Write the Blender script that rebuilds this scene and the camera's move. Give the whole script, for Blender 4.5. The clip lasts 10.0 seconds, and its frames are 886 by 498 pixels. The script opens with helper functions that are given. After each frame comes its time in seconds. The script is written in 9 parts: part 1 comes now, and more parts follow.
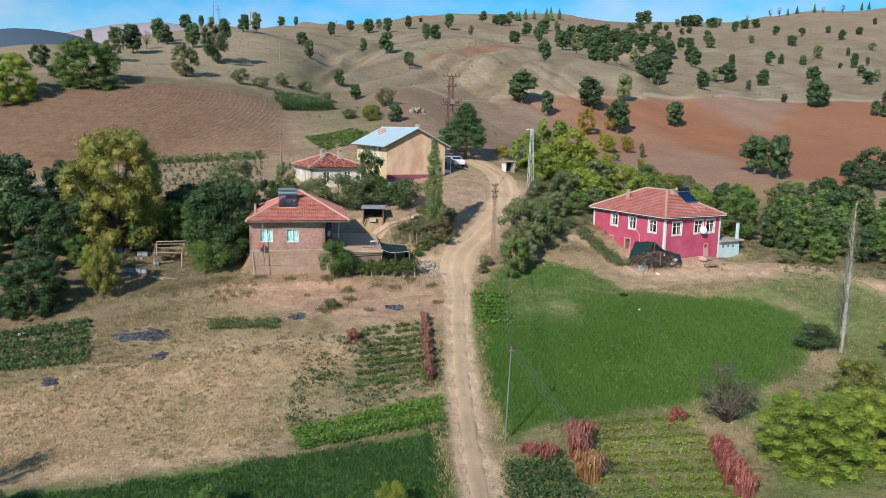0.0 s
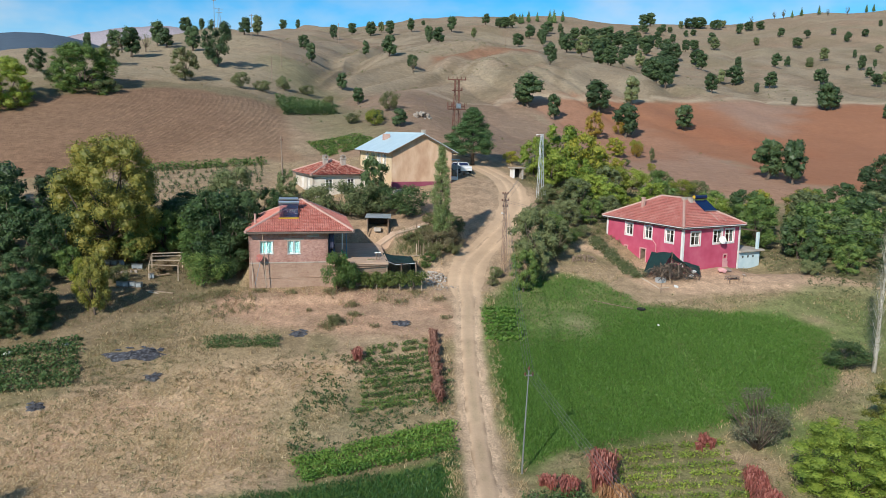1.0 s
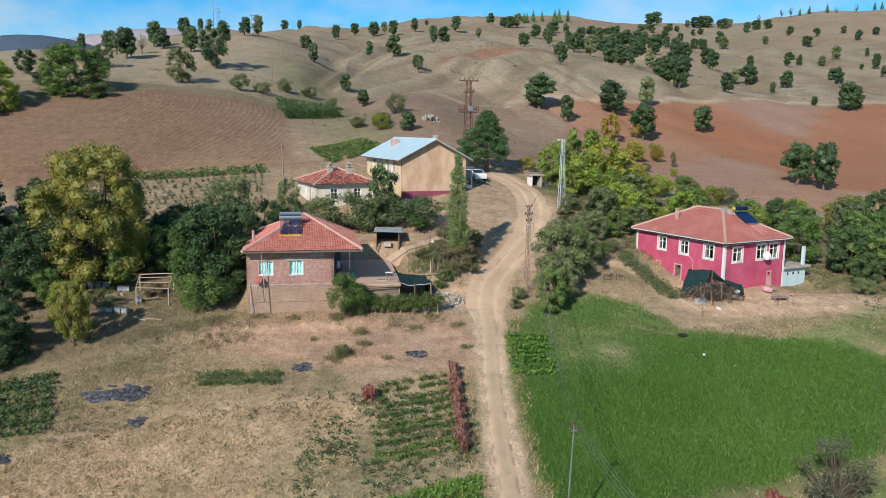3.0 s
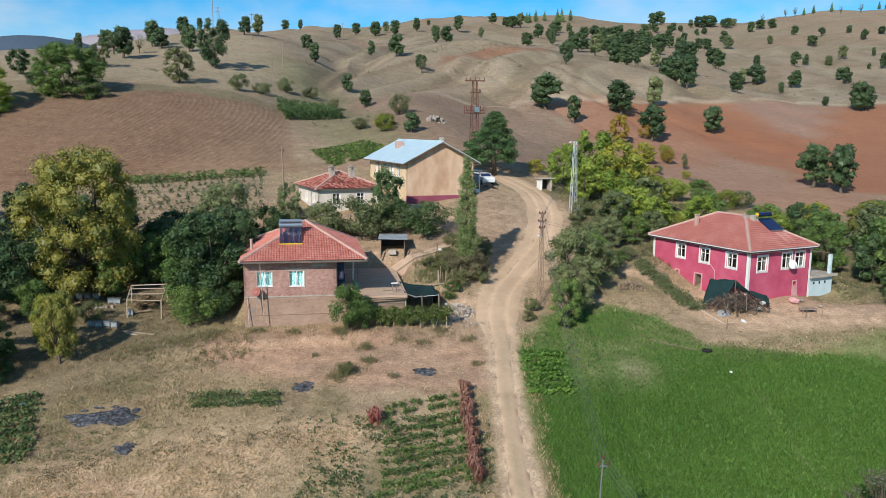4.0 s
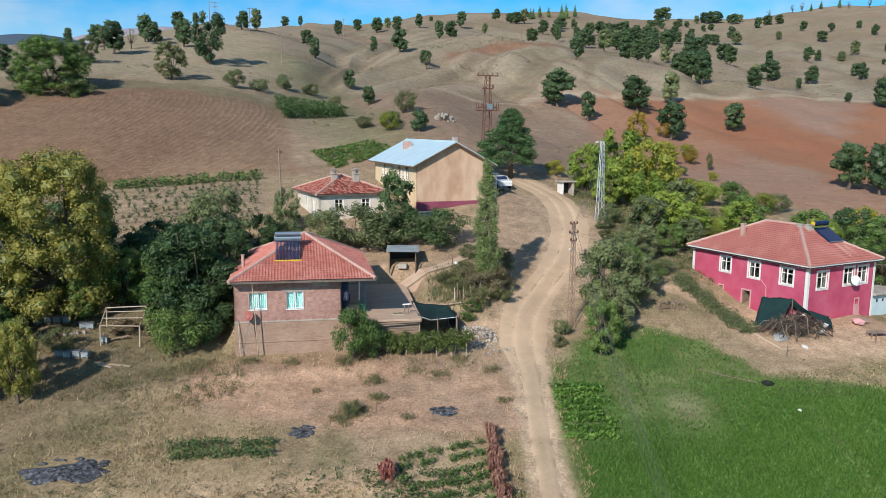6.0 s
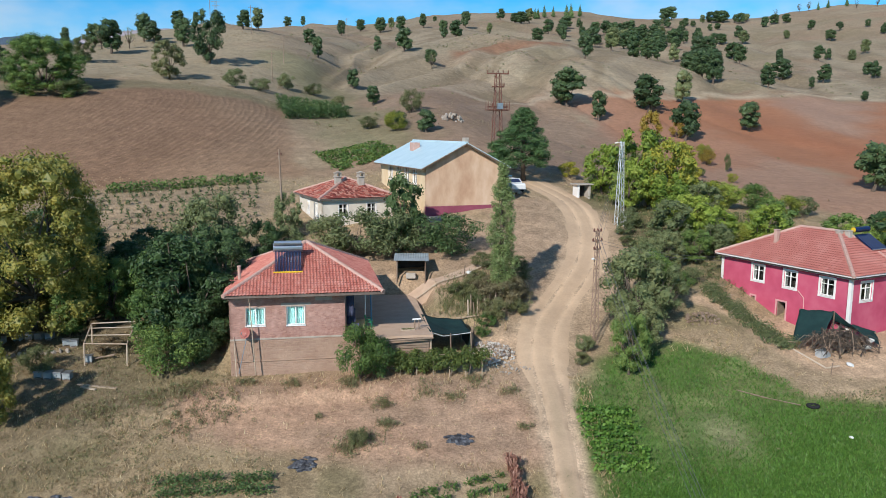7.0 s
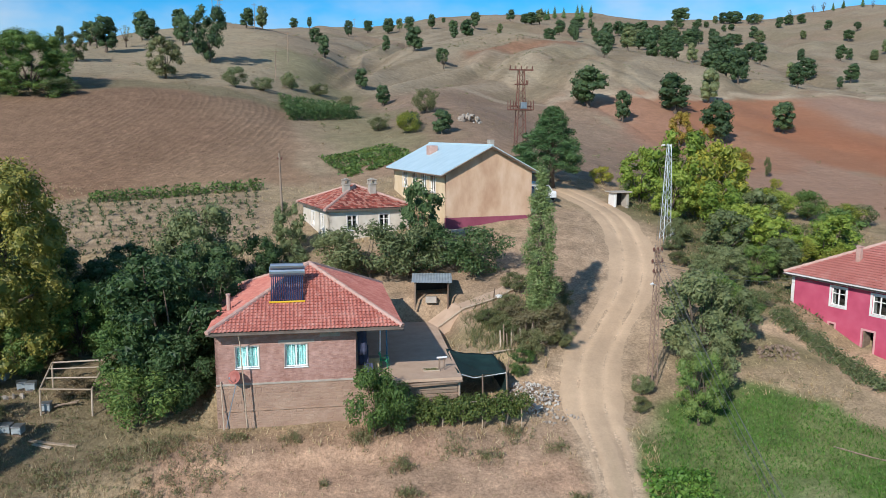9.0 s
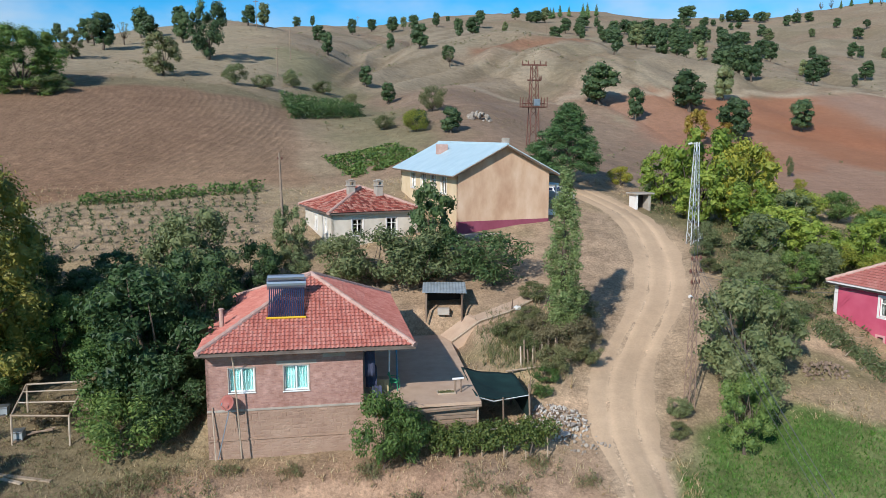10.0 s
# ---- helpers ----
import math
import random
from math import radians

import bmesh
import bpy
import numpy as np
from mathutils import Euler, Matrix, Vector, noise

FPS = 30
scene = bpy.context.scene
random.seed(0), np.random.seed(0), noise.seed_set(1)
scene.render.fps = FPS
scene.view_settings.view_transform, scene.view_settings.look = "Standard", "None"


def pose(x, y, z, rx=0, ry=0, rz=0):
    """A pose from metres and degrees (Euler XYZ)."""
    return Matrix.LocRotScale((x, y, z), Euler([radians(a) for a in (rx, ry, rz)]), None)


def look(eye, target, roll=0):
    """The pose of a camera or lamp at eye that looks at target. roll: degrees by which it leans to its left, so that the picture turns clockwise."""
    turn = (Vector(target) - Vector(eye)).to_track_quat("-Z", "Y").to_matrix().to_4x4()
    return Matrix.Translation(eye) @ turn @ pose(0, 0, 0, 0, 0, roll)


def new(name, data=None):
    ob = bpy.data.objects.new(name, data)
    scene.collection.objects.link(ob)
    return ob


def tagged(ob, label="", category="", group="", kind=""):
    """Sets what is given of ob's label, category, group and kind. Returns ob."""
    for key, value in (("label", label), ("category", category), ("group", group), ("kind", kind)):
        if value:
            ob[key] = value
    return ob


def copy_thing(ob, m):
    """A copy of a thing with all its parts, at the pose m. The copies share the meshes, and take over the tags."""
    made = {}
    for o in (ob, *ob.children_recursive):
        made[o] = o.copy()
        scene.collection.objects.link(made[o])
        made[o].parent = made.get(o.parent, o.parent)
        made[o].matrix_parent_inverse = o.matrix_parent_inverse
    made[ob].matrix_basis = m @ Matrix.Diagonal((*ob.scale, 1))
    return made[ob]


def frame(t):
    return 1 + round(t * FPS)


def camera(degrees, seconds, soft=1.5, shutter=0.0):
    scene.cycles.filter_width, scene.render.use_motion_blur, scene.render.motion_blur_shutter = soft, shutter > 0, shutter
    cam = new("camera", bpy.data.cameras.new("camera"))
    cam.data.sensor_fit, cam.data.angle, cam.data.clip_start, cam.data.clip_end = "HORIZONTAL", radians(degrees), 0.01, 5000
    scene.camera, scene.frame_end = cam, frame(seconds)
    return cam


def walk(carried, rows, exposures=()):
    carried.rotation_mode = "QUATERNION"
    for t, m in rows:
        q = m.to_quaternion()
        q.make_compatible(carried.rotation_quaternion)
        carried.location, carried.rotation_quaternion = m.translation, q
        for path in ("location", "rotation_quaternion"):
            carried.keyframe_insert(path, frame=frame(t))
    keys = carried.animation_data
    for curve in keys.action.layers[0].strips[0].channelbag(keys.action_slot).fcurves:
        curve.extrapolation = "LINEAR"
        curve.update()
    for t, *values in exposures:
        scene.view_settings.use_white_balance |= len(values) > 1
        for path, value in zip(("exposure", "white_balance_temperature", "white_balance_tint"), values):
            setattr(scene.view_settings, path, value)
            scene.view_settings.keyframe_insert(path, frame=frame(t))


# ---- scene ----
cam = camera(60.0, 10.0, 0.6)
PATH = [
    (0, (0.134, -2.925, 11.31), (0.347, -0.962, 10.996), 1.0),
    (0.5, (0.027, -1.109, 11.441), (0.238, 0.856, 11.131), 0.9),
    (1, (-0.115, 0.746, 11.623), (0.093, 2.711, 11.316), 0.9),
    (1.5, (-0.272, 2.556, 11.783), (-0.066, 4.522, 11.478), 0.9),
    (2, (-0.451, 4.405, 11.896), (-0.246, 6.371, 11.591), 0.8),
    (2.5, (-0.607, 6.301, 12.035), (-0.403, 8.267, 11.729), 0.7),
    (4, (-1.025, 12.103, 12.344), (-0.826, 14.069, 12.039), 0.6),
    (4.5, (-1.166, 14.107, 12.391), (-0.967, 16.074, 12.084), 0.6),
    (5, (-1.302, 16.146, 12.425), (-1.105, 18.112, 12.116), 0.5),
    (5.5, (-1.415, 18.22, 12.445), (-1.217, 20.185, 12.135), 0.5),
    (7, (-1.766, 24.963, 12.344), (-1.578, 26.93, 12.037), 0.3),
    (7.5, (-1.865, 27.338, 12.267), (-1.682, 29.306, 11.963), 0.3),
    (8, (-1.958, 29.62, 12.243), (-1.779, 31.589, 11.944), 0.3),
    (8.5, (-2.101, 31.858, 12.193), (-1.927, 33.828, 11.895), 0.3),
    (9, (-2.277, 34.054, 12.126), (-2.106, 36.024, 11.828), 0.2),
    (9.5, (-2.406, 36.28, 12.053), (-2.239, 38.251, 11.754), 0.1),
    (10, (-2.558, 38.449, 11.954), (-2.396, 40.42, 11.656), 0.1),
]
walk(cam, [(t, look(eye, target, roll)) for t, eye, target, roll in PATH], [(0, 0.05, 6560, 10), (5, 0.05, 6450, 10), (10, 0.03, 6220, 10)])

# ---- daylight ----
SUN_FROM, SUN_UP = 33.0, 31.5  # degrees: how far the sun stands to the left of straight behind the first view, and its height
world = bpy.data.worlds.new("world")
scene.world = world
world.use_nodes = True
sky = world.node_tree.nodes.new("ShaderNodeTexSky")
sky.sky_type, sky.sun_disc = "NISHITA", False
sky.sun_elevation, sky.sun_rotation = radians(SUN_UP), radians(180 + SUN_FROM)
sky.air_density, sky.dust_density, sky.ozone_density, sky.altitude = 1.0, 0.3, 2.0, 1200
wn, wl = world.node_tree.nodes, world.node_tree.links
tint = wn.new("ShaderNodeMix")
tint.data_type, tint.blend_type = "RGBA", "MULTIPLY"
tint.inputs["Factor"].default_value = 1.0
tint.inputs["B"].default_value = (0.20, 0.88, 1.22, 1)  # clear dry air: a deeper blue
wl.new(sky.outputs[0], tint.inputs["A"])
# thin torn fair-weather cloud over the whole sky; beyond view, added to whiten skylight
sky_way = wn.new("ShaderNodeTexCoord")
drift = wn.new("ShaderNodeMapping")
drift.inputs["Location"].default_value, drift.inputs["Scale"].default_value = (5.1, 3.3, 1.7), (1.0, 1.0, 2.2)
wl.new(sky_way.outputs["Generated"], drift.inputs["Vector"])
torn = wn.new("ShaderNodeTexNoise")
torn.inputs["Scale"].default_value, torn.inputs["Detail"].default_value, torn.inputs["Roughness"].default_value = 1.9, 6, 0.55
wl.new(drift.outputs[0], torn.inputs["Vector"])
cover = wn.new("ShaderNodeMapRange")
cover.interpolation_type = "SMOOTHSTEP"
cover.inputs["From Min"].default_value, cover.inputs["From Max"].default_value, cover.inputs["To Max"].default_value = 0.47, 0.68, 0.6
wl.new(torn.outputs["Fac"], cover.inputs["Value"])
cloudy = wn.new("ShaderNodeMix")
cloudy.data_type = "RGBA"
cloudy.inputs["B"].default_value = (7.0, 6.9, 6.7, 1)
wl.new(cover.outputs[0], cloudy.inputs["Factor"])
wl.new(tint.outputs["Result"], cloudy.inputs["A"])
wl.new(cloudy.outputs["Result"], wn["Background"].inputs["Color"])
wn["Background"].inputs["Strength"].default_value = 0.11
sun = new("sun", bpy.data.lights.new("sun", "SUN"))
sun.data.energy, sun.data.angle, sun.data.color = 4.7, radians(0.6), (1.0, 0.95, 0.87)
sun_way = Vector((-math.sin(radians(SUN_FROM)), -math.cos(radians(SUN_FROM)), math.tan(radians(SUN_UP))))
sun.matrix_world = look(sun_way.normalized() * 200, (0, 0, 0))

# ---- materials ----
def surface(name, colours, size=0.3, rough=0.85, bump=0.3, bump_size=0.04, metal=0.0, island=0.0, each=0.0, stain=0.35, stain_size=1.5, gloss=0.3, stretch=(1, 1, 1), local=False):
    """Two scales of mottling between the given colours (dark to light), with fine relief. island / each: how much single pieces / objects differ."""
    m = bpy.data.materials.new(name)
    m.use_nodes = True
    nt = m.node_tree
    N, L = nt.nodes, nt.links
    b = N["Principled BSDF"]
    if local:
        pos = N.new("ShaderNodeTexCoord").outputs["Object"]
    else:
        pos = N.new("ShaderNodeNewGeometry").outputs["Position"]
    mp = N.new("ShaderNodeMapping")
    mp.inputs["Scale"].default_value = stretch
    L.new(pos, mp.inputs["Vector"])

    def noisy(scale, detail=4, r=0.6):
        n = N.new("ShaderNodeTexNoise")
        n.inputs["Scale"].default_value, n.inputs["Detail"].default_value, n.inputs["Roughness"].default_value = scale, detail, r
        L.new(mp.outputs[0], n.inputs["Vector"])
        return n.outputs["Fac"]

    def sums(op, a, c):
        n = N.new("ShaderNodeMath")
        n.operation = op
        for k, v in enumerate((a, c)):
            if isinstance(v, (int, float)):
                n.inputs[k].default_value = v
            else:
                L.new(v, n.inputs[k])
        return n.outputs[0]

    f = sums("MULTIPLY_ADD", noisy(1 / size), 1 - stain)
    f.node.inputs[2].default_value = 0
    f = sums("ADD", f, sums("MULTIPLY", noisy(1 / stain_size, 2), stain))
    if island:
        g = N.new("ShaderNodeNewGeometry")
        f = sums("ADD", f, sums("MULTIPLY", sums("SUBTRACT", g.outputs["Random Per Island"], 0.5), island))
    if each:
        o = N.new("ShaderNodeObjectInfo")
        f = sums("ADD", f, sums("MULTIPLY", sums("SUBTRACT", o.outputs["Random"], 0.5), each))
    r = N.new("ShaderNodeValToRGB")
    el = r.color_ramp.elements
    n = len(colours)
    while len(el) < n:
        el.new(0.5)
    for k, c in enumerate(colours):
        el[k].position = 0.3 + 0.4 * k / max(1, n - 1)
        el[k].color = (*c, 1)
    L.new(f, r.inputs[0])
    L.new(r.outputs[0], b.inputs["Base Color"])
    b.inputs["Roughness"].default_value, b.inputs["Metallic"].default_value = rough, metal
    b.inputs["Specular IOR Level"].default_value = gloss
    if bump:
        bp = N.new("ShaderNodeBump")
        bp.inputs["Strength"].default_value, bp.inputs["Distance"].default_value = bump, bump_size
        L.new(noisy(1 / bump_size, 3), bp.inputs["Height"])
        L.new(bp.outputs[0], b.inputs["Normal"])
    return m


def leafy(name, colours, glow=0.3, rough=0.5, each=0.5, island=0.7):
    """Leaves: each leaf differs a little, each plant too; some light passes through."""
    m = bpy.data.materials.new(name)
    m.use_nodes = True
    nt = m.node_tree
    N, L = nt.nodes, nt.links
    b, out = N["Principled BSDF"], N["Material Output"]
    g, o = N.new("ShaderNodeNewGeometry"), N.new("ShaderNodeObjectInfo")
    mix = N.new("ShaderNodeMath")
    mix.operation = "MULTIPLY_ADD"
    mix.inputs[1].default_value, mix.inputs[2].default_value = island, 0.5 - island / 2 - each / 2
    L.new(g.outputs["Random Per Island"], mix.inputs[0])
    add = N.new("ShaderNodeMath")
    add.operation = "MULTIPLY_ADD"
    add.inputs[1].default_value = each
    L.new(o.outputs["Random"], add.inputs[0])
    L.new(mix.outputs[0], add.inputs[2])
    r = N.new("ShaderNodeValToRGB")
    el = r.color_ramp.elements
    while len(el) < len(colours):
        el.new(0.5)
    for k, c in enumerate(colours):
        el[k].position = k / max(1, len(colours) - 1)
        el[k].color = (*c, 1)
    L.new(add.outputs[0], r.inputs[0])
    L.new(r.outputs[0], b.inputs["Base Color"])
    b.inputs["Roughness"].default_value = rough
    b.inputs["Specular IOR Level"].default_value = 0.35
    t = N.new("ShaderNodeBsdfTranslucent")
    L.new(r.outputs[0], t.inputs["Color"])
    x = N.new("ShaderNodeMixShader")
    x.inputs[0].default_value = glow
    L.new(b.outputs[0], x.inputs[1])
    L.new(t.outputs[0], x.inputs[2])
    L.new(x.outputs[0], out.inputs["Surface"])
    return m


def masonry(name, light, dark, joint, width, height, size=0.4, flat=False):
    """Brickwork: courses of that brick size along the wall, with joints set back."""
    m = surface(name, [dark, light], size=size, rough=0.9, bump=0.4, bump_size=0.03)
    nt = m.node_tree
    N, L = nt.nodes, nt.links
    b = N["Principled BSDF"]
    uv = N.new("ShaderNodeUVMap")
    uv.uv_map = "wall"
    br = N.new("ShaderNodeTexBrick")
    br.inputs["Scale"].default_value = 1
    br.inputs["Brick Width"].default_value, br.inputs["Row Height"].default_value = width, height
    br.inputs["Mortar Size"].default_value, br.inputs["Mortar Smooth"].default_value = 0.006, 0.3
    br.inputs["Color1"].default_value, br.inputs["Color2"].default_value = (0.84, 0.82, 0.82, 1), (1.12, 1.12, 1.12, 1)
    br.inputs["Mortar"].default_value = (*joint, 1)
    L.new(uv.outputs[0], br.inputs["Vector"])
    old = b.inputs["Base Color"].links[0].from_socket
    mul = N.new("ShaderNodeMix")
    mul.data_type, mul.blend_type = "RGBA", "MULTIPLY"
    mul.inputs["Factor"].default_value = 1
    L.new(old, mul.inputs["A"])
    L.new(br.outputs["Color"], mul.inputs["B"])
    L.new(mul.outputs["Result"], b.inputs["Base Color"])
    bp = N.new("ShaderNodeBump")
    bp.invert = True
    bp.inputs["Strength"].default_value, bp.inputs["Distance"].default_value = 0.6, 0.012
    L.new(br.outputs["Fac"], bp.inputs["Height"])
    L.new(b.inputs["Normal"].links[0].from_socket, bp.inputs["Normal"])
    L.new(bp.outputs[0], b.inputs["Normal"])
    return m


def clear_glass(name):
    m = bpy.data.materials.new(name)
    m.use_nodes = True
    b = m.node_tree.nodes["Principled BSDF"]
    b.inputs["Base Color"].default_value = (0.9, 0.95, 0.95, 1)
    b.inputs["Roughness"].default_value, b.inputs["IOR"].default_value = 0.03, 1.45
    b.inputs["Transmission Weight"].default_value = 1.0
    return m


M_BRICK = masonry("red_brick", (0.50, 0.31, 0.255), (0.30, 0.155, 0.12), (1.05, 1.12, 1.18), 0.21, 0.075, size=0.3)
M_RUBBLE = surface("rubble_stone", [(0.29, 0.185, 0.135), (0.36, 0.24, 0.175), (0.43, 0.30, 0.22)], size=0.7, island=0.14, bump=0.7, bump_size=0.06, stain=0.5)
M_CLAY = surface("earth_mortar", [(0.31, 0.20, 0.14), (0.42, 0.29, 0.21)], size=0.5, bump=0.7, bump_size=0.06)
M_CONCRETE = surface("weathered_concrete", [(0.32, 0.27, 0.22), (0.48, 0.43, 0.37)], size=0.6, bump=0.4)
M_TILE = surface("clay_tile", [(0.42, 0.135, 0.10), (0.53, 0.19, 0.145), (0.61, 0.285, 0.225)], size=0.7, rough=0.75, island=0.16, each=0.16, bump=0.25, bump_size=0.02)
M_TILE_OLD = surface("old_clay_tile", [(0.20, 0.05, 0.04), (0.40, 0.10, 0.07), (0.50, 0.26, 0.2)], size=0.8, rough=0.85, island=0.6, bump=0.3, bump_size=0.02)
M_TILE_PINK = surface("faded_clay_tile", [(0.36, 0.12, 0.10), (0.43, 0.155, 0.125), (0.50, 0.23, 0.19)], size=1.2, rough=0.75, island=0.14, bump=0.25, bump_size=0.02)
M_TANK = surface("bluish_steel_tank", [(0.34, 0.40, 0.46), (0.52, 0.58, 0.64)], size=0.5, rough=0.3, metal=0.85, bump=0.03, stretch=(0.4, 4, 4))
M_DEBRIS = surface("pale_building_debris", [(0.25, 0.20, 0.165), (0.38, 0.33, 0.285), (0.54, 0.50, 0.45)], size=0.2, island=0.5, each=0.9, bump=0.5)
M_RIDGE = surface("mortared_ridge", [(0.42, 0.25, 0.20), (0.56, 0.38, 0.32)], size=0.25, bump=0.4)
M_PINK = surface("raspberry_paint", [(0.43, 0.062, 0.115), (0.50, 0.085, 0.145), (0.54, 0.12, 0.18)], size=1.5, rough=0.8, bump=0.15, stain=0.5)
M_PINK_PALE = surface("faded_pink_paint", [(0.55, 0.26, 0.26), (0.64, 0.36, 0.35)], size=0.6, rough=0.85, bump=0.2)
M_WHITE = surface("white_paint", [(0.66, 0.62, 0.58), (0.80, 0.78, 0.75)], size=0.8, rough=0.6, bump=0.1)
M_PVC = surface("white_window_frame", [(0.74, 0.74, 0.73), (0.82, 0.82, 0.8)], size=0.8, rough=0.4, bump=0.03)
M_PALEBLUE = surface("pale_blue_wash", [(0.44, 0.58, 0.61), (0.60, 0.70, 0.71)], size=0.8, rough=0.85, bump=0.2)
M_OCHRE = surface("ochre_plaster", [(0.42, 0.24, 0.145), (0.58, 0.385, 0.255), (0.70, 0.52, 0.375)], size=0.9, rough=0.9, bump=0.3, stain=0.5, stain_size=2.6, stretch=(1, 1, 0.45))
M_CREAM = surface("cream_plaster", [(0.60, 0.43, 0.25), (0.76, 0.60, 0.40)], size=1.4, rough=0.9, bump=0.25, stain=0.5, stain_size=2.5)
M_MAROON = surface("maroon_skirting_paint", [(0.22, 0.05, 0.08), (0.32, 0.085, 0.13)], size=0.8, rough=0.85, bump=0.3)
M_OLDWHITE = surface("dirty_limewash", [(0.52, 0.45, 0.36), (0.74, 0.67, 0.57)], size=1.0, rough=0.9, bump=0.3, stain=0.55, stain_size=2)
M_ZINC = surface("galvanised_roof_sheet", [(0.43, 0.57, 0.62), (0.57, 0.70, 0.74)], size=2.5, rough=0.5, metal=0.1, bump=0.08, gloss=0.5, stain=0.6)
M_STEEL = surface("dull_steel", [(0.30, 0.31, 0.32), (0.46, 0.47, 0.48)], size=0.4, rough=0.45, metal=0.8, bump=0.05)
M_GALV = surface("galvanised_lattice", [(0.50, 0.52, 0.53), (0.64, 0.66, 0.66)], size=0.6, rough=0.5, metal=0.4, bump=0.05)
M_RUST = surface("rusty_steel", [(0.10, 0.042, 0.032), (0.19, 0.085, 0.062)], size=0.3, rough=0.85, bump=0.2)
M_TUBE = surface("dark_glass_tube", [(0.014, 0.02, 0.05), (0.035, 0.05, 0.11)], size=0.5, rough=0.15, bump=0, gloss=0.6)
M_COLLECTOR = surface("blue_collector_glass", [(0.005, 0.013, 0.051), (0.009, 0.021, 0.072)], size=0.5, rough=0.12, bump=0, gloss=0.6)
M_YELLOW = surface("yellow_plastic", [(0.62, 0.38, 0.02), (0.75, 0.5, 0.04)], size=0.4, rough=0.45, bump=0.03)
M_DISH = surface("rusty_red_dish", [(0.28, 0.085, 0.07), (0.40, 0.14, 0.11)], size=0.3, rough=0.6, bump=0.1)
M_NET = surface("dark_green_shade_net", [(0.006, 0.024, 0.024), (0.013, 0.042, 0.04)], size=0.5, rough=0.85, bump=0.3, bump_size=0.02)
M_WOOD = surface("weathered_wood", [(0.16, 0.11, 0.08), (0.30, 0.22, 0.16)], size=0.25, rough=0.9, bump=0.4, each=0.4)
M_WOOD_PALE = surface("sun_bleached_pole", [(0.36, 0.27, 0.19), (0.52, 0.42, 0.32)], size=0.3, rough=0.9, bump=0.3, each=0.4)
# near-black: dark parts, and the shade painted into rooms, recesses and openings
M_DARK = surface("dark_parts_and_shade", [(0.03, 0.025, 0.022), (0.06, 0.05, 0.045)], size=0.5, rough=0.95, bump=0.1)
M_HIVE = surface("grey_hive_paint", [(0.27, 0.30, 0.31), (0.42, 0.45, 0.45)], size=0.3, rough=0.7, each=0.3, bump=0.1)
M_CURTAIN = surface("teal_curtain", [(0.20, 0.46, 0.47), (0.42, 0.66, 0.66)], size=0.12, rough=0.9, bump=0.2, stretch=(6, 6, 0.3))
# white lace darkened: the dimness behind the panes is put into its colour
M_LACE = surface("darkened_lace_curtain", [(0.055, 0.06, 0.06), (0.17, 0.17, 0.165)], size=0.12, rough=0.9, bump=0.2, stretch=(6, 6, 0.3))
M_GLASS = clear_glass("window_glass")
M_BLUECLOTH = surface("navy_cloth", [(0.035, 0.04, 0.075), (0.09, 0.10, 0.16)], size=0.3, rough=0.95, bump=0.4)
M_GREENPLASTIC = surface("green_plastic", [(0.03, 0.22, 0.10), (0.05, 0.32, 0.15)], size=0.5, rough=0.4, bump=0.02)
M_CARDBOARD = surface("ochre_box", [(0.38, 0.31, 0.16), (0.50, 0.42, 0.24)], size=0.4, rough=0.8, bump=0.1)
M_SACK = surface("white_plastic_sack", [(0.58, 0.57, 0.54), (0.78, 0.77, 0.74)], size=0.3, rough=0.6, bump=0.3)
M_STONE = surface("grey_stone", [(0.153, 0.119, 0.093), (0.272, 0.221, 0.178), (0.365, 0.315, 0.264)], size=0.3, island=0.5, each=0.4, bump=0.5)
M_ASH = surface("black_plastic_and_ash", [(0.012, 0.012, 0.014), (0.06, 0.06, 0.068), (0.19, 0.20, 0.22)], size=0.22, rough=0.6, bump=0.6, bump_size=0.06, stain=0.2)
M_BARK = surface("bark", [(0.075, 0.055, 0.04), (0.17, 0.13, 0.10)], size=0.2, rough=0.95, bump=0.6, stretch=(1, 1, 0.3))
M_VINE = surface("dark_vine_wood", [(0.045, 0.034, 0.028), (0.10, 0.08, 0.065)], size=0.2, rough=0.95, bump=0.5)
M_BARK_PALE = surface("pale_poplar_bark", [(0.369, 0.332, 0.270), (0.638, 0.590, 0.516)], size=0.25, rough=0.9, bump=0.4, stretch=(1, 1, 0.4))
M_WIRE = surface("aluminium_wire", [(0.10, 0.10, 0.10), (0.16, 0.16, 0.16)], size=1, rough=0.6, bump=0)
M_BLACK = surface("black_rubber", [(0.012, 0.012, 0.012), (0.03, 0.03, 0.03)], size=0.3, rough=0.85, bump=0.1)
M_CARWHITE = surface("white_car_paint", [(0.70, 0.70, 0.69), (0.78, 0.78, 0.77)], size=1, rough=0.25, bump=0)
L_OAK = leafy("oak_leaves", [(0.029, 0.052, 0.021), (0.055, 0.094, 0.036), (0.098, 0.143, 0.055)], glow=0.15)
L_OLIVE = leafy("dull_olive_leaves", [(0.085, 0.110, 0.046), (0.165, 0.200, 0.082), (0.275, 0.290, 0.130)], glow=0.25)
L_GREEN = leafy("orchard_leaves", [(0.054, 0.102, 0.029), (0.120, 0.198, 0.048), (0.228, 0.300, 0.078)], glow=0.3)
L_DEEP = leafy("deep_green_leaves", [(0.031, 0.062, 0.022), (0.067, 0.119, 0.040), (0.144, 0.196, 0.072)], glow=0.25)
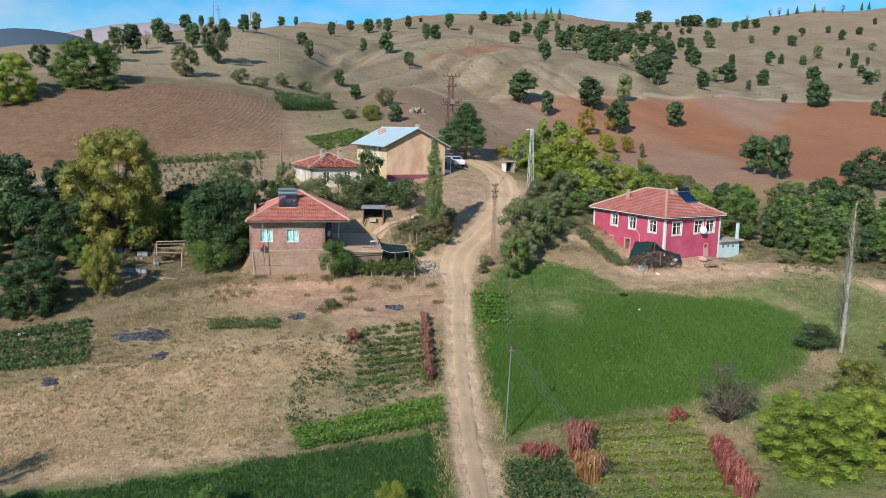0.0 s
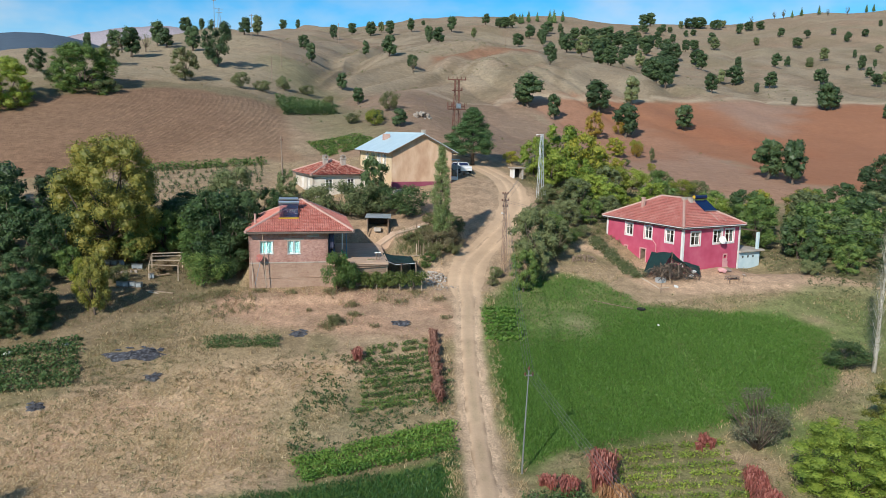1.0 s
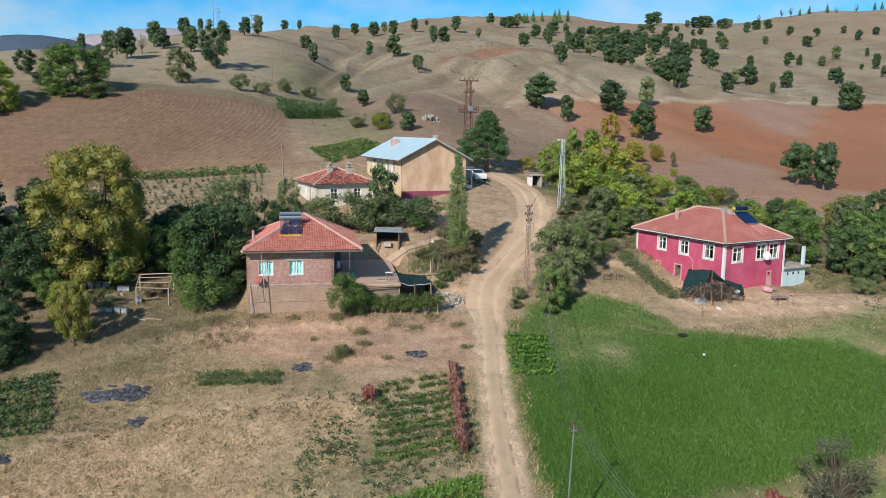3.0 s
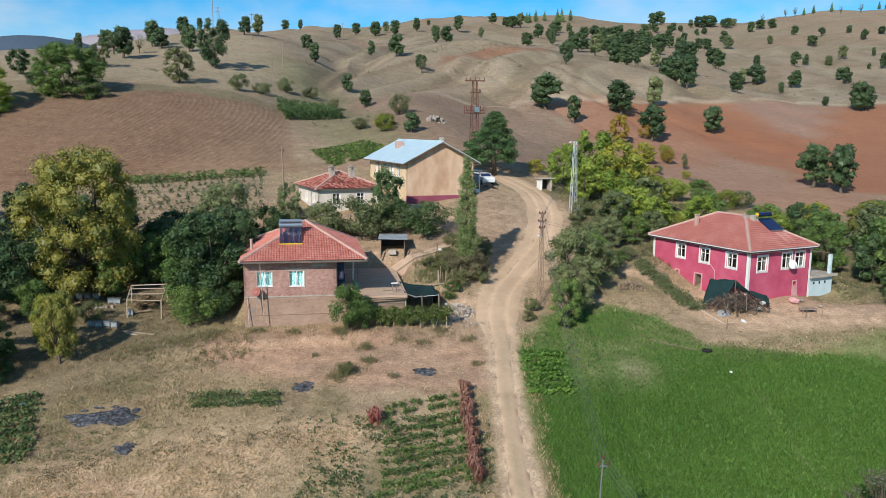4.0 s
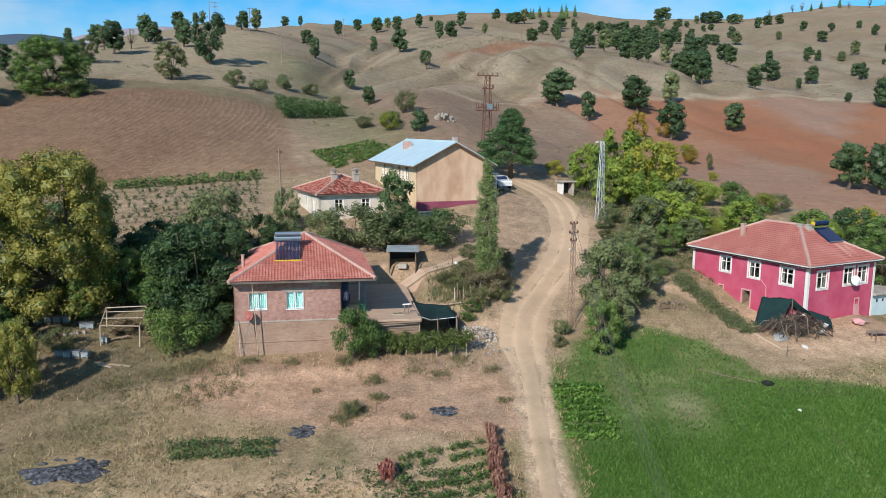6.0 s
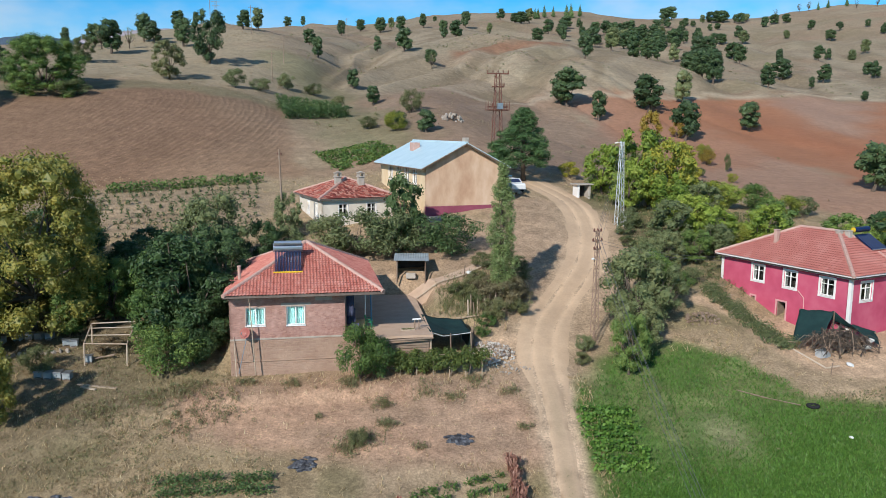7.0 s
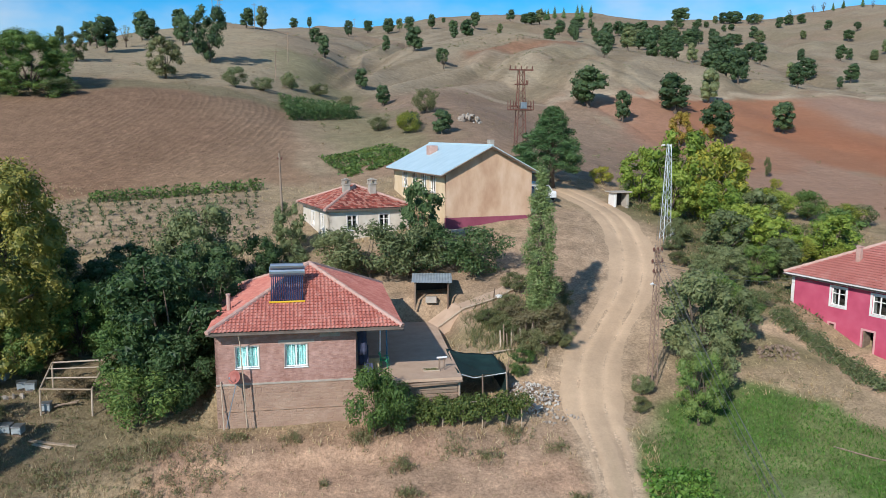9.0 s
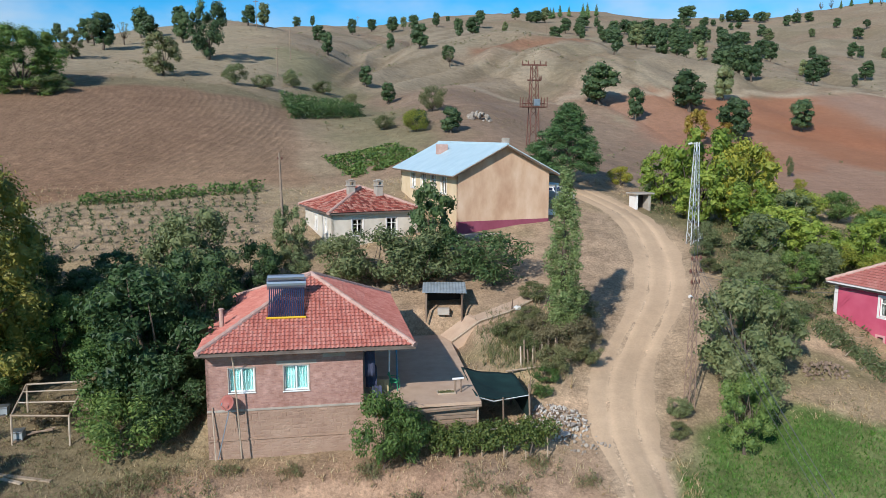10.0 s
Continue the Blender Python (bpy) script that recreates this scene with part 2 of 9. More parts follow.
L_YELLOW = leafy("yellowing_leaves", [(0.138, 0.181, 0.031), (0.288, 0.312, 0.050), (0.525, 0.450, 0.062)], glow=0.35)
L_WALNUT = leafy("turning_walnut_leaves", [(0.096, 0.118, 0.030), (0.222, 0.226, 0.049), (0.385, 0.324, 0.068)], glow=0.3)
L_AMBER = leafy("amber_leaves", [(0.160, 0.120, 0.025), (0.340, 0.240, 0.040), (0.450, 0.330, 0.070)], glow=0.35)
L_POPLAR = leafy("poplar_leaves", [(0.125, 0.175, 0.060), (0.245, 0.315, 0.115), (0.40, 0.46, 0.20)], glow=0.35)
L_PINE = leafy("pine_needles", [(0.052, 0.105, 0.038), (0.11, 0.19, 0.062), (0.22, 0.32, 0.10)], glow=0.12)
L_CROP = leafy("crop_leaves", [(0.060, 0.144, 0.024), (0.132, 0.252, 0.042), (0.240, 0.360, 0.072)], glow=0.3)
L_CROPDARK = leafy("dark_crop_leaves", [(0.035, 0.075, 0.025), (0.075, 0.135, 0.04), (0.15, 0.2, 0.07)], glow=0.25)
L_LUCERNE = leafy("lucerne", [(0.052, 0.124, 0.018), (0.092, 0.200, 0.032), (0.152, 0.285, 0.054)], glow=0.3, each=0.0, island=1.0)
L_RED = leafy("red_amaranth", [(0.19, 0.055, 0.045), (0.33, 0.105, 0.085), (0.46, 0.21, 0.15)], glow=0.25, each=0.3)
L_REDBROWN = leafy("faded_amaranth", [(0.16, 0.07, 0.05), (0.28, 0.125, 0.09), (0.40, 0.225, 0.155)], glow=0.25, each=0.3)
L_TAN = leafy("ripe_tan_broom", [(0.30, 0.14, 0.06), (0.46, 0.25, 0.12), (0.60, 0.38, 0.20)], glow=0.3)
L_STRAW = leafy("dry_straw", [(0.28, 0.19, 0.09), (0.47, 0.345, 0.185), (0.66, 0.53, 0.325)], glow=0.2, each=0.0, island=1.0)
L_WEED = leafy("dusty_weeds", [(0.075, 0.10, 0.035), (0.15, 0.165, 0.065), (0.25, 0.235, 0.11)], glow=0.25)
L_VINE = leafy("vine_leaves", [(0.07, 0.11, 0.028), (0.16, 0.2, 0.05), (0.32, 0.31, 0.09)], glow=0.35)
L_PALE = leafy("pale_leaves", [(0.088, 0.094, 0.050), (0.198, 0.198, 0.121), (0.319, 0.303, 0.209)], glow=0.3)
M_POLE = surface("rusty_brown_steel", [(0.19, 0.12, 0.09), (0.31, 0.21, 0.16)], size=0.3, rough=0.7, metal=0.2, bump=0.1)
L_DRY = leafy("brown_dry_brush", [(0.15, 0.10, 0.055), (0.25, 0.18, 0.10), (0.36, 0.28, 0.17)], glow=0.15, each=0.0, island=1.0)
L_BRUSH = leafy("withered_brush", [(0.09, 0.08, 0.04), (0.17, 0.145, 0.075), (0.27, 0.225, 0.125)], glow=0.2)
L_LUCERNE_DARK = leafy("dark_lucerne", [(0.022, 0.07, 0.016), (0.04, 0.11, 0.025), (0.07, 0.16, 0.04)], glow=0.25, each=0.0, island=1.0)
L_LIME = leafy("lime_leaves", [(0.105, 0.165, 0.026), (0.235, 0.32, 0.05), (0.42, 0.47, 0.09)], glow=0.35)
M_EAVES = surface("dark_eaves_board", [(0.10, 0.075, 0.06), (0.19, 0.155, 0.13)], size=0.3, rough=0.9, bump=0.2)
# ---- the lie of the land: height profiles along y at some x, joined smoothly ----
PROFILES = [
    (-260, (-60, -11), (45, -10), (76, -3), (110, 6), (150, 18), (200, 22), (260, 21), (420, 4), (720, -20)),
    (-110, (-60, -13), (45, -11), (62, -7.2), (76, -3.6), (92, 0.2), (108, 4.5), (120, 8.5), (147, 18.5), (200, 27), (240, 25.5), (300, 20), (420, 5), (720, -20)),
    (-80, (-60, -13), (45, -11), (62, -7.2), (76, -3.6), (92, 0), (108, 4.3), (120, 8), (147, 19), (200, 28.5), (240, 30), (300, 28), (420, 30), (720, 40), (1000, 30)),
    (-55, (-60, -13), (45, -11), (62, -7.2), (76, -3.6), (92, -0.4), (108, 4), (120, 7.5), (147, 18.5), (200, 29.5), (245, 40), (300, 45), (420, 56), (720, 90), (1000, 70)),
    (-25, (-60, -13), (45, -10.4), (58, -7.8), (64, -6.4), (74, -3.4), (82, -1.9), (92, 0), (100, 2.5), (116, 6), (147, 17), (164, 20.6), (197, 28), (250, 38), (300, 45), (420, 59), (720, 98), (1000, 80)),
    (-8, (-60, -13), (45, -9.8), (55, -7.9), (63, -6), (67, -5.3), (74, -3.9), (80, -1.9), (90, 0.2), (100, 3), (116, 6), (140, 12.6), (170, 17.5), (200, 24), (250, 34), (300, 42), (420, 57), (720, 98), (1000, 80)),
    (10, (-60, -13), (45, -9.7), (55, -8.4), (66, -5.6), (75, -3.9), (82, -1.6), (92, 1.6), (100, 4.2), (110, 6.2), (126, 11), (150, 15.5), (182, 20), (235, 32), (270, 38), (370, 51), (720, 99), (1000, 80)),
    (25, (-60, -13), (45, -9.8), (55, -8), (66, -5.5), (75, -3.4), (80, -2.1), (90, 0.8), (99, 3), (113, 5.5), (130, 8.2), (157, 12.3), (182, 17), (235, 32.5), (270, 40), (370, 52), (720, 103), (1000, 80)),
    (40, (-60, -13), (40, -10.2), (55, -7.9), (66, -4.9), (73, -2.9), (79, -2.5), (90, -0.8), (105, 1.6), (125, 5), (157, 10.2), (182, 17), (212, 28), (270, 41), (370, 53), (720, 106), (1000, 80)),
    (70, (-60, -12), (40, -9.7), (60, -6), (77, -2.8), (100, -0.5), (125, 3), (150, 7), (166, 10.4), (190, 17), (238, 32), (300, 42), (370, 51), (720, 108), (1000, 80)),
    (130, (-60, -10), (40, -8), (70, -3), (100, 0), (140, 5), (165, 9.5), (205, 21), (247, 26.5), (364, 48), (720, 111), (1000, 90)),
    (270, (-60, -6), (40, -5), (100, 2), (165, 10), (205, 19), (250, 27), (364, 47), (720, 118), (1000, 100)),
    (600, (-60, -4), (100, 0), (205, 15), (364, 45), (720, 128), (1000, 110)),
]


def hermite(t, v, q):
    """A smooth curve through the values v at the sorted places t, read at q; monotone between them, level outside."""
    t, v, q = np.asarray(t, float), np.asarray(v, float), np.asarray(q, float)
    d = np.diff(v) / np.diff(t)
    m = np.zeros(len(t))
    m[0], m[-1] = d[0], 0.0
    same = d[:-1] * d[1:] > 0
    m[1:-1] = np.where(same, 2 * d[:-1] * d[1:] / np.where(same, d[:-1] + d[1:], 1), 0)
    q = np.clip(q, t[0], t[-1])
    i = np.clip(np.searchsorted(t, q) - 1, 0, len(t) - 2)
    h = t[i + 1] - t[i]
    u = (q - t[i]) / h
    return (v[i] * (1 + 2 * u) * (1 - u) ** 2 + m[i] * h * u * (1 - u) ** 2 + v[i + 1] * u * u * (3 - 2 * u) + m[i + 1] * h * u * u * (u - 1))


def hash2(ix, iy, s):
    n = np.sin(ix * 127.1 + iy * 311.7 + s * 74.7) * 43758.5453
    return n - np.floor(n)


def wave(x, y, size, s=0):
    """Smooth value noise between -1 and 1."""
    x, y = np.asarray(x, float) / size, np.asarray(y, float) / size
    ix, iy = np.floor(x), np.floor(y)
    u, v = x - ix, y - iy
    u, v = u * u * (3 - 2 * u), v * v * (3 - 2 * v)
    a, b = hash2(ix, iy, s), hash2(ix + 1, iy, s)
    c, d = hash2(ix, iy + 1, s), hash2(ix + 1, iy + 1, s)
    return 2 * (a + (b - a) * u + (c - a) * v + (a - b - c + d) * u * v) - 1


def ramp(a, b, q):
    u = np.clip((np.asarray(q, float) - a) / (b - a), 0, 1)
    return u * u * (3 - 2 * u)


def from_line(line, x, y):
    """Distance from a broken line, and the way along it (as a fraction of its points)."""
    best, along = np.full(np.shape(x), 1e9), np.zeros(np.shape(x))
    for i, (a, b) in enumerate(zip(line, line[1:])):
        dx, dy = b[0] - a[0], b[1] - a[1]
        u = np.clip(((x - a[0]) * dx + (y - a[1]) * dy) / (dx * dx + dy * dy), 0, 1)
        d = np.hypot(x - a[0] - u * dx, y - a[1] - u * dy)
        along, best = np.where(d < best, i + u, along), np.minimum(d, best)
    return best, along


def inside(corners, x, y):
    """Signed distance to a polygon, positive inside."""
    d, _ = from_line(list(corners) + [corners[0]], x, y)
    odd = np.zeros(np.shape(x), bool)
    for a, b in zip(corners, corners[1:] + corners[:1]):
        if a[1] != b[1]:
            odd ^= ((a[1] > y) != (b[1] > y)) & (x < (b[0] - a[0]) * (y - a[1]) / (b[1] - a[1]) + a[0])
    return np.where(odd, d, -d)


def land(x, y):
    """The broad lie of the land."""
    x, y = np.asarray(x, float), np.asarray(y, float)
    cols = [hermite([p[0] for p in prof], [p[1] for p in prof], y) for _, *prof in PROFILES]
    at = [p[0] for p in PROFILES]
    xq = np.clip(x, at[0], at[-1])
    i = np.clip(np.searchsorted(at, xq) - 1, 0, len(at) - 2)
    cols = np.array([np.broadcast_to(c, x.shape) for c in cols])
    pick = lambda k: np.take_along_axis(cols, np.clip(k, 0, len(at) - 1)[None], 0)[0]
    at = np.array(at, float)
    h = at[i + 1] - at[i]
    u = (xq - at[i]) / h
    lo, hi = np.clip(i - 1, 0, None), np.clip(i + 2, None, len(at) - 1)
    m0 = (pick(i + 1) - pick(lo)) / (at[i + 1] - at[lo])
    m1 = (pick(hi) - pick(i)) / (at[hi] - at[i])
    z = pick(i) * (1 + 2 * u) * (1 - u) ** 2 + m0 * h * u * (1 - u) ** 2 + pick(i + 1) * u * u * (3 - 2 * u) + m1 * h * u * u * (u - 1)
    return z


# ---- the plan: road, plots and levelled ground ----
ROAD = [(3.5, -120), (4.5, -60), (5.4, -15), (6.0, 15), (6.6, 30), (7.1, 38.6), (7.4, 44.3), (7.8, 50.8), (8.3, 57.7), (9.0, 65.1), (9.9, 72), (10.2, 76.2), (11.4, 80.5), (13.6, 84.6), (16.6, 89.5), (18.7, 95), (19.6, 100.5), (19.1, 107), (17.2, 111.5), (14.5, 115), (8, 119)]
LUCERNE = [(11.3, 72.3), (14.5, 75.6), (20, 76.6), (24.2, 75.2), (26.6, 70.2), (32, 67.6), (38.6, 66.6), (41, 63.5), (40, 59), (36.3, 55), (31.1, 51.9), (26.6, 51.3), (24.4, 50.6), (18.1, 49.2), (12.9, 47.7), (10.3, 46.2), (10.1, 52.4), (10.4, 61.2)]
LUSH = [(10.7, 62.9), (10.1, 57.3), (9.8, 48.2), (10.9, 47.1), (18.2, 49.6), (24.6, 50.9), (26.8, 51.9), (31.1, 52.4), (35.8, 56.9), (38.4, 61), (38.2, 64.8), (34.5, 66), (29.7, 66.8), (24.8, 67.3), (22, 65.1), (18.4, 63.4), (15.6, 62.7)]
LUCERNE_LOW = [(-30, 39.5), (-20, 41.6), (-10.4, 42.9), (-5.5, 44.2), (0.2, 45.7), (5.4, 47.2), (5.2, 38.7), (4.4, 20), (-30, 20)]
STUBBLE = [(-26.5, 55.2), (-18.5, 58.2), (-8.6, 60.2), (-1.6, 60.2), (-0.9, 53.2), (-4.6, 46.8), (-7, 45), (-19, 43.8), (-29, 44)]
YARD = [(-13, 73.2), (-3, 73.5), (5, 74.2), (8.8, 76), (8.5, 64.5), (-1, 64.5), (-9, 65.5), (-15, 69)]
UPPER_YARD = [(1.5, 85.5), (7, 83.5), (13, 88), (16, 93), (17, 104), (12, 106), (9, 99), (3, 97.5), (-10, 96), (-10.5, 89.5), (-4, 88)]
PINK_YARD = [(24, 84), (26, 78), (28.5, 73), (32.1, 70), (39, 69.5), (46, 70), (50, 69), (54, 64), (56, 68), (48, 75), (40, 78)]
PLOUGHED = [(-75, 104), (-44.5, 110.5), (-35, 112.5), (-24.4, 117.5), (-10.9, 120), (-12.5, 137), (-15.5, 149), (-25, 150.5), (-36.6, 151), (-56, 141), (-80, 135)]
REDFIELD = [(53, 192), (67, 199.6), (81, 202), (90, 202), (107, 203.5), (118.5, 202), (142, 205), (230, 200), (230, 110), (100, 112), (80.3, 124.4), (74.6, 127.6), (70.6, 135.8), (69.6, 153), (65.3, 165), (62, 174), (54, 172)]
FALLOW = [(91, 202), (107, 203.5), (119, 200.5), (104, 181), (97, 171), (90, 178), (89, 189)]
PINK_SLOPE = [(41, 190), (54, 193), (66, 174), (70, 158), (74, 138), (82, 122), (72, 112), (56, 114), (44, 124), (38, 150)]
CROPFIELD = [(-36, 100.5), (-33, 108), (-30.4, 112.5), (-20.9, 115), (-14.5, 116.5), (-12.3, 107.6), (-12.8, 100.2), (-23.5, 99.8)]
HOUSE_PAD = [(-12.2, 74.6), (2.3, 76.2), (3.0, 80), (4.0, 82), (3.6, 88.8), (-12.2, 88.8)]
NET_PAD = [(1.6, 75.2), (6.0, 76.2), (5.8, 81.4), (1.6, 81.4)]

# the gullies that drain the middle hill into the dip behind the ochre house, with their depth
GULLIES = [([(13, 332), (-1, 244), (-6.4, 197), (-9.3, 186)], 2.2), ([(34, 262), (20.6, 236), (6.3, 206), (-0.9, 186), (-4.6, 177)], 2.0), ([(40, 246), (24, 219), (10, 192), (0.3, 172), (-1, 155)], 1.9), ([(-1.3, 342), (-8, 257), (-10.7, 201), (-11.4, 190)], 1.8),
           ([(-13, 216), (-9.5, 191), (-5.8, 178), (-0.8, 152), (0, 135)], 1.2), ([(52, 232), (36, 208), (22, 184), (8, 162)], 1.3),
           ([(70, 330), (66, 262), (58, 226)], 1.8), ([(112, 330), (98, 262), (88, 214)], 2.2), ([(150, 340), (136, 280), (118, 222)], 2.0), ([(200, 360), (178, 290), (160, 225)], 2.2),
           ([(300, 520), (252, 430), (205, 345)], 3.0), ([(360, 500), (300, 420), (240, 340)], 3.0), ([(400, 450), (330, 380), (262, 310)], 2.6), ([(250, 520), (214, 440), (180, 360)], 2.6)]


def ground(x, y):
    """The height of the finished ground."""
    x, y = np.asarray(x, float), np.asarray(y, float)
    z = land(x, y)
    far = ramp(130, 200, y)
    z = z + far * (1.5 * wave(x + 0.5 * y, 0.35 * y, 22, 3) + 0.55 * wave(x - 0.3 * y, 0.4 * y, 8, 5)) + far * ramp(260, 500, y) * 3 * wave(x, y, 70, 9)
    crease = (1 - np.abs(wave(x + 0.35 * y + 3 * wave(x, y, 30, 13), 0.16 * y, 11, 11))) ** 5
    z = z - 0.8 * far * crease * ramp(-25, -5, x)
    bend = 2.5 * wave(x, y, 16, 23)
    cut = np.zeros(np.shape(z))
    for line, deep in GULLIES:
        cut = np.maximum(cut, deep * np.exp(-(from_line(line, x + bend, y)[0] / 4.2) ** 2))
    z = z - cut * far
    # the saddle in the far ridge, and the spur that closes it
    fan = x * 640 / np.maximum(y, 300)
    z = z + ramp(330, 600, y) * np.interp(fan, [116, 165, 206, 246, 274, 321, 341, 359, 380, 449, 487, 560], [0, -1.2, -7.4, -10, -12, -10.6, -7, -6, -1, 4.5, 4.5, 2])
    # the low step across the yard
    step = y - np.interp(x, [-22, -17, -12.6, -5.2, 2], [66, 68.8, 70.4, 71.9, 72.6]) - 0.3 * wave(x, y, 2.4, 25)
    z = z + 0.42 * ramp(-0.3, 0.3, step) * (1 - ramp(0.5, 4, step)) * ramp(-24, -19, x) * (1 - ramp(2, 5, x))
    lump = 0.05 * wave(x, y, 1.7, 1) + 0.025 * wave(x, y, 0.7, 2) + 0.12 * wave(x, y, 6, 4)
    d, _ = from_line(ROAD, x, y)
    z = z + lump * ramp(1.2, 3.0, d)
    # earth banks: under the brick house, and where the road cuts into the slope below the poplar
    z = z - 0.5 * np.exp(-((d - 0) / 3.0) ** 2) * ramp(78, 84, y) * (1 - ramp(98, 104, y))
    z = z + 0.9 * np.exp(-((x - 8.2) / 2.6) ** 2 - ((y - 85) / 4.0) ** 2)
    w = ramp(0.2, 1.3, inside(HOUSE_PAD, x, y))
    z = z * (1 - w) + -1.75 * w
    w = ramp(0.0, 0.9, inside(NET_PAD, x, y))
    z = z * (1 - w) + -3.5 * w
    z = z - 0.75 * np.exp(-((x - 29.6) / 2.2) ** 2 - ((y - 80.3) / 3.2) ** 2) - 1.0 * np.exp(-((x - 42.8) / 2.8) ** 2 - ((y - 78.8) / 2.6) ** 2)
    # furrows of the crop rows and of the ploughed field
    w = ramp(0, 1.5, inside(CROPFIELD, x, y))
    z = z + w * 0.10 * np.sin((y + 0.1 * x) * 2 * np.pi / 1.5)
    # far mountains
    z = z + (243 + 10 * wave(x, y, 160, 14)) * np.exp(-((x + 790) / 460) ** 2 - ((y - 2000) / 350) ** 2) + (384 + 14 * wave(x, y, 240, 15)) * np.exp(-((x + 700) / 900) ** 2 - ((y - 2900) / 350) ** 2)
    return z

# ---- helpers for building ----
def mesh_of(name, verts, faces, mats, smooth=False):
    me = bpy.data.meshes.new(name)
    me.from_pydata([tuple(map(float, v)) for v in verts] if not isinstance(verts, np.ndarray) else verts.tolist(), [], faces if isinstance(faces, list) else faces.tolist())
    for m in mats if isinstance(mats, (list, tuple)) else [mats]:
        me.materials.append(m)
    if smooth:
        me.polygons.foreach_set("use_smooth", np.ones(len(me.polygons), bool))
    me.update()
    return me


def part(name, data, material=None, parent=None, label="", smooth=False):
    """Links a bmesh, or a (verts, faces) pair, or a mesh, as one object, under a thing or a part."""
    if isinstance(data, bmesh.types.BMesh):
        me = bpy.data.meshes.new(name)
        data.normal_update()
        data.to_mesh(me)
        data.free()
        me.materials.append(material)
        if smooth:
            me.polygons.foreach_set("use_smooth", np.ones(len(me.polygons), bool))
    elif isinstance(data, tuple):
        me = mesh_of(name, data[0], data[1], material, smooth)
    else:
        me = data
    ob = new(name, me)
    ob.parent = parent
    if label:
        ob["label"] = label
    return ob


def thing(name, label, category, m=None, group="", kind=""):
    ob = new(name)
    ob.empty_display_size = 0.2
    if m is not None:
        ob.matrix_basis = m
    return tagged(ob, label, category, group, kind)


def box(bm, x0, x1, y0, y1, z0, z1, bevel=0.0, m=None):
    """A box in a bmesh, with its edges taken off where bevel is given."""
    made = bmesh.ops.create_cube(bm, size=1)["verts"]
    bmesh.ops.scale(bm, vec=(x1 - x0, y1 - y0, z1 - z0), verts=made)
    bmesh.ops.translate(bm, vec=((x0 + x1) / 2, (y0 + y1) / 2, (z0 + z1) / 2), verts=made)
    if bevel:
        edges = list({e for v in made for e in v.link_edges})
        got = bmesh.ops.bevel(bm, geom=edges, offset=bevel, segments=1, affect="EDGES", profile=0.5)
        made = list({v for f in got["faces"] for v in f.verts} | {v for v in made if v.is_valid})
    if m is not None:
        bmesh.ops.transform(bm, matrix=m, verts=[v for v in made if v.is_valid])
    return made


def a_box(*a, **k):
    bm = bmesh.new()
    box(bm, *a, **k)
    return bm


def tube(points, radii, sides=6, close=True):
    """A tapered tube along points, as (verts, faces)."""
    pts = [Vector(p) for p in points]
    verts, faces = [], []
    for i, p in enumerate(pts):
        way = (pts[min(i + 1, len(pts) - 1)] - pts[max(i - 1, 0)]).normalized()
        side = way.cross(Vector((0.3, 0.2, 1)) if abs(way.z) < 0.9 else Vector((1, 0.1, 0))).normalized()
        up = side.cross(way)
        r = radii[i] if isinstance(radii, (list, tuple)) else radii
        for k in range(sides):
            a = 2 * math.pi * k / sides
            verts.append(p + r * (math.cos(a) * side + math.sin(a) * up))
    for i in range(len(pts) - 1):
        for k in range(sides):
            a, b = i * sides + k, i * sides + (k + 1) % sides
            faces.append((a, b, b + sides, a + sides))
    if close:
        faces.append(tuple(range(sides))[::-1])
        faces.append(tuple(range((len(pts) - 1) * sides, len(pts) * sides)))
    return verts, faces


def joined(pieces):
    verts, faces = [], []
    for v, f in pieces:
        n = len(verts)
        verts += list(v)
        faces += [tuple(i + n for i in q) for q in f]
    return verts, faces


def high(x, y):
    return float(ground(np.array([float(x)]), np.array([float(y)]))[0])


# ---- the ground: one sheet to the horizon ----
def steps(lo, hi, fine, out_lo, out_hi, grow=1.045):
    mid = list(np.arange(lo, hi, fine))
    a, s, left = lo, fine, []
    while a > out_lo:
        s *= grow
        a -= s
        left.append(a)
    a, s, right = mid[-1], fine, []
    while a < out_hi:
        s *= grow
        a += s
        right.append(a)
    return np.array(left[::-1] + mid + right)


gx = steps(-34, 50, 0.36, -3500, 3500)
gy = steps(36, 126, 0.36, -600, 4200, 1.03)
GX, GY = np.meshgrid(gx, gy)
GZ = ground(GX, GY)
nx, ny = len(gx), len(gy)
cells = np.arange(nx * ny).reshape(ny, nx)
quads = np.stack([cells[:-1, :-1], cells[:-1, 1:], cells[1:, 1:], cells[1:, :-1]], -1).reshape(-1, 4)
me = mesh_of("ground", np.stack([GX, GY, GZ], -1).reshape(-1, 3), quads, [], True)

# soil colours, place by place; some also hold shade or haze
wob = 1.2 * wave(GX, GY, 5, 21) + 0.5 * wave(GX, GY, 1.6, 22)
soil = np.empty((ny, nx, 3))
soil[:] = (0.33, 0.24, 0.15)


def lay(mask, colour):
    m = np.clip(mask, 0, 1)[..., None]
    soil[:] = soil * (1 - m) + np.array(colour) * m


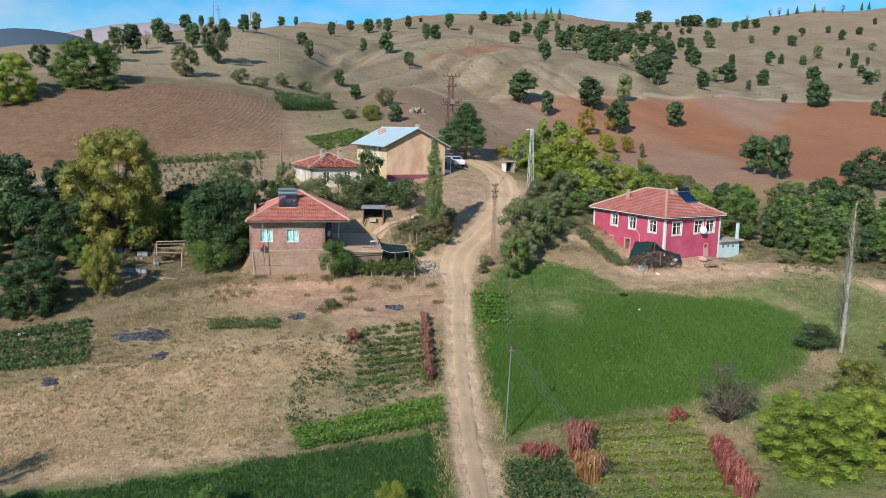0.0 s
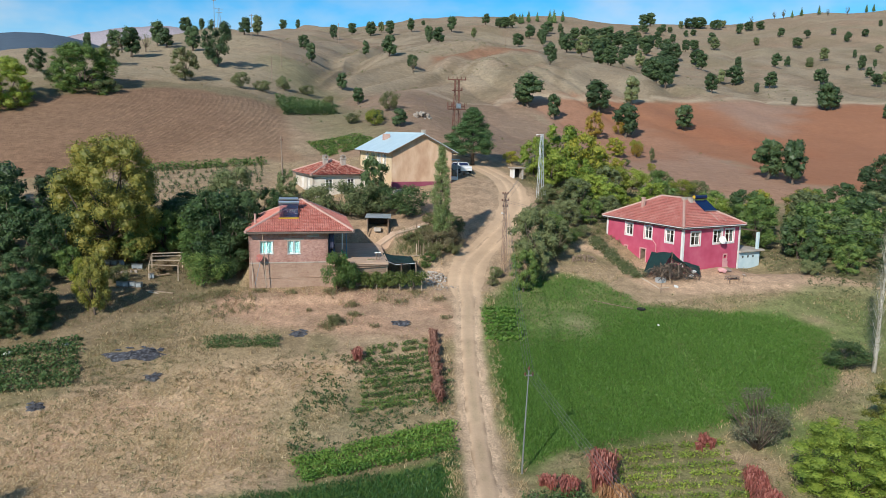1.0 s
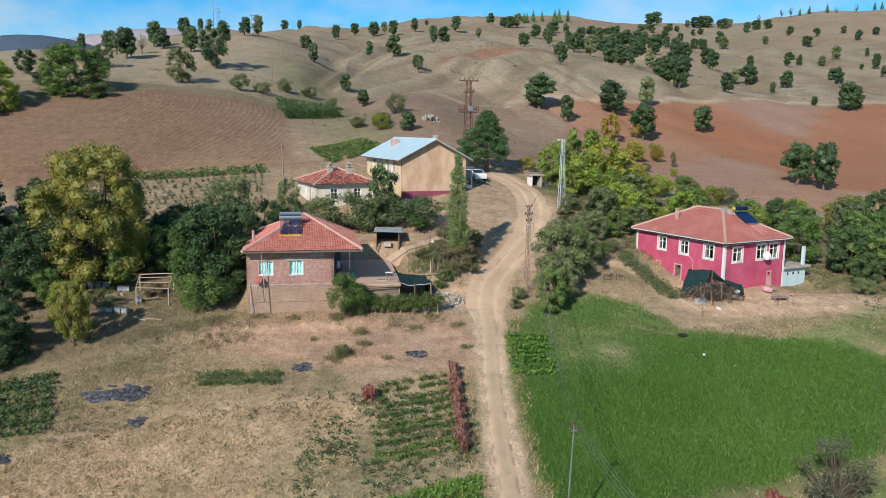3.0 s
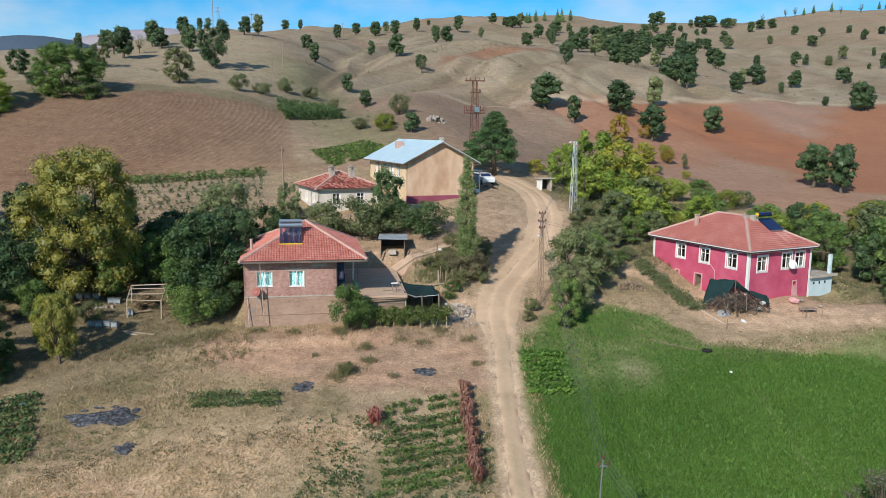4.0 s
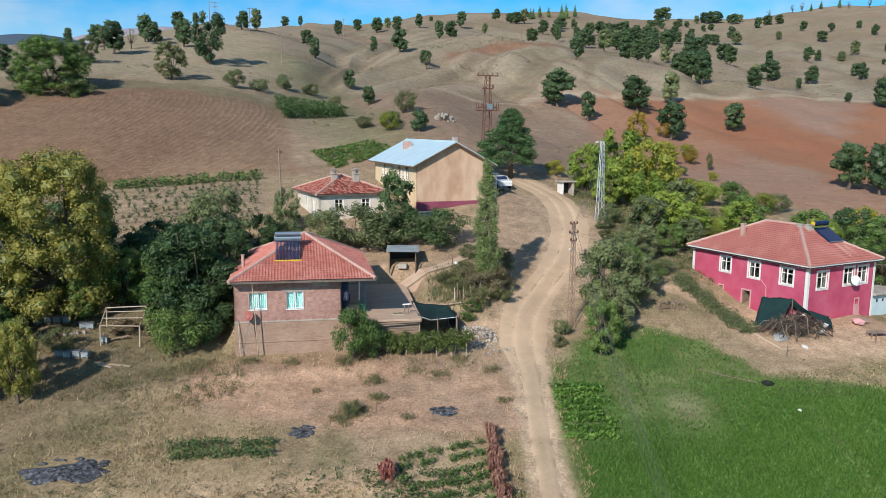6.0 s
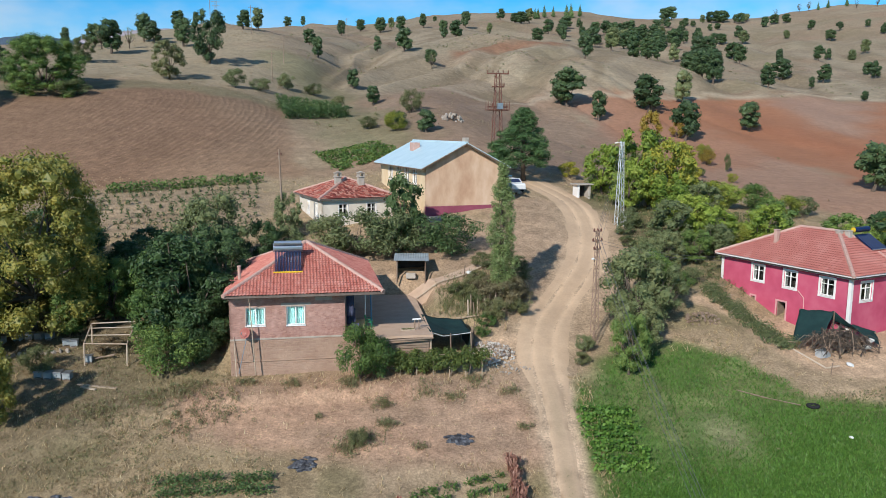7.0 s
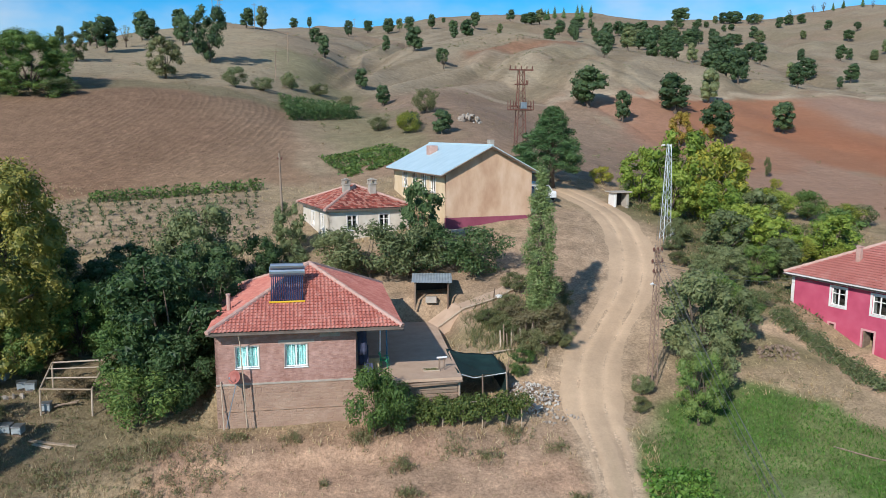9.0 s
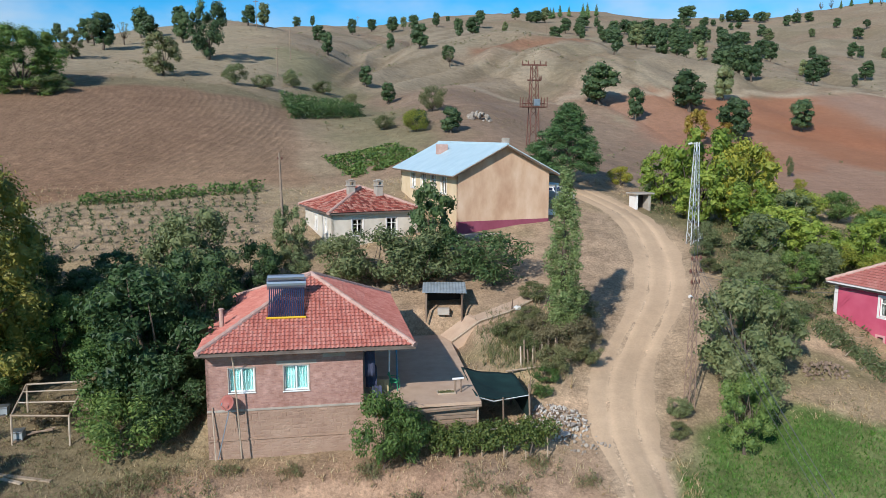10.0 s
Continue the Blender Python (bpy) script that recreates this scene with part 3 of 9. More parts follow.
lay(ramp(118, 150, GY + 6 * wave(GX, GY, 20, 31)), (0.345, 0.255, 0.16))
lay(0.7 * ramp(0.0, 0.5, wave(GX + 0.4 * GY, GY * 0.5, 34, 33)) * ramp(122, 150, GY), (0.30, 0.205, 0.125))
lay(0.45 * ramp(0.2, 0.6, wave(GX - 0.2 * GY, GY * 0.8, 17, 37)) * ramp(122, 150, GY), (0.25, 0.20, 0.11))
lay(0.6 * ramp(0.2, 0.7, wave(GX * 0.5, GY, 11, 39)) * ramp(118, 130, GY), (0.34, 0.215, 0.135))
lay(0.25 * ramp(0.0, 0.7, wave(GX + 0.5 * GY, 0.3 * GY, 15, 35)) * ramp(140, 170, GY), (0.46, 0.36, 0.24))
across, down = 0.9 * GX - 0.45 * GY, 0.45 * GX + 0.9 * GY
rill = ramp(138, 165, GY) * ramp(-30, -14, GX) * (1 - ramp(420, 520, GY))
lay(0.45 * rill * ramp(0.15, 0.6, wave(across + 2 * wave(GX, GY, 20, 115), 0.10 * down, 5.0, 111)), (0.43, 0.335, 0.215))
lay(0.65 * rill * ramp(0.0, 0.6, wave(across + 2 * wave(GX, GY, 20, 115), 0.12 * down, 3.6, 113)), (0.235, 0.17, 0.10))
lay(0.55 * ramp(-2, 6, inside([(-62, 150), (-36, 154), (-20, 158), (-12, 182), (-26, 236), (-60, 236)], GX, GY) + 2 * wob), (0.40, 0.31, 0.19))
lay(0.45 * ramp(0.0, 0.6, wave(GX, 0.6 * GY, 4.5, 117)) * ramp(148, 152, GY) * (1 - ramp(160, 172, GY)) * (1 - ramp(-18, -8, GX)), (0.22, 0.17, 0.10))
# darker bands along the gully lines
for line, deep in GULLIES:
    lay(0.35 * np.exp(-(from_line(line, GX + 2.5 * wave(GX, GY, 16, 23), GY)[0] / 3.0) ** 2), (0.22, 0.165, 0.10))
lay(0.5 * ramp(-0.1, 0.5, wave(GX, GY, 9, 41)) * (1 - ramp(110, 125, GY)), (0.25, 0.19, 0.10))
lay(0.45 * ramp(0.1, 0.6, wave(GX, GY, 3.5, 43)) * (1 - ramp(100, 125, GY)), (0.17, 0.155, 0.07))
# garden floor darkened: the trees' shade is put into the soil colour
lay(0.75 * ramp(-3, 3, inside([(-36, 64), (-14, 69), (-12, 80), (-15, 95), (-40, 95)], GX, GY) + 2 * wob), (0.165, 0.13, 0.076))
lay(0.85 * ramp(-2, 3, inside([(23, 36), (26, 49.5), (32, 51), (37, 54), (40, 58.5), (40, 64), (45, 67.5), (62, 63), (62, 36)], GX, GY) + 2 * wob), (0.14, 0.185, 0.058))
lay(0.8 * ramp(-1, 2, inside([(8, 34), (10, 46), (17, 49), (25, 50), (26, 34)], GX, GY) + wob), (0.18, 0.18, 0.075))
lay(0.7 * ramp(-6, 6, inside([(-4, 122), (20, 116), (44, 122), (46, 165), (40, 188), (10, 186), (-2, 172)], GX, GY) + 4 * wob), (0.30, 0.185, 0.122))
lay(0.85 * ramp(-3, 3, inside(PINK_SLOPE, GX, GY) + 2 * wob), (0.385, 0.215, 0.138))
lay(0.7 * ramp(-3, 4, inside([(45, 191), (56, 193), (66, 176), (68, 160), (62, 146), (50, 140), (44, 150), (42, 172)], GX, GY) + 2 * wob), (0.385, 0.185, 0.105))
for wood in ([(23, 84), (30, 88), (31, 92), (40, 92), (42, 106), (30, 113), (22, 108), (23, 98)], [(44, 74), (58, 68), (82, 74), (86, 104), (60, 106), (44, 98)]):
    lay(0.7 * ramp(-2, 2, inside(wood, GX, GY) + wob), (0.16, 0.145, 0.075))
lay(0.85 * ramp(-1.5, 1.5, inside(UPPER_YARD, GX, GY) + wob), (0.345, 0.24, 0.16))
lay(ramp(-1.2, 1.5, inside(YARD, GX, GY) + wob), (0.425, 0.27, 0.175))
lay(0.7 * ramp(-0.1, 0.5, wave(GX, GY, 2.6, 57)) * ramp(69.5, 71.5, GY) * (1 - ramp(74, 76, GY)) * ramp(-1, 1, inside(YARD, GX, GY)), (0.30, 0.18, 0.12))
lay(0.45 * ramp(0.0, 0.6, wave(GX + 0.3 * GY, 1.6 * GY, 4, 59)) * ramp(-1, 1, inside(YARD, GX, GY)), (0.30, 0.21, 0.14))
lay(ramp(-1, 1, inside(PINK_YARD, GX, GY) + wob), (0.46, 0.315, 0.205))
lay(0.9 * ramp(-1, 1, inside(STUBBLE, GX, GY) + wob), (0.465, 0.325, 0.2))
lay(0.6 * ramp(0.0, 0.6, wave(GX, GY, 3.0, 51)) * ramp(-1, 1, inside(STUBBLE, GX, GY)), (0.27, 0.205, 0.11))
lay(0.6 * ramp(0.1, 0.7, wave(GX, GY, 4.2, 67)) * ramp(-1, 1, inside(STUBBLE, GX, GY)), (0.46, 0.30, 0.195))
lay(0.5 * np.exp(-((GX + 4) / 4.0) ** 2 - ((GY - 52) / 4.0) ** 2), (0.20, 0.20, 0.10))
lay(ramp(-1.5, 1.5, inside(PLOUGHED, GX, GY) + wob), (0.248, 0.146, 0.088))
lay(0.6 * ramp(-1.5, 1.5, inside(PLOUGHED, GX, GY) + wob) * ramp(-30, -14, GX + 5 * wave(GX, GY, 12, 53)), (0.30, 0.195, 0.12))
lay(0.75 * (1 - ramp(1.5, 4.0, from_line([(-80, 137), (-56, 143), (-36.6, 153), (-25, 152), (-15, 150)], GX, GY)[0] + wob)), (0.21, 0.17, 0.095))
lay(0.6 * (1 - ramp(2, 9, from_line([(-20, 200), (-12, 175), (-7, 160), (-3, 140), (0, 130)], GX, GY)[0] + 2 * wob)), (0.23, 0.205, 0.10))
lay(ramp(-2, 4, inside(REDFIELD, GX, GY) + 2 * wob), (0.37, 0.165, 0.088))
lay(0.75 * ramp(-3, 5, inside(FALLOW, GX, GY) + 2 * wob), (0.36, 0.235, 0.165))
lay(0.5 * ramp(0, 10, inside([(66, 182), (74, 188), (88, 176), (104, 160), (96, 146), (80, 150), (70, 166)], GX, GY) + 2 * wob), (0.39, 0.145, 0.07))
lay(ramp(-1, 1.5, inside(CROPFIELD, GX, GY) + wob), (0.27, 0.2, 0.13))
lay(0.7 * ramp(-1.2, 1.2, inside([(33, 67), (46, 65), (54, 66), (50, 71.5), (38, 70)], GX, GY) + wob), (0.14, 0.18, 0.06))
for plot in (LUCERNE, LUCERNE_LOW):
    lay(ramp(-1.2, 0.8, inside(plot, GX, GY) + 0.7 * wob), (0.085, 0.145, 0.032))
thin_grass = ramp(-0.8, 0.8, inside(LUCERNE, GX, GY) + 0.7 * wob) * (1 - ramp(-3.0, 1.5, inside(LUSH, GX, GY) + wob))
lay(0.85 * thin_grass, (0.10, 0.155, 0.042))
lay(0.35 * thin_grass * ramp(0.1, 0.6, wave(GX, GY, 3.2, 75)), (0.25, 0.225, 0.11))
lay(0.8 * np.exp(-((GX - 19.3) / 1.5) ** 2 - ((GY - 66.6) / 2.4) ** 2), (0.25, 0.235, 0.125))
lay(0.5 * (1 - ramp(0.05, 0.4, from_line([(27.3, 65.8), (27.0, 60.8), (26.4, 55.9), (26.3, 52.2)], GX, GY)[0])), (0.24, 0.24, 0.11))
road_far, _ = from_line(ROAD, GX, GY)
lay(0.75 * (1 - ramp(3.0, 5.5, road_far + 0.6 * wob)) * ramp(70, 76, GY) * (1 - ramp(98, 106, GY)), (0.375, 0.265, 0.175))
lay(1 - ramp(0.9, 1.7 + 0.7 * ramp(70, 82, GY), road_far + 0.35 * wob), (0.50, 0.36, 0.24))
lay(0.7 * ramp(-0.3, 0.5, wave(GX, GY, 2.2, 47)) * np.exp(-((GX - 10.5) / 3.0) ** 2 - ((GY - 87) / 6.0) ** 2), (0.24, 0.165, 0.105))
lay((1 - ramp(0.8, 2.6, np.hypot((GX - 6.5) / 2.2, (GY - 77.5)) + 0.4 * wob)), (0.45, 0.31, 0.20))
lay(0.85 * (1 - ramp(0.7, 1.6, from_line([(38, 190), (55, 191.5), (77, 202), (87, 203.5), (116, 206), (142, 206), (230, 201)], GX, GY)[0])), (0.50, 0.38, 0.25))
lay(0.8 * (1 - ramp(0.6, 1.6, from_line([(12, 187), (30, 186), (38, 190)], GX, GY)[0])), (0.45, 0.34, 0.23))
lay(0.9 * ramp(-3, 2, inside([(22, 238), (32, 240), (60, 252), (58, 258), (40, 252), (22, 246)], GX, GY)), (0.30, 0.15, 0.085))
# ground beyond y = 105 to 135 made darker and bluer
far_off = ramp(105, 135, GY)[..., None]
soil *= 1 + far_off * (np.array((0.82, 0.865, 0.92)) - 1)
# far mountains: distance haze put into the colour, blue, then pale pink
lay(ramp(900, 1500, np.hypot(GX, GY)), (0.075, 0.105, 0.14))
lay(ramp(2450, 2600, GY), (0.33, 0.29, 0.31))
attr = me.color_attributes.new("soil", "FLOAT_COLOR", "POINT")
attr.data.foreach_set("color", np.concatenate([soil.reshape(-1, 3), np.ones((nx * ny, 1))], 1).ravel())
furrow = ramp(0, 3, inside(PLOUGHED, GX, GY)) * (0.3 + 0.7 * ramp(-52, -26, GX)) * (0.65 + 0.35 * wave(GX, GY, 9, 77))
ra = me.attributes.new("round", "FLOAT", "POINT")
ra.data.foreach_set("value", (np.hypot(GX + 58, 1.1 * (GY - 142)) + 1.2 * wave(GX, GY, 16, 119)).ravel())
ca = me.attributes.new("calm", "FLOAT", "POINT")
ca.data.foreach_set("value", (1 - 0.3 * ramp(100, 130, GY) - 0.35 * ramp(-4, 4, inside(REDFIELD, GX, GY)) - 0.2 * ramp(-4, 4, inside(PINK_SLOPE, GX, GY))).ravel())
fa = me.attributes.new("furrow", "FLOAT", "POINT")
fa.data.foreach_set("value", furrow.ravel())


def earth(name, even=1.0, relief=1.0, fields=True):
    """Dry earth: stones, dust, straw and clods over the soil colours of the sheet."""
    m = bpy.data.materials.new(name)
    m.use_nodes = True
    N, L = m.node_tree.nodes, m.node_tree.links
    b = N["Principled BSDF"]
    b.inputs["Roughness"].default_value, b.inputs["Specular IOR Level"].default_value = 0.95, 0.1
    pos = N.new("ShaderNodeNewGeometry").outputs["Position"]

    def noisy(scale, detail=4, vec=None, r=0.65):
        n = N.new("ShaderNodeTexNoise")
        n.inputs["Scale"].default_value, n.inputs["Detail"].default_value, n.inputs["Roughness"].default_value = scale, detail, r
        L.new(vec or pos, n.inputs["Vector"])
        return n.outputs["Fac"]

    def span(v, a, c, lo, hi):
        n = N.new("ShaderNodeMapRange")
        for k, q in zip(("From Min", "From Max", "To Min", "To Max"), (a, c, lo, hi)):
            n.inputs[k].default_value = q
        L.new(v, n.inputs["Value"])
        return n.outputs[0]

    def times(a, c, op="MULTIPLY"):
        n = N.new("ShaderNodeMath")
        n.operation = op
        for k, v in enumerate((a, c)):
            if isinstance(v, (int, float)):
                n.inputs[k].default_value = v
            else:
                L.new(v, n.inputs[k])
        return n.outputs[0]

    base = N.new("ShaderNodeVertexColor")
    base.layer_name = "soil"
    f = times(span(noisy(0.9, 6), 0.3, 0.7, 1 - 0.28 * even, 1 + 0.28 * even), span(noisy(6.0, 5), 0.3, 0.7, 1 - 0.32 * even, 1 + 0.32 * even))
    f = times(f, span(noisy(28.0, 3), 0.3, 0.7, 1 - 0.26 * even, 1 + 0.26 * even))
    f = times(f, span(noisy(0.12, 5), 0.3, 0.7, 0.86, 1.14))
    # streaks of trodden and washed soil along the slope
    ms = N.new("ShaderNodeMapping")
    ms.inputs["Rotation"].default_value, ms.inputs["Scale"].default_value = (0, 0, radians(18)), (0.09, 0.55, 0.3)
    L.new(pos, ms.inputs["Vector"])
    f = times(f, span(noisy(1.0, 5, ms.outputs[0]), 0.3, 0.7, 1 - 0.09 * even, 1 + 0.09 * even))
    if fields:
        calm = N.new("ShaderNodeAttribute")
        calm.attribute_name = "calm"
        f = times(times(times(f, 1.0, "SUBTRACT"), calm.outputs["Fac"]), 1.0, "ADD")
    mul = N.new("ShaderNodeVectorMath")
    mul.operation = "SCALE"
    L.new(base.outputs[0], mul.inputs[0])
    L.new(f, mul.inputs["Scale"])
    L.new(mul.outputs[0], b.inputs["Base Color"])
    h = times(noisy(2.2, 6), 0.09 * relief)
    h = times(h, times(noisy(11, 4), 0.035 * relief), "ADD")
    if fields:
        at = N.new("ShaderNodeAttribute")
        at.attribute_name = "furrow"
        rd = N.new("ShaderNodeAttribute")
        rd.attribute_name = "round"
        bent = times(times(rd.outputs["Fac"], 6.2832 / 0.92), times(noisy(0.3, 5), 9.0), "ADD")
        crest = times(bent, 0.0, "SINE")
        crest = times(times(crest, 0.5), 0.5, "ADD")
        broken = times(crest, span(noisy(1.1, 5), 0.4, 0.62, 0.1, 1.0))
        h = times(h, times(times(broken, at.outputs["Fac"]), 0.14), "ADD")
        # furrow shading put into the colour: paler crests, darker troughs
        L.new(times(f, span(times(times(broken, 0.4, "SUBTRACT"), at.outputs["Fac"]), -0.4, 0.6, 0.86, 1.2)), mul.inputs["Scale"])
    bp = N.new("ShaderNodeBump")
    bp.inputs["Strength"].default_value, bp.inputs["Distance"].default_value = 1.0, 1.0
    L.new(h, bp.inputs["Height"])
    L.new(bp.outputs[0], b.inputs["Normal"])
    return m


M_EARTH = earth("dry_earth")
M_DUST = earth("trodden_road_dust", 0.2, 0.3, False)
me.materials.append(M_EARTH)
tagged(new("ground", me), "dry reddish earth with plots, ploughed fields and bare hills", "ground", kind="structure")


# ---- the dirt road, with two wheel ruts ----
def along_line(line, step):
    t = np.concatenate([[0], np.cumsum([math.dist(a, b) for a, b in zip(line, line[1:])])])
    q = np.arange(0, t[-1], step)
    x, y = hermite_free(t, [p[0] for p in line], q), hermite_free(t, [p[1] for p in line], q)
    return q, x, y


def hermite_free(t, v, q):
    """A smooth curve through the points, free to overshoot a little."""
    t, v = np.asarray(t, float), np.asarray(v, float)
    m = np.gradient(v, t)
    i = np.clip(np.searchsorted(t, q) - 1, 0, len(t) - 2)
    h = t[i + 1] - t[i]
    u = (q - t[i]) / h
    return v[i] * (1 + 2 * u) * (1 - u) ** 2 + m[i] * h * u * (1 - u) ** 2 + v[i + 1] * u * u * (3 - 2 * u) + m[i + 1] * h * u * u * (u - 1)


q, rx, ry = along_line(ROAD, 0.4)
tx, ty = np.gradient(rx), np.gradient(ry)
tl = np.hypot(tx, ty)
sx, sy = ty / tl, -tx / tl
half = 1.33 + 0.95 * ramp(70, 78, ry) * (1 - 0.35 * ramp(80, 84, ry)) + 0.5 * ramp(84, 96, ry) + 0.12 * wave(q, q * 0, 2.5, 7)
cross = np.linspace(-1, 1, 25)
PX, PY = rx[:, None] + sx[:, None] * half[:, None] * cross, ry[:, None] + sy[:, None] * half[:, None] * cross
rut = np.exp(-((np.abs(cross * half[:, None]) - 0.72) / 0.22) ** 2)
PZ = ground(PX, PY) + 0.07 - 0.17 * np.abs(cross) ** 4 - 0.075 * rut + 0.018 * wave(PX, PY, 0.9, 8) - 0.05 * ramp(0.35, 0.8, wave(q[:, None] + 0 * PX, PY * 0, 1.1, 12)) * rut * (1 - ramp(66, 76, PY))
n, c = PX.shape
ids = np.arange(n * c).reshape(n, c)
faces = np.stack([ids[:-1, :-1], ids[:-1, 1:], ids[1:, 1:], ids[1:, :-1]], -1).reshape(-1, 4)
dust = np.empty((n, c, 3))
dust[:] = (0.515, 0.365, 0.24)
upper = ramp(72, 84, PY)
tread = np.exp(-((np.abs(cross * half[:, None] - 0.15 * wave(q[:, None] + 0 * PX, PX * 0, 7, 19)) - 0.75) / 0.3) ** 2)
dust = dust * (1 + 0.16 * upper * (tread - 0.4) + 0.10 * (1 - upper) * (rut - 0.3))[..., None]
lower = (1 - ramp(66, 76, PY))[..., None]
mid_strip = np.exp(-((cross * half[:, None]) / 0.33) ** 2) * (0.35 + 0.65 * ramp(-0.3, 0.4, wave(q[:, None] + 0 * PX, PX * 0, 1.3, 95)))
dust = dust * (1 - lower * 0.35 * mid_strip[..., None]) + np.array((0.24, 0.20, 0.11)) * lower * 0.35 * mid_strip[..., None]
damp = (0.9 * ramp(0.0, 0.35, wave(q[:, None] + 0 * PX, PX * 0, 0.9, 12)) * rut)[..., None] * lower
dust = dust * (1 - damp) + np.array((0.24, 0.165, 0.10)) * damp
bank_side = ramp(0.72, 1.0, np.abs(cross) + 0.12 * wave(PX, PY, 1.0, 17))[..., None]
dust = dust * (1 - 0.6 * bank_side) + np.array((0.40, 0.29, 0.19)) * 0.6 * bank_side
road_me = mesh_of("road", np.stack([PX, PY, PZ], -1).reshape(-1, 3), faces, [M_DUST], True)
ra = road_me.color_attributes.new("soil", "FLOAT_COLOR", "POINT")
ra.data.foreach_set("color", np.concatenate([dust.reshape(-1, 3), np.ones((n * c, 1))], 1).ravel())
tagged(new("road", road_me), "pale dusty dirt track with two wheel ruts", "dirt road", kind="structure")

# ---- building blocks of the houses ----
def wall_mesh(name, length, z0, z1, holes, material, thick=0.28, gable=0.0):
    """A wall from x = 0 to length with its outer face at y = 0; holes (x0, x1, z0, z1) go right through. gable: height of a peak over the middle."""
    xs = sorted({0, length, *(v for h in holes for v in h[:2])})
    zs = sorted({z0, z1, *(v for h in holes for v in h[2:])})
    verts, faces, key = [], [], {}

    def v(x, y, z):
        k = (round(x, 4), round(y, 4), round(z, 4))
        if k not in key:
            key[k] = len(verts)
            verts.append((x, y, z))
        return key[k]

    hole = lambda x, z: any(h[0] < x < h[1] and h[2] < z < h[3] for h in holes)
    for a, b in zip(xs, xs[1:]):
        for c, d in zip(zs, zs[1:]):
            if not hole((a + b) / 2, (c + d) / 2):
                faces.append((v(a, 0, c), v(b, 0, c), v(b, 0, d), v(a, 0, d)))
                faces.append((v(b, thick, c), v(a, thick, c), v(a, thick, d), v(b, thick, d)))
    for a, b, c, d in holes:
        for p, q in (((a, c), (b, c)), ((b, c), (b, d)), ((b, d), (a, d)), ((a, d), (a, c))):
            faces.append((v(p[0], 0, p[1]), v(p[0], thick, p[1]), v(q[0], thick, q[1]), v(q[0], 0, q[1])))
    if gable:
        t = z1 + gable
        faces.append((v(0, 0, z1), v(length, 0, z1), v(length / 2, 0, t)))
        faces.append((v(length, thick, z1), v(0, thick, z1), v(length / 2, thick, t)))
        faces.append((v(0, 0, z1), v(length / 2, 0, t), v(length / 2, thick, t), v(0, thick, z1)))
        faces.append((v(length / 2, 0, t), v(length, 0, z1), v(length, thick, z1), v(length / 2, thick, t)))
    else:
        faces.append((v(0, 0, z1), v(length, 0, z1), v(length, thick, z1), v(0, thick, z1)))
    for x in (0, length):
        faces.append((v(x, 0, z0), v(x, thick, z0), v(x, thick, z1), v(x, 0, z1)))
    me = mesh_of(name, verts, faces, material)
    uv = me.uv_layers.new(name="wall")
    for lp in me.loops:
        p = me.vertices[lp.vertex_index].co
        uv.data[lp.index].uv = (p.x + p.y, p.z)
    return me


def add_wall(parent, m, length, z0, z1, holes, material, label="", thick=0.28, gable=0.0):
    ob = part("wall", wall_mesh("wall", length, z0, z1, holes, material, thick, gable), parent=parent, label=label)
    ob.matrix_basis = m
    return ob


def add_window(parent, m, x, z, w, h, curtain=None, surround=0.0, surround_material=None, leaves=2, cross=0, frame_material=None):
    """A window in the hole that starts at (x, z) of the wall at m: frame, mullions, panes, sill, and what hangs behind."""
    mat_f = frame_material or M_PVC
    bm = bmesh.new()
    f = 0.07
    for a in ((0, f, 0, h), (w - f, w, 0, h), (f, w - f, 0, f), (f, w - f, h - f, h)):
        box(bm, a[0], a[1], 0.05, 0.13, a[2], a[3], 0.008)
    for k in range(1, leaves):
        c = w * k / leaves
        box(bm, c - f * 0.6, c + f * 0.6, 0.055, 0.125, f, h - f, 0.008)
    for k in range(cross):
        c = h * (0.68 if cross == 1 else (k + 1) / (cross + 1))
        box(bm, f, w - f, 0.06, 0.12, c - 0.025, c + 0.025)
    win = part("window", bm, mat_f, parent)
    win.matrix_basis = m @ Matrix.Translation((x, 0, z))
    for k in range(leaves):
        a, b = w * k / leaves, w * (k + 1) / leaves
        pane = part("pane", a_box(a + f * 0.8, b - f * 0.8, 0.085, 0.095, f * 0.8, h - f * 0.8), M_GLASS, win)
        pane.visible_shadow = False
    part("sill", a_box(-0.06, w + 0.06, -0.07, 0.06, -0.06, 0.0, 0.012), mat_f, win)
    if curtain:
        vs, fs = [], []
        n = 26
        for k in range(n + 1):
            u = w * k / n
            open_mid = leaves == 2 and abs(u - w / 2) < w * (0.33 if curtain == M_LACE else 0.05)
            y = 0.2 + 0.03 * math.sin(k * 2.1) + (0.05 if open_mid else 0)
            vs += [(u, y, 0.02), (u, y, h - 0.02)]
        for k in range(n):
            if not (leaves == 2 and abs(w * (k + 0.5) / n - w / 2) < w * (0.3 if curtain == M_LACE else 0.02)):
                fs.append((2 * k, 2 * k + 2, 2 * k + 3, 2 * k + 1))
        cu = part("curtain", (vs, fs), curtain, win)
        so = cu.modifiers.new("thick", "SOLIDIFY")
        so.thickness = 0.01
    if surround:
        bm = bmesh.new()
        s = surround
        for a in ((-s, 0, -s, h + s), (w, w + s, -s, h + s), (0, w, h, h + s), (0, w, -s, -0.061)):
            box(bm, a[0], a[1], -0.03, 0.0, a[2], a[3], 0.006)
        part("surround", bm, surround_material or M_WHITE, win)
    return win


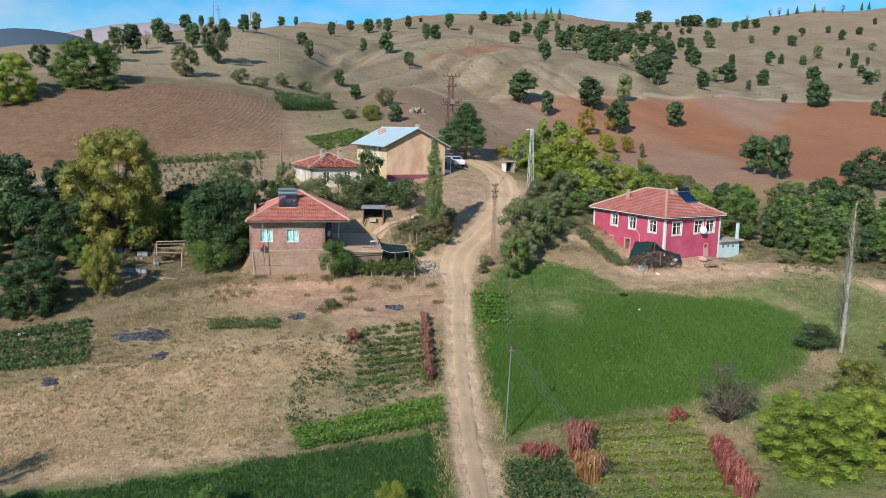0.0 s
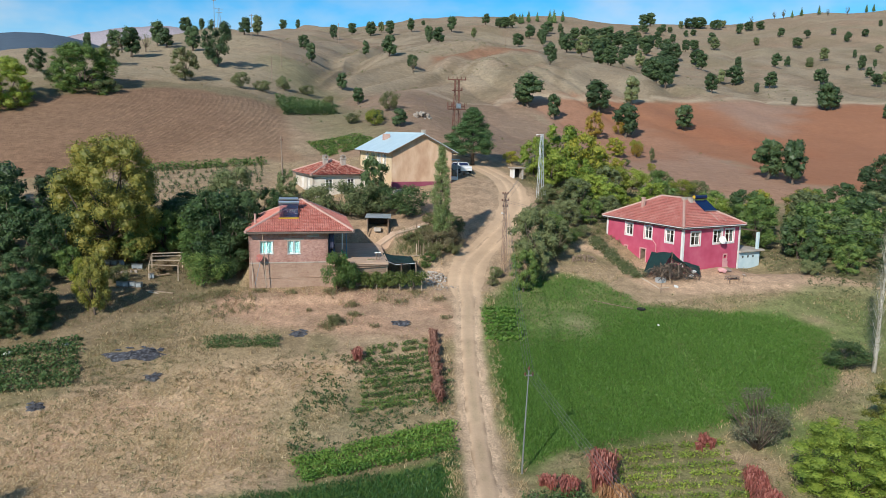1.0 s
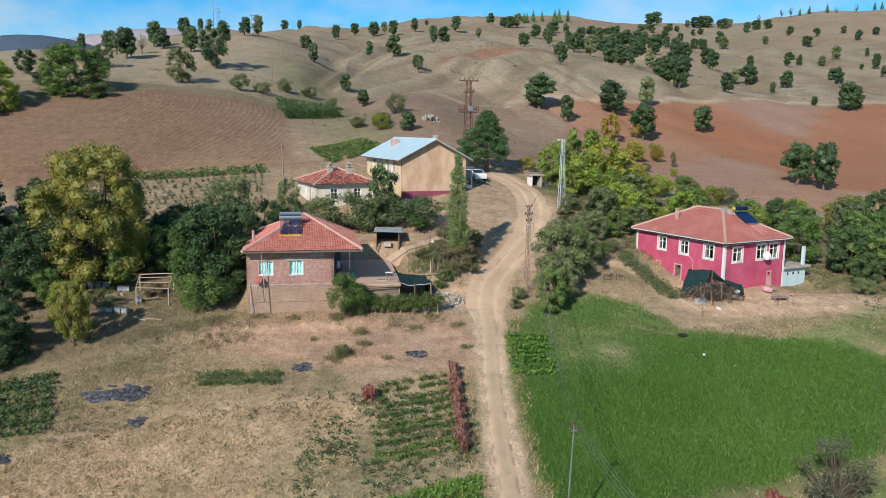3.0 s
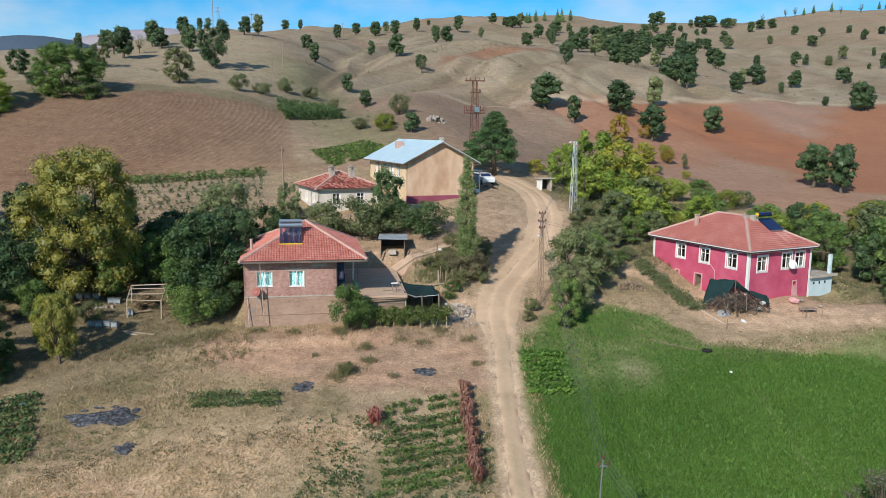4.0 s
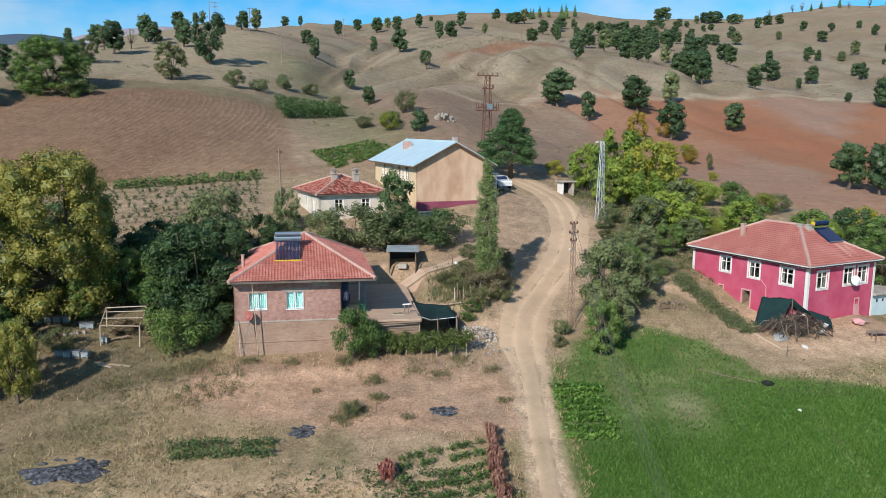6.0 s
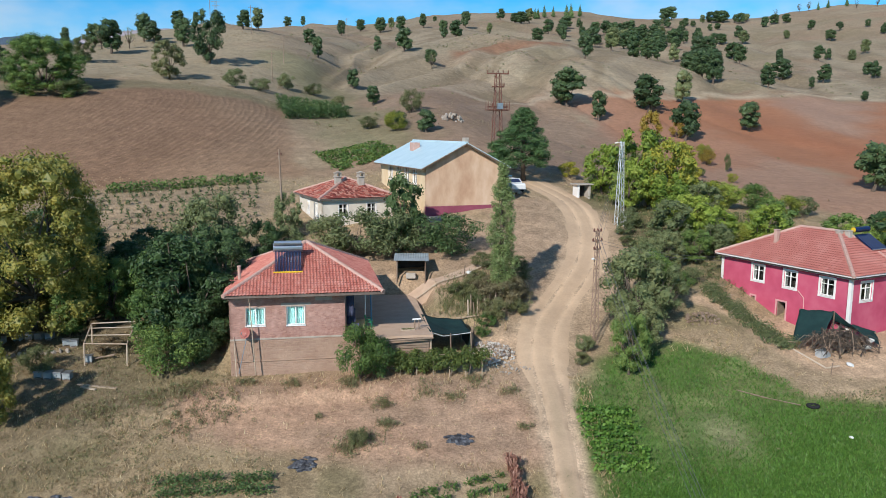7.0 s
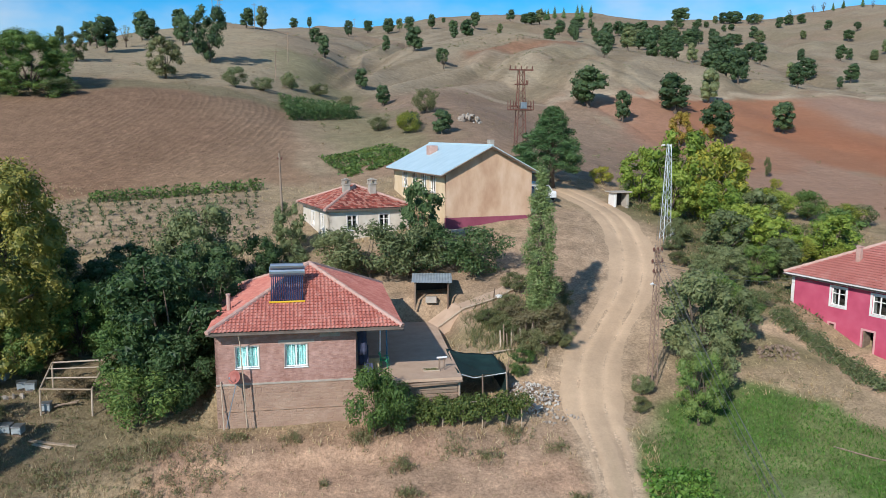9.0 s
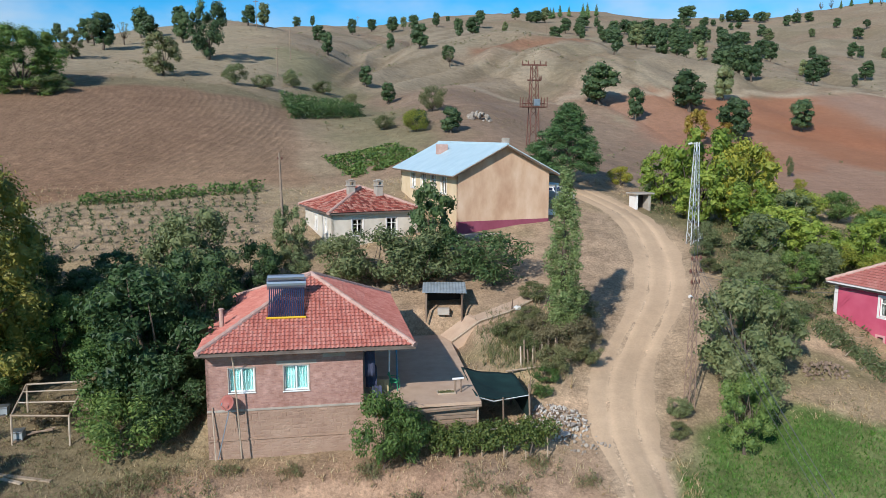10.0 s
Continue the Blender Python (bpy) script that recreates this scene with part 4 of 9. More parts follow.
def tile_shape(w=0.222, l=0.33):
    """One interlocking clay tile: a hump beside a flat pan, with a thick front lip."""
    prof = [(0, 0.006), (0.05, 0.038), (0.105, 0.043), (0.15, 0.012), (w, 0.0)]
    vs = [(x, 0, z + 0.058) for x, z in prof] + [(x, l, z) for x, z in prof] + [(x, 0.015, z + 0.026) for x, z in prof]
    fs = []
    for k in range(4):
        fs += [(k, k + 1, k + 6, k + 5), (k + 10, k + 11, k + 1, k)]
    return vs, fs


def tile_slope(a, b, c, d, pitch=0.28, width=0.215):
    """Places (matrices) of the tiles on the slope with eave a-b and upper edge d-c."""
    a, b, c, d = map(Vector, (a, b, c, d))
    ex = (b - a).normalized()
    nrm = (b - a).cross(d - a).normalized()
    ey = nrm.cross(ex)
    top = (d - a).dot(ey)
    out = []
    rows = int(top / pitch)
    for r in range(rows + 1):
        s = r * pitch
        f = min(1, (s + 0.1) / top)
        x0, x1 = (d - a).dot(ex) * f, (b - a).dot(ex) + ((c - a).dot(ex) - (b - a).dot(ex)) * f
        n = int((x1 - x0) / width)
        for k in range(n + 1):
            x = math.ceil(x0 / width) * width + k * width
            if x + width * 0.7 > x1 or top - s < 0.12:
                continue
            p = a + ex * (x + random.uniform(-0.006, 0.006)) + ey * (s + random.uniform(-0.012, 0.012)) + nrm * 0.015
            m = Matrix((ex, ey, nrm)).transposed().to_4x4()
            m.translation = p
            out.append(m @ Matrix.Rotation(random.uniform(-0.012, 0.012), 4, "Z"))
    return out


TILE = tile_shape()


def tiles_joined(mats):
    tv = np.array([(*v, 1) for v in TILE[0]]).T
    vs = np.concatenate([(np.array(m) @ tv)[:3].T for m in mats])
    n = len(TILE[0])
    fs = [tuple(i + k * n for i in f) for k in range(len(mats)) for f in TILE[1]]
    return vs, fs


def caps(points, r=0.14, length=0.42):
    """Half-round ridge tiles along a line."""
    out = []
    for a, b in zip(points, points[1:]):
        a, b = Vector(a), Vector(b)
        n = max(1, int((b - a).length / length))
        for k in range(n):
            p, q = a.lerp(b, k / n), a.lerp(b, (k + 1.12) / n)
            lift = Vector((0, 0, 0.035 + 0.012 * (k % 2)))
            out.append(tube([p + lift, q + lift], [r * 1.08, r * 0.95], 8))
    return out


def hip_roof(parent, x0, x1, y0, y1, z, ridge, top, tile_material, as_pieces=0, deck=M_EAVES, cap=M_RIDGE):
    """A hipped tile roof over the eave rectangle; ridge: its two ends (x, y). The tiles of the front slope can be single pieces."""
    (ax, ay), (bx, by) = ridge
    P = {"a": (x0, y0, z), "b": (x1, y0, z), "c": (x1, y1, z), "d": (x0, y1, z), "r": (ax, ay, top), "s": (bx, by, top)}
    low = 0.09
    vs = [P[k] for k in "abcdrs"] + [(p[0], p[1], p[2] - low) for p in (P[k] for k in "abcd")]
    vs = [(p[0], p[1], p[2] - 0.02) for p in vs]
    fs = [(0, 1, 7, 6), (1, 2, 8, 7), (2, 3, 9, 8), (3, 0, 6, 9), (6, 7, 8, 9)]
    along_x = abs(ax - bx) > abs(ay - by)
    if along_x:
        fs += [(0, 1, 5, 4), (1, 2, 5), (2, 3, 4, 5), (3, 0, 4)]
        slopes = [("a", "b", "s", "r"), ("b", "c", "s", "s"), ("c", "d", "r", "s"), ("d", "a", "r", "r")]
        hips = [("a", "r"), ("b", "s"), ("c", "s"), ("d", "r"), ("r", "s")]
    else:
        fs += [(0, 1, 4), (1, 2, 5, 4), (2, 3, 5), (3, 0, 4, 5)]
        slopes = [("a", "b", "r", "r"), ("b", "c", "s", "r"), ("c", "d", "s", "s"), ("d", "a", "r", "s")]
        hips = [("a", "r"), ("b", "r"), ("c", "s"), ("d", "s")] + ([("r", "s")] if (ax, ay) != (bx, by) else [])
    roof = part("roof", (vs, fs), deck, parent, "tiled hipped roof")
    todo = []
    for k, sl in enumerate(slopes):
        mats = tile_slope(*[P[i] for i in sl])
        if k == 0 and as_pieces:
            me = mesh_of("roof_tile", *TILE, tile_material)
            for m in mats[:as_pieces]:
                part("roof_tile", me, parent=roof).matrix_basis = m
            mats = mats[as_pieces:]
        todo += mats
    ob = part("roof_tiles", tiles_joined(todo), tile_material, roof)
    ob["kind"] = "stuff"
    for a, b in hips:
        for one in caps([P[a], P[b]]):
            part("ridge_cap", one, cap, roof)
    return roof


def rubble_band(x0, x1, z0, z1, y=0.0, seed=1, course=0.15, width=0.3):
    """Rough stones laid in courses on a wall face (proud by a few centimetres)."""
    rnd = random.Random(seed)
    pieces = []
    z = z0
    while z < z1:
        h = course * rnd.uniform(0.75, 1.25)
        x = x0 + rnd.uniform(-0.1, 0)
        while x < x1:
            w = width * rnd.uniform(0.5, 1.4)
            p = rnd.uniform(0.0, 0.02)
            j = lambda s=0.035: rnd.uniform(-s, s)
            xa, xb, za, zb = max(x0, x + 0.015), min(x1, x + w), z + 0.012, min(z1 + 0.03, z + h)
            if xb - xa > 0.05:
                v = [(xa + j(), y, za + j()), (xb + j(), y, za + j()), (xb + j(), y, zb + j()), (xa + j(), y, zb + j())]
                v += [(q[0] + (0.025 if i in (0, 3) else -0.025), y - p, q[2] + (0.02 if i < 2 else -0.02)) for i, q in enumerate(v)]
                pieces.append((v, [(4, 5, 6, 7), (0, 1, 5, 4), (1, 2, 6, 5), (2, 3, 7, 6), (3, 0, 4, 7)]))
            x += w
        z += h
    return joined(pieces)


def turn(z):
    return Matrix.Rotation(radians(z), 4, "Z")


def at(x, y, z=0.0):
    return Matrix.Translation((x, y, z))


# ---- the brick house on its stone basement ----
BRICK_AT = pose(-10.7, 74.35, -4.2, 0, 0, 5.2)
house = thing("brick_house", "red-brick house with a hipped red-tile roof on a stone basement", "house", BRICK_AT)
EAVE, BASE = 6.02, 2.98
w1, w2 = (0.86, 2.06, 3.86, 5.06), (3.44, 4.62, 3.82, 5.08)
add_wall(house, at(-0.2, 0), 7.45, BASE, EAVE - 0.05, [(w1[0] + 0.2, w1[1] + 0.2, *w1[2:]), (w2[0] + 0.2, w2[1] + 0.2, *w2[2:])], M_BRICK, "front wall of weathered red brick")
add_wall(house, at(-0.2, 0), 7.45, -0.6, BASE, [], M_CLAY, "basement wall of rough stone and earth", 0.45)
ob = part("rubble_facing", rubble_band(-0.2, 9.6, 0.0, BASE - 0.06, 0.0, 3), M_RUBBLE, house)
ob["kind"] = "stuff"
part("timber_band", a_box(-0.2, 7.25, -0.035, 0.03, BASE - 0.07, BASE + 0.04, 0.012), M_CONCRETE, house, "grey mortar band")
part("timber_band", a_box(-0.2, 8.9, -0.06, 0.03, 1.45, 1.53, 0.012), M_CLAY, house)
add_wall(house, at(7.25, 0) @ turn(90), 10.4, BASE - 0.3, EAVE - 0.05, [(1.6, 2.6, BASE - 0.2, BASE + 1.9), (4.6, 5.7, 3.9, 5.1)], M_BRICK)
add_wall(house, at(-0.2, 10.4) @ turn(-90), 10.4, -0.6, EAVE - 0.05, [], M_BRICK)
add_wall(house, at(7.25, 10.4) @ turn(180), 7.45, -0.6, EAVE - 0.05, [], M_BRICK)
for w in (w1, w2):
    add_window(house, at(0, 0), w[0], w[2], w[1] - w[0], w[3] - w[2], M_CURTAIN, 0.05, M_CONCRETE)
add_window(house, at(7.25, 0) @ turn(90), 4.6, 3.9, 1.1, 1.2, M_CURTAIN)
door = part("door", a_box(1.62, 2.58, 0.06, 0.11, BASE - 0.2, BASE + 1.88, 0.01), M_DARK, house, "dark wooden door in the porch")
door.matrix_basis = at(7.25, 0) @ turn(90)
part("door_handle", a_box(1.7, 1.82, 0.02, 0.05, BASE + 0.8, BASE + 0.84, 0.008), M_STEEL, door)
part("ceiling_board", a_box(-0.2, 9.4, -0.6, 10.9, EAVE - 0.16, EAVE - 0.12), M_WOOD, house)
part("lintel", a_box(3.1, 5.0, -0.006, 0.02, 5.14, 5.32), M_CONCRETE, house, "grey concrete lintel")
part("lintel", a_box(5.3, 6.4, -0.006, 0.02, 5.42, 5.68), M_CONCRETE, house)
hip_roof(house, -0.48, 9.72, -0.85, 11.25, EAVE, ((4.85, 5.2), (4.85, 5.3)), 8.55, M_TILE, 300)
pipe = joined([tube([(-0.52, -0.88, EAVE - 0.09), (9.76, -0.88, EAVE - 0.12)], 0.045, 8)])
part("gutter", pipe, M_EAVES, house, "dark eaves gutter")
part("downpipe", joined([tube([(1.1, -0.86, EAVE - 0.1), (1.14, -0.55, EAVE - 0.5), (1.28, -0.5, 2.9), (1.38, -0.55, 0.75)], 0.036, 8)]), M_WOOD_PALE, house, "thin pale downpipe")
part("chimney_pipe", joined([tube([(0.35, 2.6, 6.4), (0.33, 2.6, 7.35)], [0.13, 0.11], 10), tube([(0.33, 2.6, 7.35), (0.33, 2.6, 7.42)], 0.14, 10)]), M_RIDGE, house)
part("porch_post", joined([tube([(8.75, 2.3, 2.85), (8.8, 2.3, EAVE - 0.1)], 0.05, 8)]), M_PVC, house, "slim white porch post")
part("porch_post", joined([tube([(9.25, 2.9, 2.85), (9.2, 2.9, EAVE - 0.1)], 0.05, 8)]), surface("blue_post_paint", [(0.05, 0.16, 0.28), (0.10, 0.25, 0.38)], rough=0.6), house, "slim blue porch post")
for k in range(15):
    part("rafter", a_box(-0.2 + 0.68 * k, -0.12 + 0.68 * k, -0.82, 0.0, EAVE - 0.2, EAVE - 0.13), M_WOOD, house)

# the terrace beside the house: the flat earth roof of a lower store
terrace = thing("terrace", "flat earth-covered terrace over a low stone store beside the brick house", "terrace", BRICK_AT, kind="structure")
M_TROD = surface("trodden_earth", [(0.44, 0.30, 0.21), (0.58, 0.42, 0.305)], size=0.8, bump=0.4)
SKEW = [(7.26, -0.5), (13.1, -0.5), (13.7, 12.6), (7.26, 12.6)]
part("slab", ([(x, y, z) for z in (2.74, 2.9) for x, y in SKEW], [(3, 2, 1, 0), (4, 5, 6, 7), (0, 1, 5, 4), (1, 2, 6, 5), (2, 3, 7, 6), (3, 0, 4, 7)]), M_TROD, terrace)
add_wall(terrace, at(7.25, -0.08), 5.75, -0.6, 2.74, [], M_CLAY, "store wall of earth and boards", 0.4)
add_wall(terrace, at(13.0, -0.08) @ turn(87.2), 12.4, -0.6, 2.74, [], M_CLAY, "", 0.4)
for k in range(5):
    m = pose(10.6, -0.12, 1.25 + 0.22 * k, 0, random.uniform(-1.5, 1.5), 0)
    part("board", a_box(-0.1 + 0.15 * math.sin(k * 3), 2.3, -0.03, 0.0, 0, 0.15, 0.008, m), M_WOOD, terrace)
part("edge_pole", joined([tube([(7.4, -0.55, 2.66), (10, -0.6, 2.62), (13.1, -0.52, 2.68)], 0.07, 7)]), M_WOOD, terrace, "crooked pole along the roof edge")
part("corner_pole", joined([tube([(13.02, -0.18, -0.4), (13.0, -0.18, 2.6)], 0.06, 7)]), M_WOOD_PALE, terrace)

# ---- the raspberry-pink house ----
PINK_AT = pose(32.82, 76.32, -4.2, 0, 0, 22)
pink = thing("pink_house", "raspberry-pink house with white corner strips and a hipped tile roof", "house", PINK_AT)
TOP = 6.1
NR, NL = 8.35, 12.0
front = [(1.15, 2.4, 4.3, 5.65), (4.4, 5.62, 4.35, 5.75), (6.16, 7.4, 4.35, 5.75)]
small_hole = (6.1, 6.5, 2.62, 3.0)
add_wall(pink, at(0, 0), NR, -0.5, TOP, front + [small_hole], M_PINK)
left = [(NL - 8.75, NL - 7.65, 4.5, 5.75), (NL - 5.7, NL - 4.6, 4.45, 5.75), (NL - 2.5, NL - 1.35, 4.45, 5.75)]
cellar = (NL - 6.2, NL - 5.4, 1.6, 3.2)
vent = (NL - 8.75, NL - 8.35, 2.85, 3.15)
LEFT = at(0, NL) @ turn(-90)
add_wall(pink, LEFT, NL, -0.5, TOP, left + [cellar, vent], M_PINK)
add_wall(pink, at(NR, 0) @ turn(90), NL, -0.5, TOP, [], M_PINK)
add_wall(pink, at(NR, NL) @ turn(180), NR, -0.5, TOP, [], M_PINK)
# near-black floor and box added: the unlit rooms' darkness put into colour
part("dark_floor", a_box(0.3, NR - 0.3, 0.3, NL - 0.3, 3.6, 3.7), M_DARK, pink)
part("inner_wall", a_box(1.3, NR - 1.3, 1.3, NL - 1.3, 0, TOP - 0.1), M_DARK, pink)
part("ceiling_board", a_box(-0.35, NR + 0.35, -0.35, NL + 0.35, TOP - 0.06, TOP + 0.02), M_WHITE, pink)
for w in front:
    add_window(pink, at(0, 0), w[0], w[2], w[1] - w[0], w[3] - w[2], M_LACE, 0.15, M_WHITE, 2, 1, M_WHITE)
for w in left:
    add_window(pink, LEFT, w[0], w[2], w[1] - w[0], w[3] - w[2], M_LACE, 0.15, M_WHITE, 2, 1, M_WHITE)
for m, h in ((at(0, 0), small_hole), (LEFT, vent), (LEFT, cellar)):
    bm = bmesh.new()
    s = 0.14
    for a in ((-s, 0, -s * 2.2, h[3] - h[2] + s), (h[1] - h[0], h[1] - h[0] + s, -s * 2.2, h[3] - h[2] + s), (0, h[1] - h[0], h[3] - h[2], h[3] - h[2] + s), (0, h[1] - h[0], -s * 2.2, 0)):
        box(bm, a[0], a[1], -0.02, 0.0, a[2], a[3])
    part("surround", bm, M_PINK_PALE, pink, "faded pink surround").matrix_basis = m @ at(h[0], 0, h[2])
part("cellar_door", a_box(cellar[0] + 0.02, cellar[0] + 0.1, 0.02, 0.75, cellar[2], cellar[3], 0.01), M_WOOD, pink, "half-open plank cellar door").matrix_basis = LEFT
part("patch", a_box(NL - 8.95, NL - 8.2, -0.012, 0, 1.3, 2.5), M_PINK_PALE, pink, "faded patch of paint").matrix_basis = LEFT
part("patch", a_box(5.95, 6.75, -0.012, 0, 1.2, 2.3), M_PINK_PALE, pink).matrix_basis = at(0, 0)
for x, y, m in ((-0.02, -0.02, at(0, 0)), (NR - 0.2, -0.02, at(0, 0))):
    part("corner_strip", a_box(x, x + 0.24, -0.035, 0.02, 0.9, TOP - 0.06, 0.008), M_WHITE, pink, "white painted corner strip").matrix_basis = m
part("corner_strip", a_box(NL - 0.22, NL + 0.035, -0.035, 0.02, 0.9, TOP - 0.06, 0.008), M_WHITE, pink).matrix_basis = LEFT
part("corner_strip", a_box(-0.02, 0.24, -0.035, 0.02, 1.2, TOP - 0.06, 0.008), M_WHITE, pink).matrix_basis = LEFT
hip_roof(pink, -0.42, NR + 0.45, -0.42, NL + 0.45, TOP + 0.15, ((NR / 2, 4.3), (NR / 2, NL - 4.3)), 8.75, M_TILE_PINK, 0, M_WHITE)
for a, b in (((-0.5, -0.47), (NR + 0.5, -0.47)), ((-0.47, -0.5), (-0.47, NL + 0.5))):
    part("gutter", joined([tube([(*a, TOP + 0.05), (*b, TOP + 0.03)], 0.055, 8)]), M_DARK, pink, "dark eaves gutter")
for x, y, s, h in ((1.9, NL - 3.8, 0.32, 1.25), (NR / 2 - 0.2, 4.1, 0.4, 0.85), (NR / 2 + 0.25, 3.6, 0.4, 0.85)):
    z = 7.3 if s < 0.35 else 8.0
    bm = bmesh.new()
    box(bm, x - s / 2, x + s / 2, y - s / 2, y + s / 2, z - 0.3, z + h, 0.02)
    box(bm, x - s / 2 - 0.04, x + s / 2 + 0.04, y - s / 2 - 0.04, y + s / 2 + 0.04, z + h, z + h + 0.07, 0.01)
    part("chimney", bm, M_RIDGE if s < 0.35 else M_CONCRETE, pink)
part("mortar_patch", joined([tube([(5.3, 0.2, 6.6), (5.4, 1.7, 7.4)], [0.10, 0.14], 6), tube([(6.3, 0.1, 6.52), (6.2, 1.5, 7.27)], [0.08, 0.12], 6)]), M_RIDGE, pink, "smeared pale mortar on the roof")
part("pipe", joined([tube([(-0.06, 4.35, 4.4), (-0.1, 3.75, 3.9), (-0.1, 3.6, 1.4)], 0.04, 7)]), M_PINK_PALE, pink, "pink drain pipe")

# the pale blue lean-to with its open loggia
annex = thing("annex", "pale blue whitewashed lean-to with an open loggia", "annex", PINK_AT, kind="structure")
bm = bmesh.new()
box(bm, NR + 0.01, NR + 3.5, 0.12, 4.2, -1.6, 3.1, 0.02)
part("body", bm, M_PALEBLUE, annex)
part("slab", a_box(NR + 0.01, NR + 3.85, -0.25, 4.4, 3.1, 3.32, 0.03), M_CONCRETE, annex, "grey concrete slab with rough edge")
for k in range(3):
    part("vent", a_box(NR + 0.75 + 0.8 * k, NR + 0.95 + 0.8 * k, 0.1, 0.118, 2.45, 2.7), M_DARK, annex)
for x in (NR + 3.15,):
    part("post", a_box(x - 0.14, x + 0.14, 0.1, 0.38, 3.32, 5.2, 0.01), M_PALEBLUE, annex, "pale blue loggia post")
part("loggia_roof", joined([tube([(NR + 0.1, 0.1, 5.9), (NR + 3.2, 0.2, 5.25)], 0.05, 7), tube([(NR + 0.1, 2.2, 5.9), (NR + 3.2, 2.2, 5.25)], 0.05, 7), tube([(NR + 3.0, 0.0, 5.29), (NR + 3.0, 4.2, 5.25)], 0.05, 7)]), M_WOOD, annex, "bare roof poles over the loggia")
# back wall near-black: the loggia's shade put into its colour
part("back_wall", a_box(NR + 0.01, NR + 3.5, 4.0, 4.2, 3.32, 5.2), M_DARK, annex)

# ---- the ochre house with the sheet-metal roof ----
OCHRE_AT = pose(3.65, 99.5, 3.2, 0, 0, 16)
ochre = thing("ochre_house", "ochre plastered house with a pale sheet-metal gable roof", "house", OCHRE_AT)
W, D, H, PEAK = 8.2, 15.0, 5.75, 2.1
add_wall(ochre, at(0, 0), W, 1.72, H, [], M_OCHRE, "blank stained ochre gable wall", 0.3, PEAK)
part("skirting", wall_mesh("skirting", W + 0.03, -0.6, 1.72, [], M_MAROON, 0.33), parent=ochre, label="maroon painted skirting").matrix_basis = at(-0.015, -0.015)
wins = [(D - 3.95, D - 2.65, 3.75, 5.25), (D - 6.4, D - 5.1, 3.75, 5.25), (D - 9.0, D - 7.7, 3.75, 5.25), (D - 11.9, D - 10.6, 3.75, 5.25)]
LEFT2 = at(0, D) @ turn(-90)
add_wall(ochre, LEFT2, D - 0.02, -0.6, H, wins, M_CREAM, "sunlit cream side wall")
add_wall(ochre, at(W, 0.02) @ turn(90), D - 0.02, -0.6, H, [], M_CREAM)
add_wall(ochre, at(W, D) @ turn(180), W, -0.6, H, [], M_OCHRE, "", 0.3, PEAK)
# near-black box added for the darkness behind the windows
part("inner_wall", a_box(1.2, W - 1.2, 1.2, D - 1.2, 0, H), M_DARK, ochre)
for w in wins:
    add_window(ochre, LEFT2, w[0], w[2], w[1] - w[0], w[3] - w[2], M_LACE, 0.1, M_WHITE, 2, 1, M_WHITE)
slope = PEAK / (W / 2)
for side, (xa, xb) in enumerate(((-0.7, W / 2), (W + 0.7, W / 2))):
    vs, fs = [], []
    za, zb = H - 0.7 * slope + 0.06, H + PEAK + 0.06
    n = 64
    for k in range(n + 1):
        y = -0.55 + (D + 1.1) * k / n
        r = 0.022 if k % 4 == 0 else 0.0
        for x, z in ((xa, za), (xb, zb)):
            vs += [(x, y, z + r), (x, y, z - 0.05)]
    for k in range(n):
        a = 4 * k
        fs += [(a, a + 2, a + 6, a + 4), (a + 1, a + 5, a + 7, a + 3), (a, a + 4, a + 5, a + 1), (a + 2, a + 3, a + 7, a + 6)]
    fs += [(0, 1, 3, 2), (4 * n, 4 * n + 2, 4 * n + 3, 4 * n + 1)]
    part("roof_sheet", (vs, fs), M_ZINC, ochre, "pale blue-grey corrugated metal sheet")
    part("fascia", joined([tube([(xa, -0.52, za - 0.12), (xb, -0.52, zb - 0.12)], 0.09, 4)]), M_WOOD, ochre, "dark bargeboard")
    part("eaves_board", joined([tube([(xa, -0.5, za - 0.1), (xa, D + 0.5, za - 0.1)], 0.07, 4)]), M_WOOD, ochre)
    for k in range(5):
        u = 0.15 + 0.17 * k
        x, z = xa + (xb - xa) * u, za + (zb - za) * u - 0.12
        part("purlin", a_box(x - 0.05, x + 0.05, -0.5, 0.0, z - 0.06, z + 0.04), M_WOOD, ochre)
part("roof_ridge", joined([tube([(W / 2, -0.55, H + PEAK + 0.07), (W / 2, D + 0.55, H + PEAK + 0.07)], 0.1, 6)]), M_ZINC, ochre)
part("chimney", a_box(W / 2, W / 2 + 0.5, 0.2, 0.7, H + PEAK - 0.5, H + PEAK + 0.55, 0.03), M_CONCRETE, ochre, "short rendered chimney")
part("attic_flue", a_box(2.0, 2.8, 9.5, 10.6, H + 0.9, H + 2.0, 0.03), M_RIDGE, ochre)
part("porch", a_box(W, W + 1.6, 1.5, 5.5, -0.6, 2.2, 0.03), M_WHITE, ochre, "white entrance porch")
part("porch_roof", a_box(W, W + 1.8, 1.3, 5.7, 4.4, 4.52, 0.02), M_ZINC, ochre)
for y in (1.6, 5.4):
    part("porch_post", a_box(W + 1.5, W + 1.6, y - 0.05, y + 0.05, 2.2, 4.4), M_WHITE, ochre)
part("pavement_strip", a_box(-0.4, W + 0.6, -1.1, -0.32, -0.6, 0.78, 0.03), M_CONCRETE, ochre, "concrete apron")

